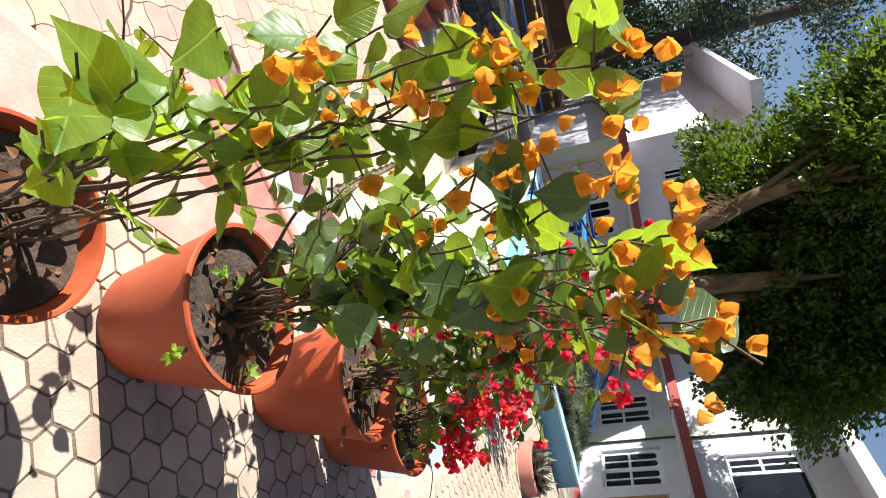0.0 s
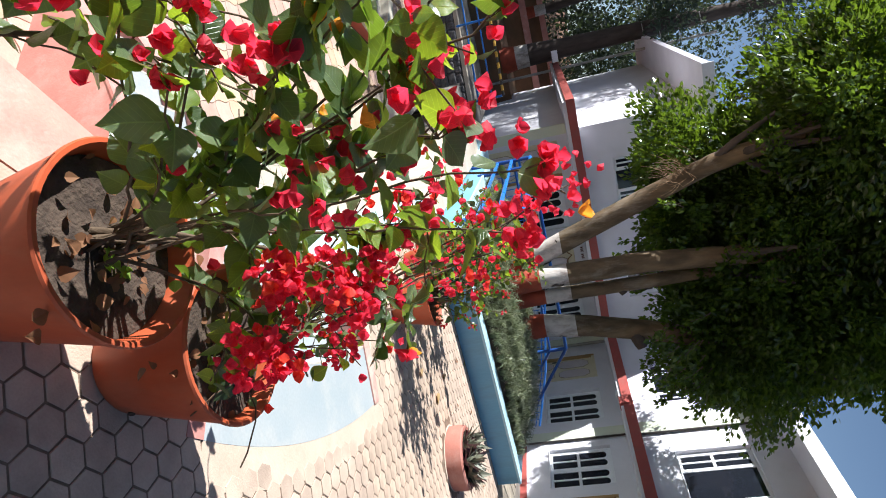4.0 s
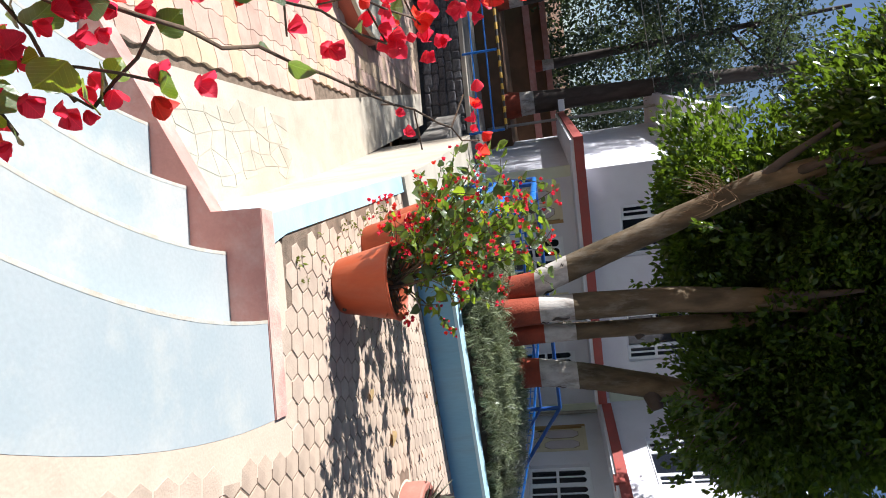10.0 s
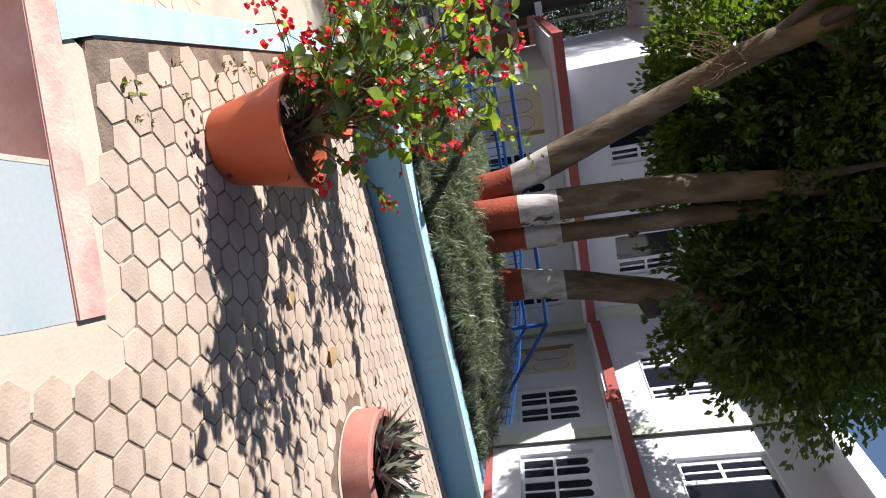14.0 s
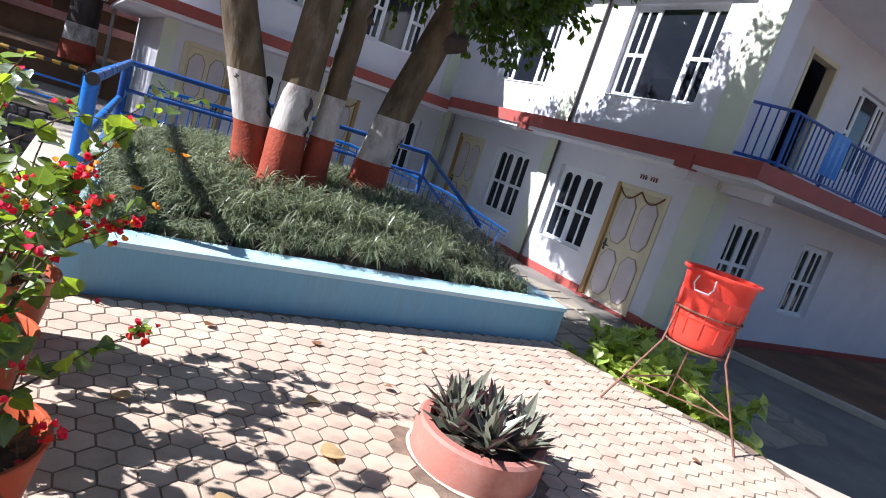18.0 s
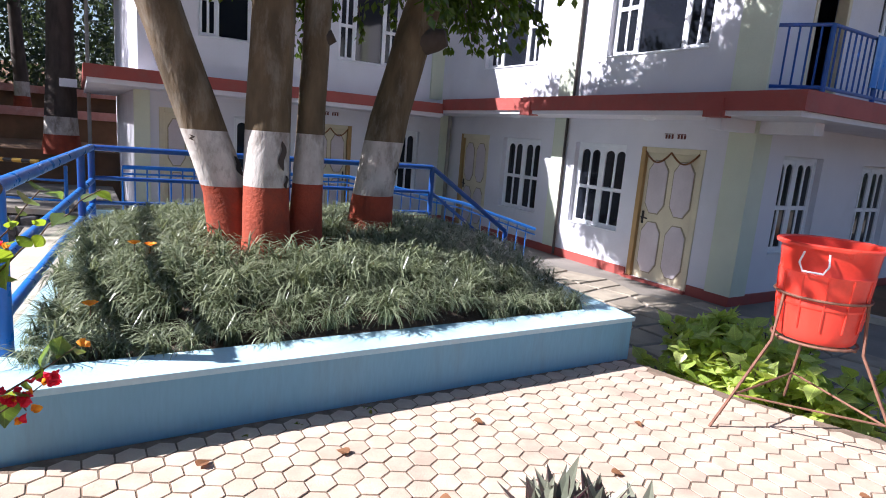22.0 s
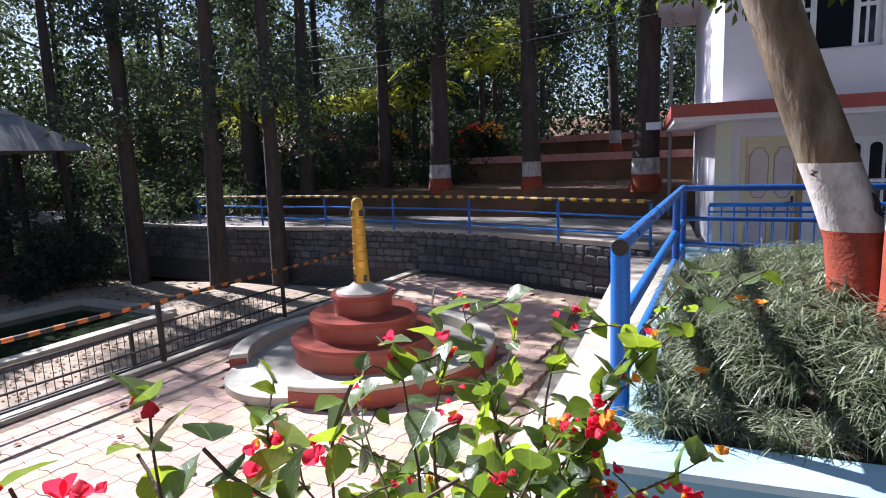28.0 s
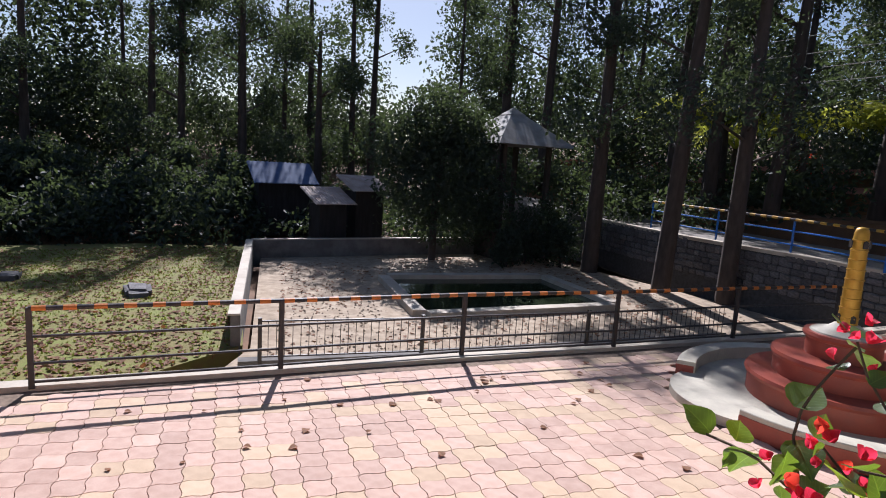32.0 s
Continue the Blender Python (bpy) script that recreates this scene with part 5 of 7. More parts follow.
def painted_trunk(tree, pts, z_red, z_white, seed):
    """A trunk in three lengths: red oxide at the foot, whitewash above it, then bare bark."""
    rng = random.Random(seed)
    zs = sorted({p[2] for p in pts} | {z_red, z_white})
    fine = []
    for a, b in zip(zs, zs[1:]):
        n = max(1, int((b - a) / 0.12))
        fine += [a + (b - a) * i / n for i in range(n)]
    fine.append(zs[-1])
    lens = (("red_band", PRED, pts[0][2], z_red), ("white_band", PWHITE, z_red, z_white), ("trunk", TRUNK, z_white, zs[-1]))
    for name, mtl, lo, hi in lens:
        pp = [trunk_at(pts, z) for z in fine if lo - 1e-6 <= z <= hi + 1e-6]
        m = MB()
        n = 18
        v = []
        for x, y, z, r in pp:
            for j in range(n):
                a = 2 * math.pi * j / n
                k = 1 + 0.07 * noise.noise((math.cos(a) * 1.2 + seed, math.sin(a) * 1.2, z * 1.1)) + 0.04 * noise.noise((math.cos(a) * 4 + seed, math.sin(a) * 4, z * 3))
                if name == "red_band":
                    k *= 1 + 0.22 * max(0, 1 - (z - pts[0][2]) / 0.35) ** 2 * (1 + 0.5 * math.sin(5 * a + seed))
                v.append((x + r * k * math.cos(a), y + r * k * math.sin(a), z))
        m.add(v, [(i * n + j, i * n + (j + 1) % n, (i + 1) * n + (j + 1) % n, (i + 1) * n + j) for i in range(len(pp) - 1) for j in range(n)])
        part(name, m, mtl, tree, "", 60)


TREES = [
    [(5.91, 9.42, 0.35, 0.20), (5.83, 9.44, 0.90, 0.165), (5.60, 9.47, 1.55, 0.15), (5.28, 9.5, 2.45, 0.14), (4.95, 9.5, 3.4, 0.13), (4.7, 9.4, 4.6, 0.09)],
    [(6.04, 9.17, 0.35, 0.18), (6.04, 9.19, 0.90, 0.155), (6.06, 9.25, 1.55, 0.15), (6.12, 9.35, 2.45, 0.145), (6.28, 9.45, 3.55, 0.14), (6.5, 9.5, 5.0, 0.10)],
    [(6.34, 9.23, 0.35, 0.14), (6.36, 9.26, 0.90, 0.115), (6.40, 9.32, 1.55, 0.10), (6.46, 9.42, 2.45, 0.095), (6.6, 9.7, 3.5, 0.09), (6.7, 10.1, 4.6, 0.07)],
    [(7.06, 9.70, 0.35, 0.21), (7.10, 9.70, 0.90, 0.18), (7.22, 9.70, 1.55, 0.165), (7.46, 9.70, 2.45, 0.16), (7.80, 9.7, 3.4, 0.14), (8.2, 9.6, 4.8, 0.10)],
]
crown_blobs = [(4.6, 9.3, 4.4, 1.15, 1.2, 0.75), (4.5, 9.9, 4.7, 1.25, 1.5, 1.0), (5.8, 9.6, 4.3, 1.3, 1.5, 1.1), (6.9, 9.3, 4.0, 1.3, 1.3, 1.15), (8.0, 9.2, 3.9, 1.2, 1.3, 1.15),
               (8.2, 10.3, 4.8, 1.3, 1.4, 1.2), (6.5, 10.6, 5.6, 2.0, 1.7, 1.2), (5.3, 9.2, 5.9, 1.5, 1.4, 1.1), (7.6, 9.1, 5.7, 1.6, 1.4, 1.1), (6.4, 8.9, 6.6, 1.8, 1.6, 0.9), (7.4, 8.6, 4.7, 1.0, 0.9, 0.9), (5.4, 10.6, 3.9, 1.0, 1.0, 0.7), (7.7, 9.2, 3.15, 1.0, 1.0, 0.7), (6.0, 9.9, 3.15, 0.9, 0.7, 0.6), (8.6, 9.6, 3.7, 0.8, 1.0, 0.8)]
crown_blobs = [(a, b + (0.6 if a > 5.3 else 0.1), c + (0.45 if a < 5.3 else 0), d, e, f) for a, b, c, d, e, f in crown_blobs]
# First five: leaf masses added above view to shade the ground floor facade.
crown_blobs += [(7.0, 13.0, 5.2, 1.2, 1.2, 0.7), (6.2, 12.2, 5.0, 1.2, 1.0, 0.7), (7.8, 13.5, 4.7, 1.0, 1.0, 0.6), (6.8, 14.4, 5.6, 1.2, 1.0, 0.7), (8.4, 12.2, 4.9, 1.0, 1.0, 0.6), (5.1, 10.6, 3.1, 1.0, 0.9, 0.45), (5.9, 10.5, 3.0, 0.8, 0.6, 0.4)]
rng = random.Random(11)
owner = [0, 0, 1, 1, 3, 3, 2, 0, 3, 1, 3, 2, 3, 2, 3, 2, 2, 3, 2, 3, 0, 1]
leafsets = [[], [], [], []]
twigsets = [MB(), MB(), MB(), MB()]
for (cx, cy, cz, ax, ay, az), ow in zip(crown_blobs, owner):
    n = int(7600 * (ax * ay * az) ** 0.66)
    for _ in range(n // 20):
        d = rdir(rng)
        s = rng.uniform(0.30, 1.04) ** 0.7 * (1 + 0.45 * noise.noise((d.x * 2.6 + cx, d.y * 2.6, d.z * 2.6 + cz)))
        c = Vector((cx + d.x * ax * s, cy + d.y * ay * s, cz + d.z * az * s))
        if c.z < 2.0:
            continue
        g = Vector((d.x, d.y, d.z * 0.4 - 0.35)).normalized()
        for q in range(20):
            p = c + rdir(rng) * rng.uniform(0.03, 0.21)
            leafsets[ow].append(frame_of(p, (g + rdir(rng) * 0.75), rdir(rng, 0.8), rng.uniform(0.075, 0.125)))
# drooping sprays at the crown's lower edge
for _ in range(150):
    a = rng.uniform(0, 2 * math.pi)
    if math.cos(a) < 0.1 and (math.sin(a) > -0.45 or rng.random() < 0.6):
        continue
    ex = 1.9 if math.cos(a) > 0 else 1.7
    b = Vector((6.5 + ex * math.cos(a) * rng.uniform(0.75, 1.1), 9.9 + 1.35 * math.sin(a) * rng.uniform(0.7, 1.1), rng.uniform(2.5, 3.1)))
    if b.y < 9.1 and b.x < 6.7:
        continue
    ow = 0 if b.x < 5.6 else 3 if b.x > 7.1 else 1
    p = b.copy()
    d = Vector((math.cos(a) * 0.5, math.sin(a) * 0.5, -0.5)).normalized()
    pts = [p.copy()]
    for _s in range(rng.randint(2, 4)):
        d = (d + Vector((0, 0, -0.16)) + rdir(rng) * 0.25).normalized()
        p = p + d * 0.11
        pts.append(p.copy())
        for _q in range(8):
            leafsets[ow].append(frame_of(p + rdir(rng) * 0.03, d * 0.5 + Vector((0, 0, -0.5)) + rdir(rng) * 0.7, rdir(rng), rng.uniform(0.06, 0.10)))
    twigsets[ow].tube(pts, [0.008] + [0.004] * (len(pts) - 1), 4)
for i, pts in enumerate(TREES):
    tr = thing("tree", ("leaning " if i in (0, 3) else "upright ") + "broadleaf tree with red and white painted foot", "tree", (pts[0][0], pts[0][1], 0.35), "clump of painted trees")
    painted_trunk(tr, pts, (0.955, 0.98, 1.0, 0.88)[i], (1.335, 1.36, 1.36, 1.34)[i], i * 7 + 2)
    e = pts[-1]
    for k in range(6):
        z = rng.uniform(3.3, 4.5)
        b = trunk_at(pts, z)
        a = rng.uniform(0, 6.28)
        q = [(b[0], b[1], b[2]), (b[0] + 0.3 * math.cos(a), b[1] + 0.3 * math.sin(a), b[2] + 0.35), (b[0] + 0.6 * math.cos(a), b[1] + 0.6 * math.sin(a), b[2] + 0.8)]
        # Darker bark than the trunk's puts the crown's shade into the limbs.
        part("limb", MB().tube(q, [b[3] * 0.5, b[3] * 0.35, 0.02], 8), DARKBARK, tr, "", 60)
    if i == 3:
        b = trunk_at(pts, 4.2)
        # Long limb added only to carry those shading leaf masses.
        part("limb", MB().tube([b[:3], (b[0], 11.4, 4.9), (7.2, 12.6, 5.1), (7.0, 13.6, 5.3)], [0.07, 0.055, 0.04, 0.02], 8), DARKBARK, tr, "", 60)
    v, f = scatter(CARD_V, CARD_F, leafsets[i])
    part("crown", MB().add(v, f), TREELEAF, tr, "dense glossy green crown, inner shade put into its leaf colours")
    if twigsets[i].v:
        tagged(part("twig_mass", twigsets[i], STEM, tr), kind="stuff")
# pruned knots on the third and fourth trunks
stump = bpy.data.objects["tree.003"]
part("cut_limb", MB().tube([(7.42, 9.64, 2.18), (7.54, 9.54, 2.22), (7.60, 9.49, 2.24)], [0.11, 0.095, 0.07], 12), DARKBARK, stump, "dark stub of a sawn limb", 60)
part("cut_limb", MB().tube([(6.44, 9.36, 2.02), (6.54, 9.31, 2.08)], [0.06, 0.045], 10), DARKBARK, bpy.data.objects["tree.002"], "dark stub of a sawn limb", 60)

rng = random.Random(17)
tw = MB()
for k in range(46):
    p = Vector((4.98 + rng.gauss(0, 0.08), 9.42 + rng.gauss(0, 0.08), 2.95 + rng.uniform(-0.15, 0.25)))
    a = radians(rng.uniform(150, 290))
    d = Vector((math.cos(a) * 0.8, math.sin(a) * 0.8, rng.uniform(-0.5, 0.4))).normalized()
    pts = [p.copy()]
    for _s in range(6):
        d = (d + Vector((0, 0, -0.28)) + rdir(rng) * 0.12).normalized()
        p = p + d * rng.uniform(0.04, 0.075)
        pts.append(p.copy())
    tw.tube(pts, [0.004, 0.0035, 0.003, 0.003, 0.002, 0.002, 0.002], 4)
tagged(part("dry_twig_mass", tw, DRYTWIG, bpy.data.objects["tree"], "dry brown twigs hanging from the trunk"), kind="stuff")

def scar(tree, pts, z, az, wide, high):
    """A dark bare patch in the paint of a trunk, following its curve."""
    v, n = [], 9
    for i in range(n):
        u = 2 * i / (n - 1) - 1
        x, y, zz, r = trunk_at(pts, z + u * high)
        half = wide * math.sqrt(max(0.02, 1 - u * u))
        for k in (-1, -0.4, 0.4, 1):
            a = radians(az) + k * half + 0.08 * math.sin(4 * u)
            v.append((x + r * 1.075 * math.cos(a), y + r * 1.075 * math.sin(a), zz))
    part("bark_scar", MB().add(v, [(4 * i + k, 4 * i + k + 1, 4 * i + k + 5, 4 * i + k + 4) for i in range(n - 1) for k in range(3)]), DARKBARK, tree, "bare dark patch in the paint", 60)


scar(bpy.data.objects["tree.001"], TREES[1], 1.20, 295, 0.16, 0.10)
scar(bpy.data.objects["tree.001"], TREES[1], 1.02, 310, 0.12, 0.05)
scar(bpy.data.objects["tree"], TREES[0], 1.10, 318, 0.20, 0.07)
scar(bpy.data.objects["tree"], TREES[0], 1.28, 225, 0.09, 0.02)
scar(bpy.data.objects["tree.003"], TREES[3], 1.12, 300, 0.07, 0.06)

# ---- lily turf on the mound ----
rng = random.Random(21)
area = [(4.67, 7.98), (8.0, 7.93), (8.06, 8.6), (8.46, 10.9), (8.4, 11.1), (5.2, 11.7)]
tufts = []
for _ in range(14000):
    x, y = rng.uniform(4.6, 8.8), rng.uniform(7.85, 11.9)
    if not inside(x, y, area):
        continue
    if any((x - p[0][0]) ** 2 + (y - p[0][1]) ** 2 < 0.05 for p in TREES):
        continue
    if ((x - 6.15) / 0.55) ** 2 + ((y - 9.06) / 0.22) ** 2 < 1 or ((x - 7.0) / 0.35) ** 2 + ((y - 9.5) / 0.2) ** 2 < 1:
        continue
    if any((x - p) ** 2 + (y - q) ** 2 < 0.0125 for p, q in tufts):
        continue
    tufts.append((x, y))
BV = [(-0.5, 0, 0), (0.5, 0, 0), (-0.45, 0.36, 0.26), (0.45, 0.36, 0.26), (-0.32, 0.70, 0.14), (0.32, 0.70, 0.14), (0, 0.92, -0.26)]
BV = [(x * 0.038, y, z) for x, y, z in BV]
BF = [(0, 1, 3, 2), (2, 3, 5, 4), (4, 5, 6)]
ms = []
for x, y in tufts:
    z = mound(x, y)
    gx_, gy_ = (mound(x + 0.05, y) - mound(x - 0.05, y)) / 0.1, (mound(x, y + 0.05) - mound(x, y - 0.05)) / 0.1
    flow = Vector((-gx_, -gy_, 0)) * 1.1
    if flow.length > 0.6:
        flow = flow.normalized() * 0.6
    flow += Vector((rng.gauss(0, 0.12), rng.gauss(0, 0.12), 0))
    big = rng.uniform(0.8, 1.2) * (0.78 if y < 8.3 else 1.0)
    for k in range(84):
        a = rng.uniform(0, 2 * math.pi)
        d = Vector((math.cos(a) * rng.uniform(0.25, 0.75), math.sin(a) * rng.uniform(0.25, 0.75), rng.uniform(0.25, 0.85))) + flow
        ms.append(frame_of((x + rng.gauss(0, 0.02), y + rng.gauss(0, 0.02), z - 0.01), d, (0, 0, 1), big * rng.uniform(0.16, 0.31)))
v, f = scatter(BV, BF, ms)
tagged(link("lily_turf", v, f, GRASSM), "arching dark green lily turf covering the mound", "ground cover", kind="stuff")
# dry litter round the trunks, and a few yellow flowers
ms = [frame_of((6.35 + rng.gauss(0, 0.38), 9.2 + rng.gauss(0, 0.14), 0.70 + rng.uniform(0, 0.03)), rdir(rng), (0, 0, 1), rng.uniform(0.03, 0.06)) for _ in range(260)]
for m_ in ms:
    m_[2][3] = mound(m_[0][3], m_[1][3]) + 0.02 + 0.03 * rng.random()
v, f = scatter(LEAF_V, LEAF_F, ms)
tagged(link("leaf_litter", v, f, DEADLEAF), "dry tan leaf litter round the trunks", "leaf litter", kind="stuff")

for x, y in ((5.28, 8.95), (5.20, 9.05), (4.95, 8.3)):
    yfl = thing("yellow_flower", "small yellow flower standing in the lily turf", "flower", (x, y, mound(x, y)), "yellow flowers")
    z = mound(x, y) + 0.20
    part("stalk", MB().tube([(x, y, z - 0.22), (x, y, z)], 0.003, 5), STEM, yfl)
    for k in range(6):
        a = k * math.pi / 3
        v, f = scatter(BRACT_V, BRACT_F, [frame_of((x, y, z), (math.cos(a), math.sin(a), 0.35), (0, 0, 1), 0.042)])
        part("petal", MB().add(v, f), BRACTO, yfl)

# ---- potted bougainvilleas ----
def pot(parent, x, y, h, r, lean=0.0):
    part("pot", MB().lathe([(0, 0.0), (r * 0.68, 0.0), (r * 0.715, 0.012), (r * 0.86, h * 0.5), (r * 1.005, h * 0.955), (r * 1.03, h * 0.965), (r * 1.035, h * 0.985), (r * 1.02, h), (r * 0.975, h), (r * 0.955, h * 0.98), (r * 0.90, h * 0.80)], 48, (x, y, 0), 0.01), TERRA, parent, "", 30)
    part("drain_hole", MB().lathe([(0, -0.004), (0.011, -0.003), (0.011, 0.004), (0, 0.004)], 12, (0, 0, 0)), SOIL, parent).matrix_local = Matrix.Translation((0.745 * r * math.cos(5.3), 0.745 * r * math.sin(5.3), h * 0.13)) @ Euler((0, 1.42, 5.3)).to_matrix().to_4x4()
    s = MB()
    n, rings = 24, 5
    vv = [(x, y, h * 0.88)]
    for q in range(1, rings + 1):
        for j in range(n):
            a = 2 * math.pi * j / n
            rr_ = r * 0.91 * q / rings
            vv.append((x + rr_ * math.cos(a), y + rr_ * math.sin(a), h * 0.86 + 0.02 * noise.noise((x * 9 + rr_ * 9 * math.cos(a), rr_ * 9 * math.sin(a), y))))
    ff = [(0, 1 + j, 1 + (j + 1) % n) for j in range(n)]
    for q in range(rings - 1):
        ff += [(1 + q * n + j, 1 + (q + 1) * n + j, 1 + (q + 1) * n + (j + 1) % n, 1 + q * n + (j + 1) % n) for j in range(n)]
    part("soil", MB().add(vv, ff), SOIL, parent, "", 60)
    rg = random.Random(int(x * 1000))
    lit = [frame_of((x + rg.gauss(0, r * 0.4), y + rg.gauss(0, r * 0.4), h * 0.88 + rg.uniform(0, 0.02)), rdir(rg), (0, 0, 1), rg.uniform(0.02, 0.05)) for _ in range(45)]
    v, f = scatter(LEAF_V, LEAF_F, lit)
    if r > 0.22:
        sd = []
        for _ in range(5):
            c = Vector((x + rg.gauss(0, r * 0.35), y + rg.gauss(0, r * 0.35), h * 0.88))
            sd += [frame_of(c + Vector((0, 0, 0.02)) + rdir(rg) * 0.012, rdir(rg, 0.5), (0, 0, 1), rg.uniform(0.02, 0.035)) for _ in range(8)]
        sv, sf = scatter(LEAF_V, LEAF_F, sd)
        tagged(part("seedling_mass", MB().add(sv, sf), LEAFY, parent, "bright green seedlings on the soil"), kind="stuff")
    tagged(part("dry_leaf_mass", MB().add(v, f), DEADLEAF, parent, "curled dry leaves on the soil"), kind="stuff")


WALKWAY = [(0.9, 0.8), (1.5, 1.13), (2.16, 1.63), (2.78, 2.12), (3.2, 2.7), (3.73, 3.25), (4.25, 3.92), (4.6, 4.45), (5.0, 5.2), (4.7, 5.55)]


def too_near(p, gap=0.30):
    """Whether a point overhangs the walkway, which is kept clear of growth."""
    q = Vector((p[0], p[1]))
    for a, b in zip(WALKWAY, WALKWAY[1:]):
        a, b = Vector(a), Vector(b)
        t = max(0.0, min(1.0, (q - a).dot(b - a) / (b - a).length_squared))
        if (a + (b - a) * t - q).length < gap:
            return True
    return False


def bougainvillea(x, y, h, r, label, stems, seed, bracts, leaf_size=0.05, leaf_n=1.0, flower_n=1.0, leaf_material=None, mix=None, shoots=(), bract_size=0.031):
    """A potted shrub. stems: (azimuth, lean from upright, length, arch) in degrees and metres; each one bears side twigs, leaves and bracts."""
    rng = random.Random(seed)
    sh = thing("potted_bougainvillea", label, "potted plant", (x, y, 0), "row of potted bougainvilleas")
    pot(sh, x, y, h, r)
    leaves, young, flowers, flowers2 = [], [], [], []

    def flower(p, d, into):
        if too_near(p, 0.23):
            return
        size = bract_size * rng.uniform(0.75, 1.2)
        for k in range(3):
            a = 2 * math.pi * k / 3 + rng.uniform(-0.3, 0.3)
            o = d.orthogonal().normalized()
            o = Matrix.Rotation(a, 3, d) @ o
            into.append(frame_of(p, d * rng.uniform(0.5, 0.9) + o * 0.75, d - o * 0.3, size, rng.uniform(-0.2, 0.2)))

    def spray(p, d, n):
        for _ in range(n):
            q = p + rdir(rng) * rng.uniform(0.0, 0.05)
            flower(q, (d + rdir(rng) * 0.9).normalized(), flowers2 if mix and rng.random() < mix[1] else flowers)

    def leafy(p, d, k):
        for _ in range(k):
            if too_near(p, 0.24):
                return
            dd = (d * 0.3 + rdir(rng, 0.1)).normalized()
            (young if rng.random() < 0.28 else leaves).append(frame_of(p + rdir(rng) * 0.012, dd, (rng.gauss(0, 0.5), rng.gauss(0, 0.5), 1), leaf_size * rng.choice((0.5, 0.62, 0.75, 0.9, 1.1, 1.3)) * rng.uniform(0.9, 1.1)))

    for az, lean, length, arch in stems:
        a, le = radians(az), radians(lean)
        d = Vector((math.cos(a) * math.sin(le), math.sin(a) * math.sin(le), math.cos(le)))
        p = Vector((x + rng.gauss(0, 0.03), y + rng.gauss(0, 0.03), h * 0.86))
        n = max(4, int(length / 0.06))
        twig = MB()
        pts = [p.copy()]
        for i in range(n):
            d = (d + Vector((math.cos(a) * 0.3, math.sin(a) * 0.3, -1)) * arch / n + rdir(rng) * 0.13).normalized()
            p = p + d * length / n
            if too_near(p, 0.24):
                break
            pts.append(p.copy())
            t = (i + 1) / n
            if t > 0.25:
                leafy(p, d, int(leaf_n * rng.uniform(1, 3)))
            if t > 0.3 and rng.random() < 0.55:
                sd = (d * 0.5 + rdir(rng, 0.15)).normalized()
                sp = p.copy()
                sl = [sp.copy()]
                for _ in range(rng.randint(2, 5)):
                    sd = (sd + rdir(rng) * 0.3 + Vector((0, 0, -0.06))).normalized()
                    sp = sp + sd * 0.045
                    sl.append(sp.copy())
                    leafy(sp, sd, int(leaf_n * rng.uniform(0.6, 2.4)))
                twig.tube(sl, [0.0025] * len(sl), 4)
                if rng.random() < 0.6 * flower_n:
                    spray(sp, sd, int(rng.uniform(2, 6) * max(0.6, flower_n)))
        if flower_n > 0:
            spray(p, d, int(rng.uniform(3, 8) * max(0.6, flower_n)))
        if len(pts) < 2:
            continue
        twig.tube(pts, [max(0.0018, (0.0085 if length > 0.5 else 0.006) * (1 - 0.85 * i / n)) for i in range(len(pts))], 6)
        part("stem", twig, STEM, sh, "", 60)
    for tx, ty, tz, nf, nl in shoots:
        # a long shoot that arches from the pot and ends in a cluster of nf flowers, with nl leaves a joint
        p0, p2 = Vector((x + rng.gauss(0, 0.03), y + rng.gauss(0, 0.03), h * 0.86)), Vector((tx, ty, tz))
        p1 = p0.lerp(p2, 0.35) + Vector((0, 0, 0.30 * max(0.1, tz - h)))
        n = max(5, int((p2 - p0).length / 0.055))
        pts, twig = [], MB()
        for i in range(n + 1):
            s = i / n
            pts.append(p0 * (1 - s) ** 2 + p1 * (2 * s * (1 - s)) + p2 * s * s + rdir(rng) * 0.010 * min(1, i))
            if i and s > 0.35:
                d = (pts[-1] - pts[-2]).normalized()
                leafy(pts[-1], d, int(nl + rng.random()))
                if nf and s > 0.6 and rng.random() < 0.5:
                    q = pts[-1] + (d * 0.4 + rdir(rng)).normalized() * rng.uniform(0.04, 0.10)
                    twig.tube([pts[-1], q], 0.002, 4)
                    spray(q, d, max(1, nf // 3))
                    leafy(q, d, int(nl))
        spray(p2, (pts[-1] - pts[-2]).normalized(), nf)
        for _ in range(nf // 3):
            spray(p2 + rdir(rng) * rng.uniform(0.04, 0.10), rdir(rng, 0.3), 3)
        twig.tube(pts, [max(0.0018, 0.0045 * (1 - 0.62 * i / n)) for i in range(n + 1)], 6)
        part("stem", twig, STEM, sh, "", 60)
    for name, src, mtl in (("leaf_mass", leaves, leaf_material or LEAF), ("young_leaf_mass", young, LEAFY)):
        if src:
            v, f = scatter(FINE_V, FINE_F, src)
            tagged(leaf_uv(part(name, MB().add(v, f), mtl, sh, "", 80), FINE_V), kind="stuff")
    for src, mtl, nm in ((flowers, bracts, "bract_mass"), (flowers2, mix[0] if mix else bracts, "second_bract_mass")):
        if src:
            v, f = scatter(BRACT_V, BRACT_F, src)
            tagged(leaf_uv(part(nm, MB().add(v, f), mtl, sh, "", 80), BRACT_V), kind="stuff")
    return sh


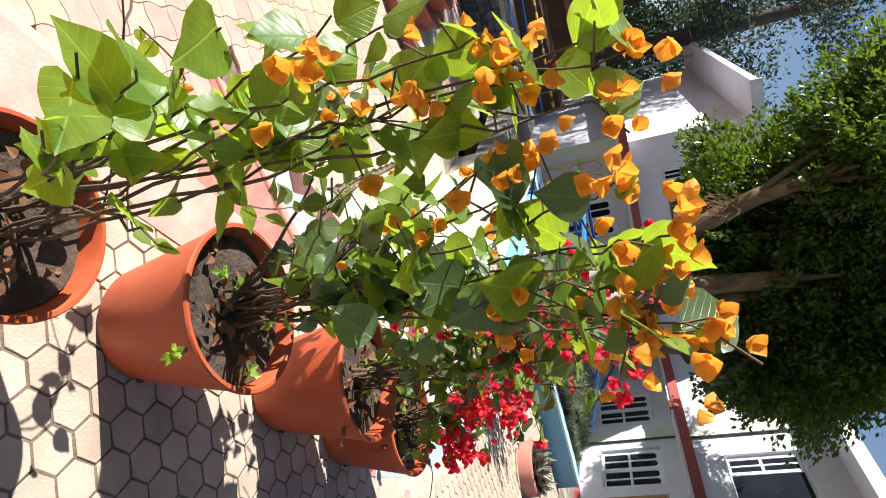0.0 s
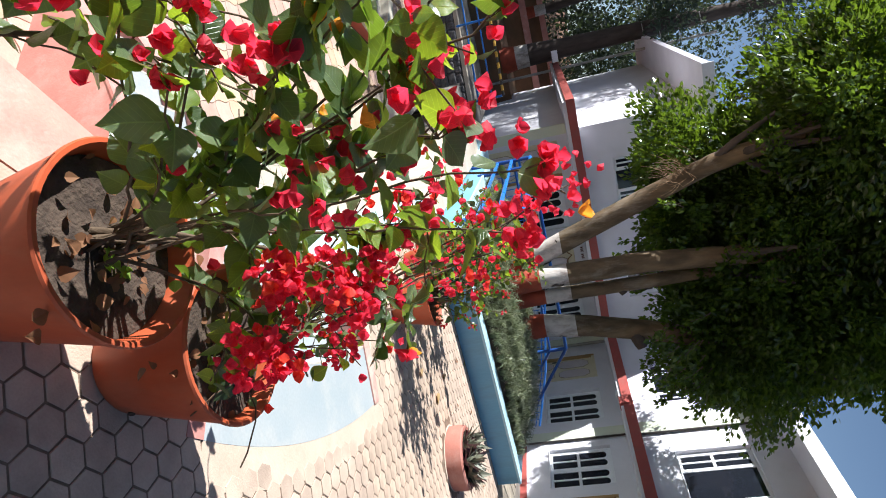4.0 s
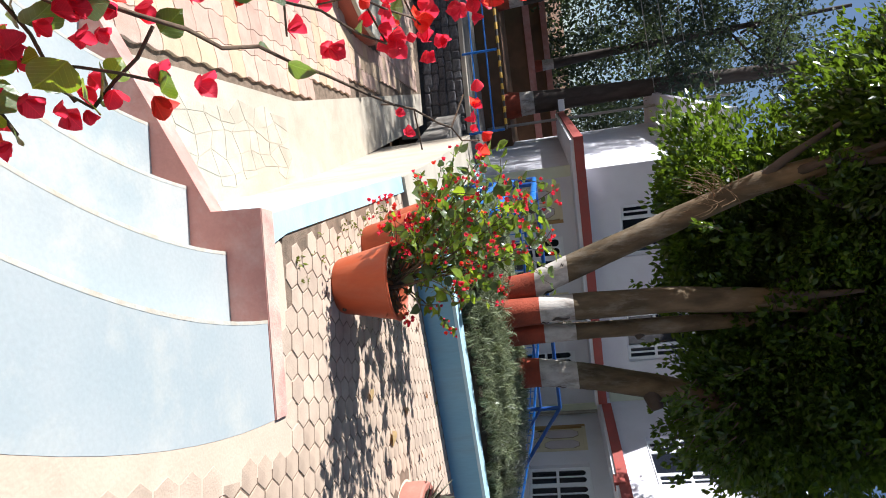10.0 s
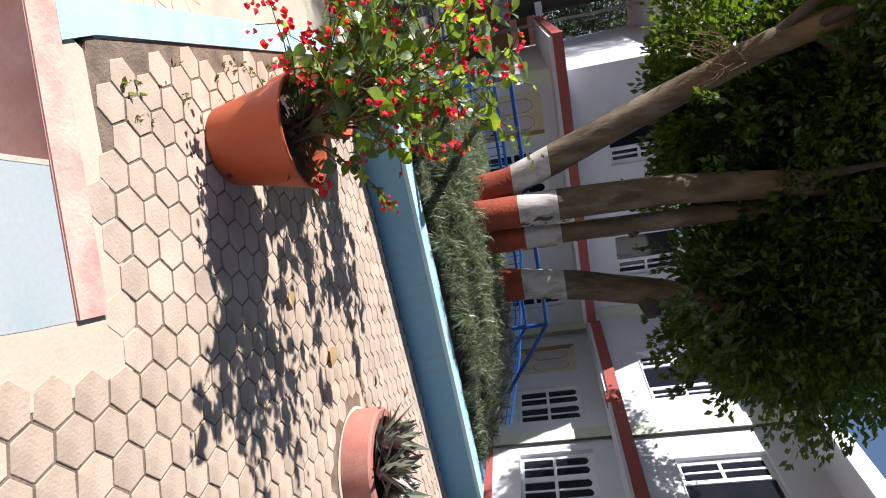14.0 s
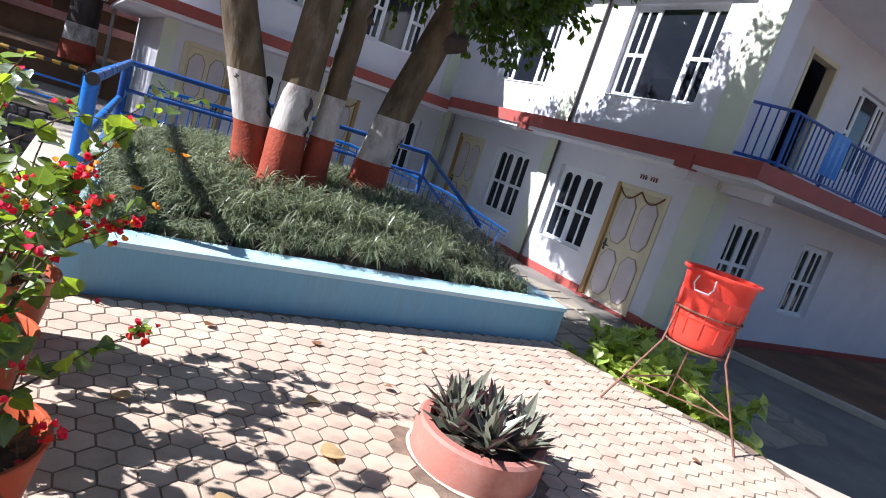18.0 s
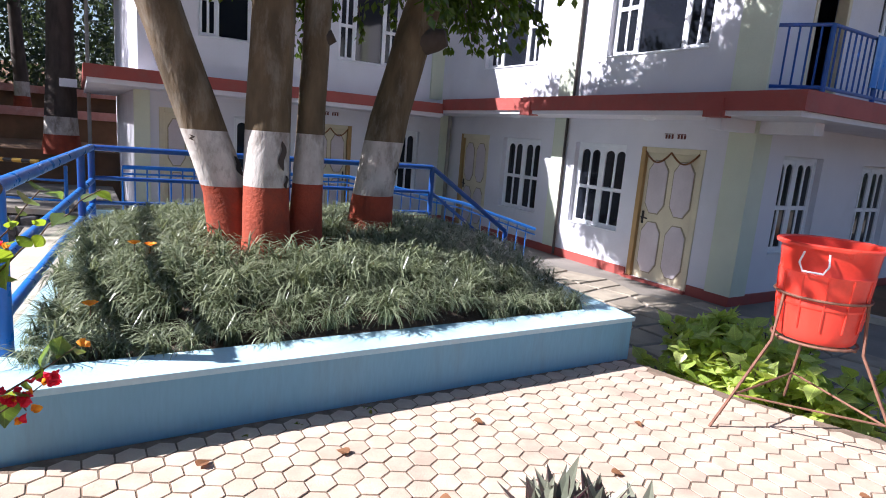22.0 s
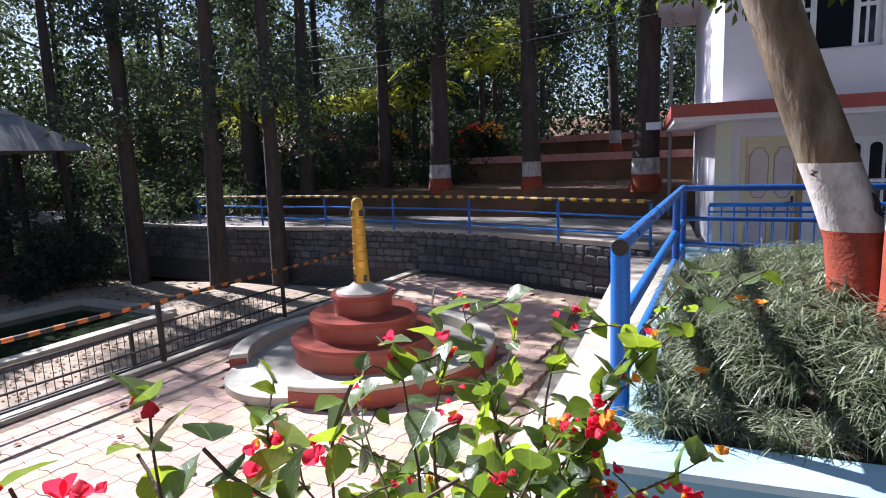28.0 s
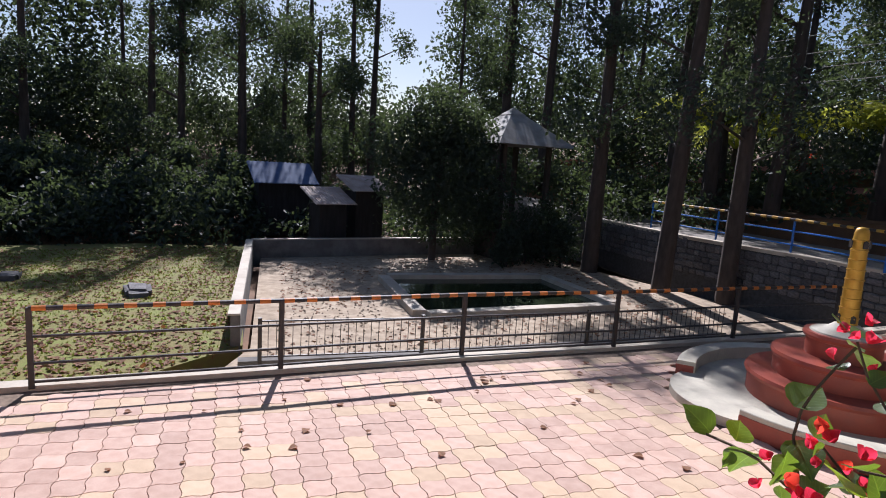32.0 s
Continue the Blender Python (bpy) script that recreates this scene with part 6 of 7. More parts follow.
bougainvillea(1.51, 1.99, 0.37, 0.21, "orange bougainvillea with broad leaves in a terracotta coloured pot", [(100, 40, 0.5, 0.4), (150, 30, 0.6, 0.5)], 3, BRACTO, 0.080, 0.6, 0.1, LEAFY, None,
              [(1.44, 1.94, 1.34, 3, 0.9), (1.38, 1.92, 1.24, 0, 1.1), (1.47, 1.94, 1.48, 0, 1.2), (1.50, 1.94, 1.52, 3, 1.0), (1.56, 1.93, 1.51, 3, 0.8), (1.42, 1.82, 1.12, 4, 0.6), (1.36, 1.89, 1.17, 0, 1.0), (1.33, 1.83, 1.03, 0, 1.0),
               (1.50, 1.93, 1.36, 3, 0.7), (1.52, 1.96, 1.24, 3, 0.9), (1.34, 1.73, 0.98, 0, 0.9), (1.39, 1.61, 0.92, 0, 0.7), (1.31, 1.69, 0.94, 0, 0.8), (1.58, 1.75, 0.88, 0, 0.5)], 0.027)
bougainvillea(2.02, 2.48, 0.39, 0.25, "orange bougainvillea with broad green leaves in a terracotta coloured pot",
              [(50, 40, 0.9, 0.6), (75, 25, 0.9, 0.4), (120, 50, 0.8, 0.5), (95, 35, 0.8, 0.4), (150, 35, 0.7, 0.4), (40, 22, 0.8, 0.35)], 4, BRACTO, 0.084, 0.8, 0.15, None, None,
              [(1.65, 1.84, 1.48, 4, 0.8), (1.71, 1.82, 1.54, 4, 0.7), (1.78, 1.81, 1.49, 3, 0.8), (1.83, 1.79, 1.48, 3, 0.8), (1.85, 1.80, 1.56, 3, 0.5), (1.86, 1.80, 1.49, 4, 0.5), (1.87, 1.81, 1.54, 4, 0.4),
               (1.60, 1.91, 1.31, 3, 0.9), (1.75, 2.01, 1.15, 2, 0.8), (1.74, 1.82, 1.43, 0, 1.0), (1.72, 1.82, 1.51, 0, 0.9), (1.57, 1.88, 1.08, 0, 0.9), (1.61, 1.98, 1.18, 0, 0.9), (1.66, 1.96, 1.32, 0, 0.8),
               (1.88, 1.99, 1.22, 0, 0.8), (1.92, 1.99, 0.98, 0, 0.9), (1.79, 2.04, 1.12, 0, 1.2), (1.70, 2.10, 1.0, 0, 1.2), (1.85, 2.15, 1.05, 0, 1.2)], 0.027)
bougainvillea(2.62, 2.93, 0.44, 0.25, "crimson bougainvillea in a terracotta coloured pot with dead leaves",
              [(70, 20, 0.8, 0.5), (110, 40, 0.7, 0.5), (10, 30, 0.5, 0.7), (60, 55, 0.6, 0.8), (45, 20, 0.8, 0.5)], 5, BRACT, 0.070, 1.5, 0.8, None, (BRACTO, 0.04),
              [(2.10, 2.62, 0.88, 6, 1.8), (2.20, 2.66, 0.98, 6, 2.1), (2.31, 2.60, 1.10, 7, 2.4), (2.36, 2.79, 1.27, 9, 1.8), (2.48, 2.74, 1.32, 7, 1.8), (2.53, 2.58, 1.08, 6, 1.5), (2.59, 2.79, 1.45, 6, 0.9),
               (2.13, 2.60, 1.36, 4, 2.2), (2.16, 2.68, 1.52, 6, 1.5), (2.23, 2.56, 1.22, 4, 3.0), (2.46, 2.65, 1.33, 4, 2.2), (2.22, 2.80, 1.62, 4, 1.2), (2.72, 2.78, 1.36, 6, 1.2), (2.30, 2.62, 0.9, 5, 1.5)], 0.030)
bougainvillea(3.10, 3.23, 0.39, 0.25, "crimson bougainvillea in full bloom in a terracotta coloured pot",
              [(92, 20, 0.9, 0.4), (130, 40, 0.7, 0.5), (160, 30, 0.7, 0.5), (85, 40, 0.7, 0.8), (340, 35, 0.3, 0.8), (120, 60, 0.6, 0.8), (60, 30, 0.6, 0.9)], 6, BRACT, 0.050, 0.8, 1.0, None, (BRACTR, 0.13),
              [(2.76, 2.82, 0.85, 16, 0.6), (2.87, 2.77, 0.76, 16, 0.4), (2.94, 2.84, 0.76, 14, 0.4), (2.88, 2.70, 0.74, 10, 0.4), (2.74, 2.84, 0.89, 14, 0.6), (2.85, 2.97, 0.93, 18, 0.6), (2.79, 3.04, 1.00, 16, 0.6), (2.72, 3.16, 1.07, 14, 0.8),
               (2.88, 3.04, 0.79, 14, 0.5), (2.88, 3.17, 0.81, 12, 0.5), (2.92, 3.25, 0.89, 12, 0.6), (2.75, 3.32, 1.12, 10, 1.0), (2.93, 3.52, 1.24, 8, 0.8), (2.93, 3.51, 1.36, 8, 0.8), (2.90, 3.59, 1.50, 8, 0.5), (3.02, 3.50, 1.32, 6, 0.7),
               (2.99, 3.20, 0.78, 10, 0.6), (3.20, 3.28, 0.72, 8, 0.6), (3.09, 3.47, 0.77, 12, 0.8), (3.13, 3.52, 0.84, 10, 0.8), (3.26, 3.52, 0.68, 8, 0.8), (3.28, 3.48, 0.60, 6, 0.8), (3.35, 3.46, 0.58, 5, 0.6),
               (3.27, 3.84, 1.10, 8, 0.6), (3.33, 3.80, 0.96, 6, 0.6), (3.09, 3.95, 1.33, 6, 0.4), (3.30, 4.05, 0.99, 7, 0.4), (3.55, 4.25, 1.03, 5, 0.3)], 0.025)
bougainvillea(4.40, 5.88, 0.33, 0.215, "red bougainvillea in an orange terracotta coloured pot on the paving",
              [(60, 15, 0.7, 0.3), (150, 30, 0.7, 0.4), (240, 25, 0.55, 0.4), (100, 20, 0.8, 0.3), (320, 30, 0.4, 0.6), (185, 28, 0.85, 0.3), (200, 20, 0.8, 0.3), (30, 35, 0.5, 0.6), (280, 20, 0.5, 0.5), (160, 24, 0.95, 0.2), (220, 30, 0.7, 0.4), (130, 15, 0.85, 0.2), (120, 35, 0.7, 0.5), (170, 45, 0.5, 0.5), (140, 55, 0.5, 0.5)], 7, BRACT, 0.056, 1.5, 0.9, None, (BRACTR, 0.25),
              [(3.94, 5.85, 0.36, 8, 0.7), (4.04, 5.80, 0.40, 8, 0.7), (4.10, 5.85, 0.46, 7, 0.9), (4.22, 5.80, 0.42, 6, 0.7), (3.98, 5.90, 0.58, 7, 1.1), (4.03, 5.85, 0.80, 5, 1.8), (4.02, 5.85, 1.05, 5, 1.8), (4.01, 5.90, 1.20, 4, 1.4),
               (4.31, 5.85, 1.02, 5, 1.6), (4.25, 5.85, 1.17, 4, 1.4), (3.80, 5.90, 0.66, 2, 1.4), (4.40, 5.85, 0.80, 4, 1.6), (4.60, 5.80, 0.36, 4, 0.4)], 0.020)
bougainvillea(4.36, 6.49, 0.31, 0.20, "red and orange bougainvillea in a faded clay coloured pot",
              [(200, 20, 0.8, 0.3), (140, 25, 0.8, 0.3), (90, 25, 0.7, 0.4), (250, 25, 0.6, 0.5), (170, 35, 0.75, 0.4), (120, 15, 0.85, 0.2), (225, 40, 0.6, 0.5)], 8, BRACT, 0.080, 0.9, 0.8, None, (BRACTO, 0.3), (), 0.022)
bougainvillea(4.41, 7.06, 0.31, 0.20, "orange and red bougainvillea in a clay coloured pot beside the bed",
              [(150, 20, 0.75, 0.3), (60, 20, 0.75, 0.3), (20, 40, 0.6, 0.5), (240, 25, 0.6, 0.4), (320, 30, 0.5, 0.5), (190, 30, 0.7, 0.4), (110, 20, 0.8, 0.3)], 9, BRACT, 0.085, 1.0, 0.3, None, (BRACTO, 0.25),
              [(4.60, 7.0, 0.75, 8, 0.8), (4.64, 6.95, 0.62, 10, 0.8), (4.75, 6.95, 0.57, 9, 0.6), (4.83, 7.0, 0.59, 7, 0.3), (4.55, 6.95, 0.46, 9, 0.5), (4.75, 7.0, 1.0, 2, 1.2), (4.84, 7.0, 1.17, 0, 1.2), (4.97, 7.0, 1.18, 0, 1.0), (4.63, 7.0, 0.80, 6, 1.0)], 0.024)

# ---- bush beside the bucket ----
rng = random.Random(31)
bu = thing("bush", "low leafy green bush at the terrace edge", "bush", (9.4, 7.2, PATHZ))
ms, wood = [], MB()
for k in range(120):
    bx_, by_ = rng.uniform(8.85, 9.8), rng.uniform(6.9, 7.95)
    if bx_ < 8.55 + (by_ - 6.5) * 0.45:
        bx_ += 0.5
    p = Vector((bx_, by_, -0.42))
    d = rdir(rng, 1.6)
    pts = [p.copy()]
    for i in range(6):
        d = (d + rdir(rng) * 0.25).normalized()
        p = p + d * 0.085
        pts.append(p.copy())
        for _ in range(4):
            ms.append(frame_of(p, d * 0.5 + rdir(rng, -0.2), (rng.gauss(0, 0.4), rng.gauss(0, 0.4), 1), rng.uniform(0.09, 0.16)))
    wood.tube(pts, 0.004, 4)
v, f = scatter(LEAF_V, LEAF_F, ms)
tagged(leaf_uv(part("leaf_mass", MB().add(v, f), BUSHLEAF, bu, "", 80), LEAF_V), kind="stuff")
tagged(part("stem_mass", wood, STEM, bu), kind="stuff")

# ---- far trees, hut, sheds ----
rng = random.Random(41)


def crown_mesh(rng, blobs, per, leaf):
    ms = []
    for cx, cy, cz, ax, az in blobs:
        for _ in range(per):
            d = rdir(rng)
            s = rng.uniform(0.35, 1.05)
            p = (cx + d.x * ax * s, cy + d.y * ax * s, cz + d.z * az * s)
            ms.append(frame_of(p, rdir(rng, -0.3), rdir(rng), leaf * rng.uniform(0.6, 1.3)))
    v, f = scatter(CARD_V, CARD_F, ms)
    return MB().add(v, f)


def tall_tree(x, y, r, h, paint, seed, label, crown_from=0.35, spread=1.9, per=520, leaf=0.16):
    rng = random.Random(seed)
    z = gz(x, y)
    t = thing("tall_tree", label, "tree", (x, y, z), "avenue trees")
    lean = (rng.gauss(0, 0.02), rng.gauss(0, 0.02))
    pts = [(x + lean[0] * h * k / 6, y + lean[1] * h * k / 6, z - 0.1 + h * k / 6) for k in range(7)]
    if paint:
        part("red_band", MB().tube([(x, y, z - 0.1), (x, y, z + 0.40)], [r * 1.35, r * 1.12], 12), PRED, t, "", 60)
        part("white_band", MB().tube([(x, y, z + 0.40), (x, y, z + 0.85)], [r * 1.12, r * 1.06], 12), PWHITE, t, "", 60)
        pts[0] = (x, y, z + 0.85)
    part("trunk", MB().tube(pts, [r * (1.05 - 0.12 * k) for k in range(7)], 12), DARKBARK, t, "", 60)
    blobs = []
    for k in range(9):
        f = crown_from + (1 - crown_from) * rng.random()
        a = rng.uniform(0, 6.28)
        q = rng.uniform(0.5, spread)
        blobs.append((x + q * math.cos(a), y + q * math.sin(a), z + h * f, rng.uniform(0.7, 1.4), rng.uniform(0.6, 1.3)))
        b = z + h * f
        part("limb", MB().tube([(x, y, b - 0.8), (x + q * math.cos(a), y + q * math.sin(a), b)], [0.05, 0.02], 5), DARKBARK, t)
    part("crown", crown_mesh(rng, blobs, per, leaf), FARLEAF, t)


def gz(x, y):
    """Ground level under the far trees."""
    if y > 22.3 - 0.2 * min(x, 3) or x < -14:
        s = y + 0.17 * x
        if x < -14 and y < 20:
            return -2.0 + max(0, -x - 17) * 0.10
        return 0.35 if s < 27.2 else 1.3 if s < 31.3 else 2.05 + min(6, 0.1 * max(0, s - 36))
    return ROADZ if y > 19.8 else -1.95


AV = [(-2.1, 24.6, 0.33, 12, 1), (1.15, 24.0, 0.27, 12, 1), (4.53, 23.4, 0.36, 13, 1), (-4.9, 26.2, 0.25, 12, 0), (-7.3, 24.5, 0.26, 13, 0), (-9.8, 24.6, 0.24, 13, 0), (-10.5, 26.0, 0.30, 12, 0), (-13.4, 26.8, 0.30, 13, 0),
      (-6.95, 19.0, 0.26, 13, 0), (-5.3, 19.6, 0.24, 13, 0), (-9.96, 19.06, 0.27, 12, 0), (-3.2, 27.5, 0.22, 12, 1), (3.4, 28.5, 0.2, 12, 1), (0.1, 29.0, 0.22, 12, 1)]
for i, (x, y, r, h, pt) in enumerate(AV):
    tall_tree(x, y, r, h, pt, 100 + i, "tall straight tree with a red and white painted foot" if pt else "tall straight dark barked tree beside the driveway", 0.30)
for i in range(26):
    a = radians(100 + 80 * (i / 25) + rng.uniform(-2, 2))
    d = rng.uniform(29, 44)
    if 150 < math.degrees(a) < 157.5:
        continue
    x, y = 4.5 + d * math.cos(a), 5.5 + d * math.sin(a)
    tall_tree(x, y, rng.uniform(0.14, 0.24), rng.uniform(11, 16), 0, 200 + i, "slender forest tree with a leafy crown", 0.12, 2.2, 420, 0.19)
# the wood's far edge
wd = []
for i in range(300):
    a = radians(70 + 130 * i / 299)
    d = rng.uniform(44, 60) if 140 < math.degrees(a) < 180 else rng.uniform(36, 56)
    for k in range(4):
        wd.append((4.5 + d * math.cos(a) + rng.gauss(0, 1), 5.5 + d * math.sin(a) + rng.gauss(0, 1), gz(4.5 + d * math.cos(a), 5.5 + d * math.sin(a)) + rng.choice((rng.uniform(0, 4), rng.uniform(2, 9), rng.uniform(5, 15))), rng.uniform(1.6, 2.9), rng.uniform(1.6, 2.6)))
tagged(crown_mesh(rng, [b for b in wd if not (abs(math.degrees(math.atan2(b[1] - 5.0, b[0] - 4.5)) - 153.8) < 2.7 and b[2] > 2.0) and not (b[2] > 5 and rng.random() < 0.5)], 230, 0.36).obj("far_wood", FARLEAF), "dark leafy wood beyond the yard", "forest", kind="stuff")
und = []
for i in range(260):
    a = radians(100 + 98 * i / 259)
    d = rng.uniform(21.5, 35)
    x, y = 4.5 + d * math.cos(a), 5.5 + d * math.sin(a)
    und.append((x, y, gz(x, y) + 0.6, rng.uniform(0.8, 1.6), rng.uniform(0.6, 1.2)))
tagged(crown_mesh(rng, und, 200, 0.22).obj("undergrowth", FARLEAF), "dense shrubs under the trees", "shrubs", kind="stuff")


def palm(x, y, h, seed):
    rng = random.Random(seed)
    z = gz(x, y)
    p = thing("palm", "young palm with arching yellow green fronds", "palm", (x, y, z), "palms in the wood")
    part("trunk", MB().tube([(x, y, z - 0.1), (x, y, z + h * 0.42)], [0.15, 0.10], 10), DARKBARK, p, "", 60)
    for k in range(20):
        ms = []
        a = k * 2.4 + rng.uniform(-0.3, 0.3)
        out = rng.uniform(0.12, 0.75)
        d = Vector((math.cos(a) * out, math.sin(a) * out, 1.0)).normalized()
        q = Vector((x, y, z + h * 0.41))
        L = h * rng.uniform(0.40, 0.58)
        pts = [q.copy()]
        for i in range(22):
            d = (d + Vector((math.cos(a) * 0.05, math.sin(a) * 0.05, -0.02 - 0.006 * i))).normalized()
            q = q + d * L / 22
            pts.append(q.copy())
            side = d.cross(Vector((math.cos(a), math.sin(a), 0.3))).normalized()
            if i > 3:
                for s_ in (-1, 1):
                    ms.append(frame_of(q, side * s_ + d * 0.8 + Vector((0, 0, -0.3)) + rdir(rng) * 0.12, rdir(rng, 0.5), L * 0.26 * (1.05 - abs(i - 11) / 16)))
        v, f = scatter([(0, 0, 0), (-0.045, 0.5, 0.02), (0.045, 0.5, 0.02), (0, 1, -0.14)], CARD_F, ms)
        part("frond", MB().tube(pts, [0.025 - 0.001 * i for i in range(len(pts))], 4).add(v, f), PALMLEAF, p)


for i, (x, y, h) in enumerate(((-1.55, 28.2, 7.2), (-4.6, 28.7, 5.2), (-5.9, 28.3, 4.4), (-8.3, 27.8, 6.2), (-10.6, 25.4, 6.6), (-2.0, 32.0, 6.5), (-12.0, 29.0, 5.6))):
    palm(x, y, h, 300 + i)

# hut with a pyramid roof
hx, hy = -13.6, 18.1
hu = thing("hut", "open garden hut with a pale four sided roof", "hut", (hx, hy, -1.95))
rz = 2.12
RH = 1.72
rv = [(hx + sx * RH, hy + sy * RH, rz) for sx, sy in ((-1, -1), (1, -1), (1, 1), (-1, 1))] + [(hx + sx * 0.28, hy + sy * 0.28, rz + 1.12) for sx, sy in ((-1, -1), (1, -1), (1, 1), (-1, 1))]
part("roof", MB().add(rv, [(0, 1, 5, 4), (1, 2, 6, 5), (2, 3, 7, 6), (3, 0, 4, 7), (4, 5, 6, 7), (3, 2, 1, 0)]), THATCH, hu)
part("finial", MB().add([(hx + sx * 0.34, hy + sy * 0.34, rz + 1.10) for sx, sy in ((-1, -1), (1, -1), (1, 1), (-1, 1))] + [(hx, hy, rz + 1.38)], [(0, 1, 4), (1, 2, 4), (2, 3, 4), (3, 0, 4), (3, 2, 1, 0)]), THATCH, hu)
for sx in (-1.0, 1.0):
    for sy in (-1.0, 1.0):
        part("post", MB().box(hx + sx - 0.08, hx + sx + 0.08, hy + sy - 0.08, hy + sy + 0.08, -2.0, rz), DARKBARK, hu)
# Dark panels added to fill the darkness under the hut roof.
for (x0, y0, x1, y1) in ((-1.0, -1.0, 1.0, -1.0), (1.0, -1.0, 1.0, 1.0), (-1.0, 1.0, 1.0, 1.0)):
    part("half_wall", MB().box(hx + min(x0, x1) - 0.06, hx + max(x0, x1) + 0.06, hy + min(y0, y1) - 0.06, hy + max(y0, y1) + 0.06, -2.0, -1.0), DARKBARK, hu)


def shed(x, y, w, d, h, az, mtl, label, rise=0.35):
    s = thing("shed", label, "shed", (x, y, -1.98))
    m = Matrix.Translation((x, y, -1.98)) @ Matrix.Rotation(az, 4, "Z")

    def tf(b):
        b.v = [tuple(m @ Vector(q)) for q in b.v]
        return b
    part("body", tf(MB().box(-w / 2, w / 2, -d / 2, d / 2, 0, h - 0.02)), SHEDSHADE, s, "walls coloured near black for the shade under the roof")
    n = 14
    vv = []
    for i in range(2 * n + 1):
        u = -w / 2 - 0.25 + (w + 0.5) * i / (2 * n)
        zz = 0.02 if i % 2 else 0.0
        vv += [(u, -d / 2 - 0.3, h + 0.02 + zz), (u, d / 2 + 0.3, h + rise + zz), (u, -d / 2 - 0.3, h - 0.01 + zz), (u, d / 2 + 0.3, h + rise - 0.03 + zz)]
    ff = []
    for i in range(2 * n):
        a, b = 4 * i, 4 * i + 4
        ff += [(a, b, b + 1, a + 1), (a + 2, a + 3, b + 3, b + 2), (a, a + 2, b + 2, b), (a + 1, b + 1, b + 3, a + 3)]
    part("roof", tf(MB().add(vv, ff)), mtl, s, "corrugated sheet roof", 30)


shed(-15.3, 11.75, 1.0, 0.9, 1.70, radians(95), TIN, "small dark shed with a rusty tin roof", 0.5)
shed(-15.6, 13.2, 1.1, 0.9, 2.15, radians(95), TIN, "dark shed with a slanting tin roof", 0.5)
shed(-19.6, 11.3, 2.1, 0.7, 2.1, radians(92), BLUETIN, "shed with a faded blue sheet roof", 0.8)
yt = thing("yard_tree", "dense dark bushy tree behind the pool", "tree", (-13.0, 14.7, -1.95))
part("trunk", MB().tube([(-13.0, 14.7, -2.0), (-13.0, 14.7, 0.3), (-12.8, 14.8, 1.5)], [0.14, 0.11, 0.08], 10), DARKBARK, yt, "", 60)
part("crown", crown_mesh(random.Random(51), [(-13.3, 14.0, 0.6, 1.4, 1.3), (-13.6, 13.7, 1.9, 1.4, 1.2), (-12.9, 15.2, 1.4, 1.5, 1.4), (-13.0, 14.6, 2.9, 1.5, 1.1), (-13.2, 15.2, -0.4, 1.6, 1.1), (-12.8, 16.3, 0.2, 1.5, 1.4), (-13.2, 15.8, 2.3, 1.3, 1.1)], 3200, 0.15), FARLEAF, yt)

# big dark trees round the hut and behind the sheds
for i, (x, y, r, h) in enumerate(((-17.5, 20.5, 0.24, 13), (-23.5, 14.0, 0.22, 8.5), (-26.0, 11.0, 0.22, 13), (-16.5, 22.0, 0.24, 13), (-27.0, 7.0, 0.22, 12), (-28.0, 2.0, 0.22, 13))):
    tall_tree(x, y, r, h, 0, 400 + i, "dark leafy tree beyond the pool yard", 0.16, 2.1, 800, 0.16)
# unseen trees added on the other sides to cut sky fill and feed window reflections
cw = []
for i in range(170):
    a = radians(-125 + 190 * i / 169)
    d = rng.uniform(27, 38)
    for z in (0.5, 3.0):
        cw.append((6 + d * math.cos(a), 6 + d * math.sin(a), z + rng.uniform(-0.8, 0.8), 2.2, 2.2))
tagged(crown_mesh(rng, cw, 46, 1.1).obj("outer_wood", FARLEAF), "unseen dark trees added to limit the sky fill", "forest", kind="stuff")
# flowering shrubs on the bank and a pole with a small plate
for i, (x, y, r) in enumerate(((-2.0, 27.7, 0.55), (-1.2, 27.5, 0.45), (-9.6, 30.2, 0.5), (-5.7, 29.0, 0.4))):
    sb = thing("flowering_shrub", "low shrub with orange red flowers on the earth bank", "shrub", (x, y, 1.3), "shrubs on the bank")
    part("foliage", crown_mesh(rng, [(x, y, 1.75, r, 0.7), (x + 0.4, y, 1.6, r * 0.7, 0.5), (x, y, 2.2, r * 0.8, 0.4)], 260, 0.16), FARLEAF, sb)
    fl = [frame_of((x + 0.2 + d.x * r, y + d.y * r, 2.15 + d.z * 0.5), rdir(rng), rdir(rng), 0.11) for d in (rdir(rng, 0.6) for _ in range(70))]
    v, f = scatter(BRACT_V, BRACT_F, fl)
    tagged(part("blossom", MB().add(v, f), BRACTO if i % 2 else BRACTR, sb), kind="stuff")
PLX, PLY = 5.15, 22.9
po = thing("signpost", "thin grey pole with a small white plate", "signpost", (PLX, PLY, ROADZ))
part("pole", MB().tube([(PLX, PLY, ROADZ), (PLX, PLY, 7.2)], 0.045, 8), CONC, po, "", 40)
part("plate", MB().box(PLX - 0.62, PLX - 0.24, PLY - 0.03, PLY - 0.005, 1.95, 2.15, 0.005), UPVC, po)
part("plate_arm", MB().tube([(PLX - 0.62, PLY, 1.94), (PLX, PLY, 1.94)], 0.012, 6), IRON, po, "", 40)
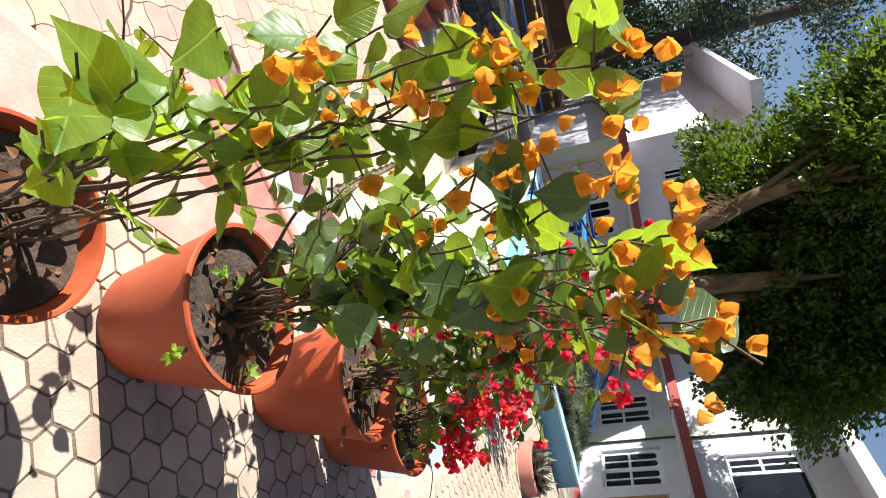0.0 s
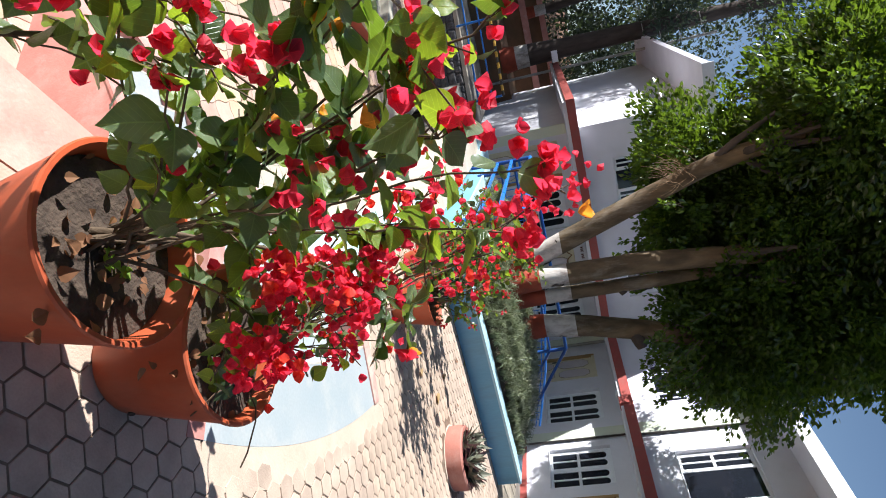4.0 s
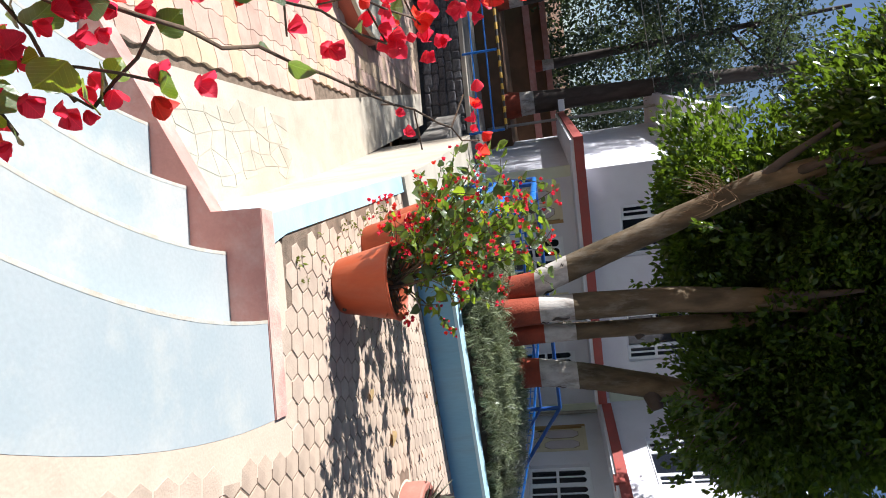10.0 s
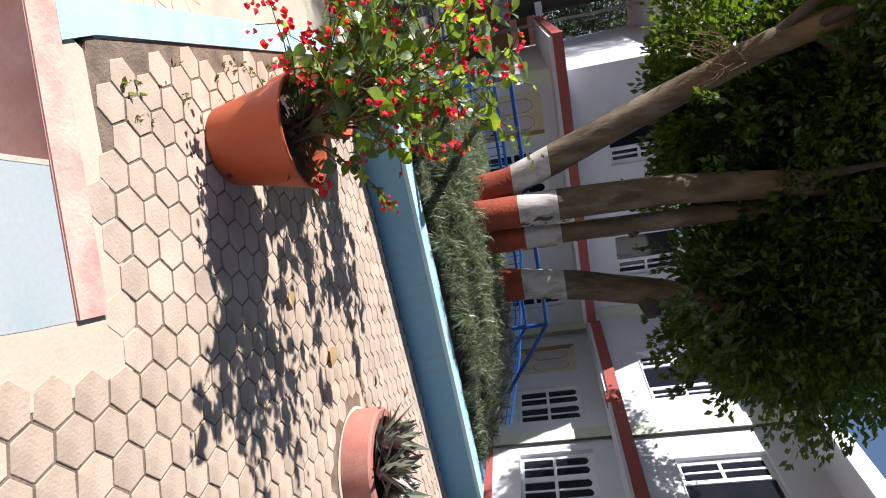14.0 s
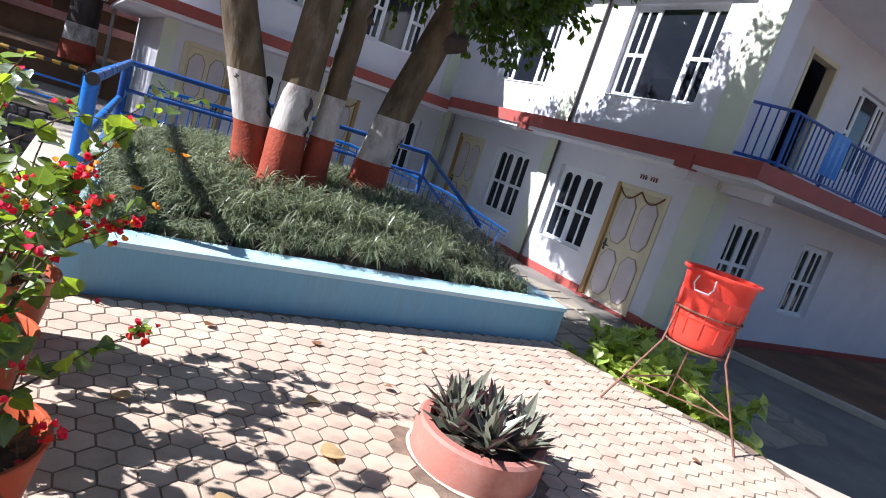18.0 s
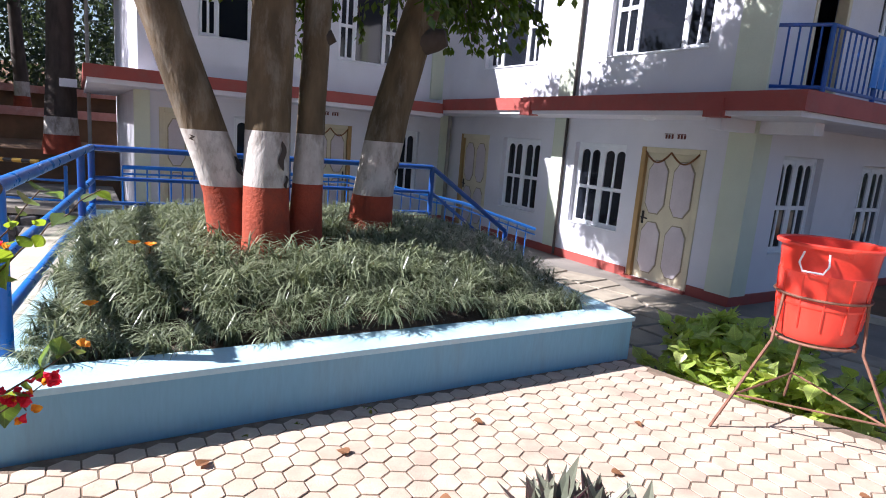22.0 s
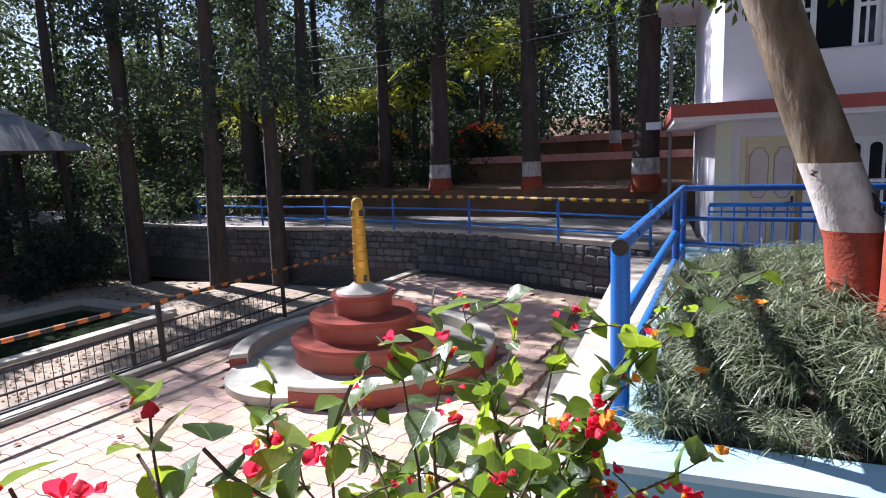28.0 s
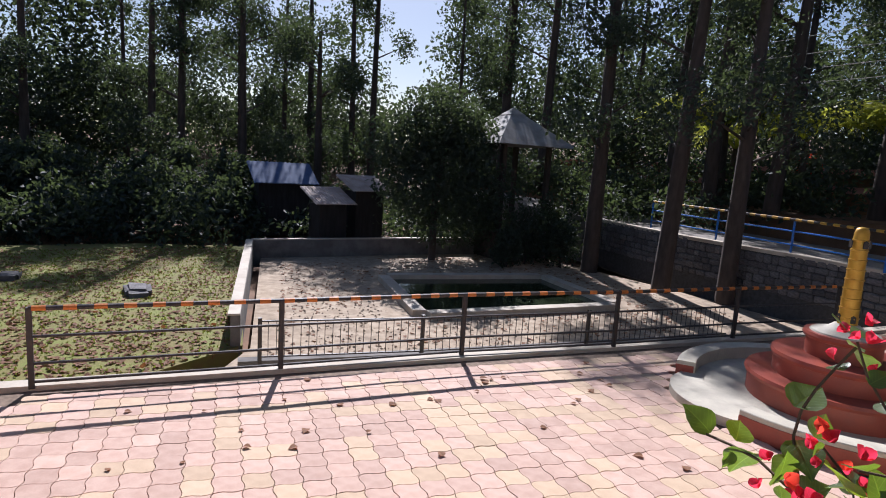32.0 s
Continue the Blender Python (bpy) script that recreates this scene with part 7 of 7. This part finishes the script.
for z, far, zf in ((5.0, (-16, 27.5), 5.4), (5.5, (-16, 27.8), 5.9), (6.1, (-16, 28.1), 6.4), (6.8, (-16, 28.4), 7.0)):
    A, B = Vector((PLX, PLY, z)), Vector((*far, zf))
    tagged(MB().tube([A.lerp(B, i / 16) + Vector((0, 0, -0.5 * math.sin(math.pi * i / 16))) for i in range(17)], 0.014, 5).obj("overhead_wire", CONC, None, "", 40), "thin grey overhead wire strung from the pole", "wire", "overhead wires")

# Shrubs added to deepen the dark below the hut and cover its posts.
for i, (x, y, r, h) in enumerate(((-11.6, 17.6, 0.9, 1.1), (-12.1, 19.0, 0.8, 1.3), (-10.9, 18.6, 0.8, 0.9), (-13.6, 17.2, 0.8, 1.2), (-11.3, 16.6, 0.6, 0.7))):
    gs = thing("garden_shrub", "dark leafy shrub added to fill the dark below the hut roof", "shrub", (x, y, -1.95), "shrubs by the hut")
    part("stem", MB().tube([(x, y, -2.0), (x, y, -1.2)], [0.05, 0.03], 7), DARKBARK, gs)
    part("foliage", crown_mesh(rng, [(x, y, -1.95 + h * 0.7, r, h * 0.7), (x + 0.3, y - 0.2, -1.9 + h * 1.3, r * 0.7, h * 0.6)], 900, 0.13), FARLEAF, gs)

# hedge bank at the lawn's far side, its shade carried by the leaf colour
hb = []
for i in range(130):
    x, y = rng.uniform(-24, -18.3), rng.uniform(-9, 12)
    hb.append((x, y, -1.9 + (-x - 18) * 0.42 + rng.uniform(0, 0.7), rng.uniform(0.6, 1.1), rng.uniform(0.5, 0.8)))
tagged(crown_mesh(rng, hb, 260, 0.24).obj("hedge_bank", FARLEAF), "hedge bank beyond the lawn, shade put into its leaf colour", "hedge", kind="stuff")
# lawn: short tufts and dry leaves
ms, dl = [], []
while len(ms) < 14000:
    x, y = rng.uniform(-16.5, -3.8), rng.uniform(0, 8.8)
    if x > -5.7 and y > 6.9 or y > 7.0 + (-5.7 - x) * 0.235 - 0.1 or x > -3.7 - max(0, y - 3.4) * 0.58:
        continue
    if rng.random() < 0.45 - 0.45 * noise.noise((x * 0.4, y * 0.4, 7)) + (0.45 if x > -8 else 0):
        if len(dl) < 6500:
            dl.append(frame_of((x, y, YZ + 0.015), (rng.gauss(0, 1), rng.gauss(0, 1), rng.gauss(0, 0.3)), (0, 0, 1), rng.uniform(0.05, 0.13)))
    ms.append(frame_of((x, y, YZ - 0.01), rdir(rng, 1.5), rdir(rng), rng.uniform(0.03, 0.08)))
v, f = scatter(CARD_V, CARD_F, ms)
tagged(link("lawn_grass", v, f, LAWNLEAF), "short patchy lawn grass", "grass", kind="stuff")
v, f = scatter(LEAF_V, LEAF_F, dl)
tagged(link("lawn_leaves", v, f, DEADLEAF), "dry brown leaves over the lawn", "leaf litter", kind="stuff")
for x, y, w, d, h in ((-10.2, 5.6, 0.5, 0.28, 0.2), (-12.4, 3.0, 0.35, 0.25, 0.15)):
    b = bmesh.new()
    bmesh.ops.create_cube(b, size=1)
    bmesh.ops.bevel(b, geom=b.edges[:], offset=0.18, segments=2, affect="EDGES")
    for q in b.verts:
        q.co = Vector((x + q.co.x * w * 2, y + q.co.y * d * 2, YZ + 0.05 + q.co.z * h)) + rdir(rng) * 0.03
    me = bpy.data.meshes.new("boulder")
    b.to_mesh(me)
    b.free()
    me.materials.append(STONE)
    tagged(new("boulder", me), "brown lump of stone on the lawn", "stone")

# dry leaves and clods over the sandy yard
def inside(x, y, poly):
    hit = False
    for (x0, y0), (x1, y1) in zip(poly, poly[1:] + poly[:1]):
        if (y0 > y) != (y1 > y) and x < x0 + (y - y0) * (x1 - x0) / (y1 - y0):
            hit = not hit
    return hit


rng = random.Random(77)
px, py = sum(p[0] for p in POOL) / len(POOL), sum(p[1] for p in POOL) / len(POOL)
pool_out = [(px + (p[0] - px) * 1.16, py + (p[1] - py) * 1.3) for p in POOL]
lit, clods = [], []
while len(lit) + len(clods) < 3600:
    x, y = rng.uniform(-13.6, -3.6), rng.uniform(7.3, 18.6)
    if not inside(x, y, [(-5.8, 7.6), (-4.0, 6.6), (-3.2, 12.2), (-2.4, 18.6), (-7.2, 18.7), (-13.2, 18.2), (-13.9, 9.8)]) or inside(x, y, pool_out):
        continue
    if rng.random() < 0.35 + 0.6 * noise.noise((x * 0.5, y * 0.5, 3)):
        lit.append(frame_of((x, y, YZ + 0.004), (rng.gauss(0, 1), rng.gauss(0, 1), rng.gauss(0, 0.25)), (0, 0, 1), rng.uniform(0.05, 0.12)))
    else:
        clods.append((x, y, rng.uniform(0.012, 0.035)))
v, f = scatter(LEAF_V, LEAF_F, lit)
tagged(link("yard_leaves", v, f, DEADLEAF), "dry brown leaves scattered over the sandy yard", "leaf litter", kind="stuff")
cb = MB()
for x, y, q in clods:
    a = rng.uniform(0, 6.28)
    ring = [(x + q * rng.uniform(0.7, 1.6) * math.cos(a + k * 1.257), y + q * rng.uniform(0.7, 1.6) * math.sin(a + k * 1.257), YZ - 0.015) for k in range(5)]
    cb.add(ring + [(x + q * 0.2, y, YZ - 0.012 + q * 0.9)], [(k, (k + 1) % 5, 5) for k in range(5)])
tagged(cb.obj("earth_clods", SAND), "small clods of dry sandy earth", "earth", kind="stuff")

# ---- paving stones, piece by piece ----
def shared(name, mesh, material, parent, loc, rot=0.0):
    ob = new(name, mesh)
    ob.parent = parent
    ob.location = Vector(loc) - Vector(parent.location)
    ob.rotation_euler = (0, 0, rot)
    return ob


rng = random.Random(61)
S = 0.118
HR = S / math.sqrt(3) * 0.935


def hex_piece(seed):
    rg = random.Random(seed)
    top = [(HR * 0.965 * math.cos(radians(30 + 60 * i)) * rg.uniform(0.98, 1.02), HR * 0.965 * math.sin(radians(30 + 60 * i)) * rg.uniform(0.97, 1.02), 0.0) for i in range(6)]
    mid = [(x / 0.965, y / 0.965, -0.0013) for x, y, z in top]
    low = [(x, y, -0.03) for x, y, z in mid]
    f = [tuple(range(6))] + [(6 + i, 6 + (i + 1) % 6, (i + 1) % 6, i) for i in range(6)] + [(12 + i, 12 + (i + 1) % 6, 6 + (i + 1) % 6, 6 + i) for i in range(6)]
    return top + mid + low, f


hex_meshes = []
for s in range(6):
    v, f = hex_piece(s)
    me = bpy.data.meshes.new("hex_paver")
    me.from_pydata(v, [], f)
    me.materials.append(HEX)
    hex_meshes.append(me)
terrace_ob = bpy.data.objects["terrace"]
lim = inset(hex_area, 0.055)
spots = []


def landing_mortar(x, y):
    """Whether a spot lies on the mortar round the stair landing."""
    q = Vector((x - CX, y - CY))
    u_, v_ = q.dot(Vector((math.cos(A1), math.sin(A1)))), q.dot(pv)
    return A0 < math.atan2(q.y, q.x) < A1 and q.length < 3.84 or 0 <= v_ < 0.135 and 2.9 < u_ < 3.84


row = S * math.sqrt(3) / 2
for j in range(-30, int(8.2 / row)):
    for i in range(-20, int(9.5 / S)):
        x, y = i * S + (j % 2) * S / 2, j * row
        if y > -1.2 and x > 0.2 and inside(x, y, lim) and not landing_mortar(x, y):
            spots.append((x, y))
near = [p for p in spots if 4.55 < p[0] < 6.1 and 4.4 < p[1] < 6.6 and math.hypot(p[0] - CX, p[1] - CY) > 3.86 and math.hypot(p[0] - PX, p[1] - PY) > 0.42][:300]
near_set = set(near)
rest = MB()
tv, tf = hex_piece(1)
for x, y in spots:
    if math.hypot(x - PX, y - PY) < 0.36:
        continue
    dz, tx, ty = rng.gauss(0, 0.0008), rng.gauss(0, 0.005), rng.gauss(0, 0.005)
    if (x, y) in near_set:
        ob = shared("hex_paver", hex_meshes[rng.randrange(6)], HEX, terrace_ob, (x, y, dz))
        ob.rotation_euler = (tx, ty, rng.gauss(0, 0.02))
    else:
        rest.add([(x + a, y + b, c + dz + a * tx + b * ty) for a, b, c in tv], tf)
tagged(part("hex_paving", rest, HEXJ, terrace_ob), kind="stuff")

# courtyard pavers: wavy edged oblongs, pink with runs of ochre
def wavy(w, d, ph):
    n = 6
    pts = []
    for (x0, y0, x1, y1) in ((-w, -d, w, -d), (w, -d, w, d), (w, d, -w, d), (-w, d, -w, -d)):
        for k in range(n):
            t = k / n
            off = 0.014 * math.sin(2 * math.pi * t) * (1 if (x0, y0) in ((-w, -d), (w, -d)) else -1)
            x, y = x0 + (x1 - x0) * t, y0 + (y1 - y0) * t
            pts.append((x + (off if x0 == x1 else 0), y + (off if y0 == y1 else 0)))
    k = len(pts)
    v = [(x * 0.98, y * 0.98, 0) for x, y in pts] + [(x, y, -0.005) for x, y in pts] + [(x, y, -0.03) for x, y in pts]
    f = [tuple(range(k))] + [(k + i, k + (i + 1) % k, (i + 1) % k, i) for i in range(k)] + [(2 * k + i, 2 * k + (i + 1) % k, k + (i + 1) % k, k + i) for i in range(k)]
    return v, f


PW, PD = 0.25, 0.25
tv, tf = wavy(PW / 2 * 0.982, PD / 2 * 0.982, 0)
meshes = []
for mtl in (PAV_P, PAV_Y):
    me = bpy.data.meshes.new("paver")
    me.from_pydata(tv, [], tf)
    me.materials.append(mtl)
    meshes.append(me)
bed_ob = bpy.data.objects["courtyard_bed"]
cl = inset([(-3.2, -4.0), (2.2, 1.0), (2.5, 4.5), (2.9, 6.9), (3.33, 9.4), (3.55, 17.0), (-0.9, 19.3), (-2.0, 12.2), (-3.25, 4.1)], 0.12)
ua, ub = Vector((0.17, 0.985)), Vector((-0.985, 0.17))   # along and across the rows
restp, resty = MB(), MB()
count = 0
ca, sa = ua.x, ua.y
for j in range(-60, 62):
    for i in range(-50, 110):
        o = Vector((0.0, 6.0)) + ua * (i * PW) + ub * (j * PD)
        if not inside(o.x, o.y, cl) or inside(o.x, o.y, SIDE_APRON) or math.hypot(o.x - SX, o.y - SY) < 2.0:
            continue
        if math.hypot(o.x - CX, o.y - CY) < 3.4 and A0 - 0.02 < math.atan2(o.y - CY, o.x - CX) < A1 + 0.02:
            continue
        ring = (i + j // 5) % 9 == 0 or (j + i // 4) % 8 == 0
        yel = ring and rng.random() < 0.8 or rng.random() < 0.16
        dz = rng.gauss(0, 0.0016)
        if count < 300 and -1.6 < o.x < 0.8 and 5.2 < o.y < 8.6:
            count += 1
            ob = shared("paver", meshes[1 if yel else 0], None, bed_ob, (o.x, o.y, COURT + dz), math.atan2(sa, ca))
        else:
            (resty if yel else restp).add([(o.x + a * ca - b * sa, o.y + a * sa + b * ca, COURT + c + dz) for a, b, c in tv], tf)
tagged(part("pink_paving", restp, PAVJ_P, bed_ob), kind="stuff")
tagged(part("ochre_paving", resty, PAVJ_Y, bed_ob), kind="stuff")

# irregular flagstones of the lower path
rng = random.Random(65)
gxs, gys = 8, 11
X0, X1, Y0, Y1 = 8.3, 12.45, 6.9, 12.4
knots = {(i, j): (X0 + (X1 - X0) * i / gxs + rng.uniform(-0.15, 0.15), Y0 + (Y1 - Y0) * j / gys + rng.uniform(-0.14, 0.14)) for i in range(gxs + 1) for j in range(gys + 1)}
for i in range(gxs):
    for j in range(gys):
        quad = [knots[i, j], knots[i + 1, j], knots[i + 1, j + 1], knots[i, j + 1]]
        if any(inside(qx, qy, inset(BED, -0.08)) for qx, qy in quad) or max(q[0] for q in quad) > 12.5:
            continue
        if any(qx < 10.15 and qy < 8.05 for qx, qy in quad):
            continue
        tops = inset(quad, 0.024)
        zz = PATHZ + rng.uniform(-0.004, 0.004)
        slab = MB().add([(*q, zz) for q in inset(quad, 0.034)] + [(*q, zz - 0.012) for q in tops] + [(*q, zz - 0.05) for q in tops],
                        [(0, 1, 2, 3)] + [(4 + k, 4 + (k + 1) % 4, (k + 1) % 4, k) for k in range(4)] + [(8 + k, 8 + (k + 1) % 4, 4 + (k + 1) % 4, 4 + k) for k in range(4)])
        part("flagstone", slab, SLATE, lp_ob)

# crazy paving on the cement apron below the terrace
rng = random.Random(67)
apron_ob = bpy.data.objects["courtyard_apron"]
gxs, gys = 7, 20
knots = {(i, j): (2.68 + 0.09 * j * 0.45 + 1.35 * i / gxs * (1.08 - 0.022 * j) + rng.uniform(-0.07, 0.07), 4.6 + 0.22 * j + rng.uniform(-0.075, 0.075)) for i in range(gxs + 1) for j in range(gys + 1)}
edge = inset([(2.6, 2.5), (4.3, 2.5), (4.3, 17.0), (3.6, 17.3), (3.35, 9.4), (2.92, 6.9), (2.55, 4.5)], 0.06)
for i in range(gxs):
    for j in range(gys):
        quad = [knots[i, j], knots[i + 1, j], knots[i + 1, j + 1], knots[i, j + 1]]
        if not all(inside(qx, qy, edge) and qx < 3.70 + (qy - 5.3) * 0.13 for qx, qy in quad):
            continue
        tops = inset(quad, 0.0035)
        zz = COURT + 0.0065 + rng.uniform(0, 0.0015)
        part("slab", MB().add([(*q, zz) for q in tops] + [(*q, COURT) for q in tops], [(0, 1, 2, 3)] + [(4 + k, 4 + (k + 1) % 4, (k + 1) % 4, k) for k in range(4)]), CRAZY, apron_ob)

# rubble stones on the retaining wall
rng = random.Random(71)
stone_meshes = []
for s in range(5):
    b = bmesh.new()
    bmesh.ops.create_cube(b, size=1)
    bmesh.ops.bevel(b, geom=b.edges[:], offset=0.16, segments=1, affect="EDGES")
    for q in b.verts:
        q.co += rdir(rng) * 0.06
    me = bpy.data.meshes.new("stone")
    b.to_mesh(me)
    b.free()
    me.materials.append(STONE)
    stone_meshes.append(me)
for a, b in zip(SW, SW[1:]):
    A, B = Vector((*a, 0)), Vector((*b, 0))
    d = (B - A).normalized()
    n2 = Vector((-d.y, d.x, 0))
    L = (B - A).length
    z = COURT + 0.02
    while z < ROADZ - 0.1:
        h = rng.uniform(0.15, 0.24)
        u = rng.uniform(-0.1, 0.0)
        while u < L - 0.05:
            w = rng.uniform(0.18, 0.38)
            c = A + d * (u + w / 2) + n2 * (0.22 * (z + h / 2 - COURT + 0.6) / (ROADZ - COURT + 0.6) + 0.02)
            ob = shared("stone", rng.choice(stone_meshes), STONE, swall, (c.x, c.y, min(z + h / 2, ROADZ - 0.08)), math.atan2(d.y, d.x))
            ob.scale = (w * 0.94, 0.14, h * 0.93)
            ob.rotation_euler[1] = rng.gauss(0, 0.06)
            u += w
        z += h

# fallen leaves on the courtyard
rng = random.Random(81)
for k in range(60):
    x, y = rng.uniform(-2.9, 2.0), rng.uniform(3.5, 12)
    if not inside(x, y, cl) or math.hypot(x - SX, y - SY) < 2.6 or math.hypot(x - CX, y - CY) < 2.0:
        continue
    v, f = scatter(LEAF_V, LEAF_F, [frame_of((x, y, COURT + 0.012), (rng.gauss(0, 1), rng.gauss(0, 1), 0.1), (0, 0, 1), rng.uniform(0.06, 0.12)) for _ in range(1)])
    tagged(link("fallen_leaf", v, f, DEADLEAF), "curled dry brown leaf on the pavers", "leaf", "fallen leaves")

# dry leaves on the terrace and weeds in its joints
for x, y, size in ((5.55, 6.20, 0.13), (5.62, 6.60, 0.08), (5.1, 5.95, 0.09), (6.9, 6.6, 0.06), (6.1, 6.75, 0.06), (5.9, 7.2, 0.07), (4.9, 6.6, 0.08), (7.4, 6.9, 0.05), (6.6, 7.25, 0.06), (5.3, 7.35, 0.07), (7.8, 6.0, 0.06), (6.9, 5.2, 0.05)):
    v, f = scatter(LEAF_V, LEAF_F, [frame_of((x, y, 0.012), (rng.gauss(0, 1), rng.gauss(0, 1), 0.1), (0, 0, 1), size)])
    tagged(link("fallen_leaf", v, f, YLEAF if size > 0.075 else DEADLEAF), "curled dry yellowish leaf on the paving", "leaf", "fallen leaves")
ms = []
for k in range(40):
    x, y = (rng.uniform(4.02, 4.3), rng.uniform(5.4, 7.5)) if k < 34 else (rng.uniform(4.4, 8.1), rng.uniform(7.5, 7.62))
    if k < 34 and x < 3.99 + (y - 5.3) * 0.12:
        x = 4.0 + (y - 5.3) * 0.12 + rng.uniform(0.0, 0.1)
    for _ in range(7):
        ms.append(frame_of((x + rng.gauss(0, 0.012), y + rng.gauss(0, 0.012), -0.004), rdir(rng, 0.9), rdir(rng), rng.uniform(0.012, 0.032)))
v, f = scatter(CARD_V, CARD_F, ms)
tagged(link("weeds", v, f, LAWNLEAF), "small weeds rooted in the paving joints", "weeds", kind="stuff")
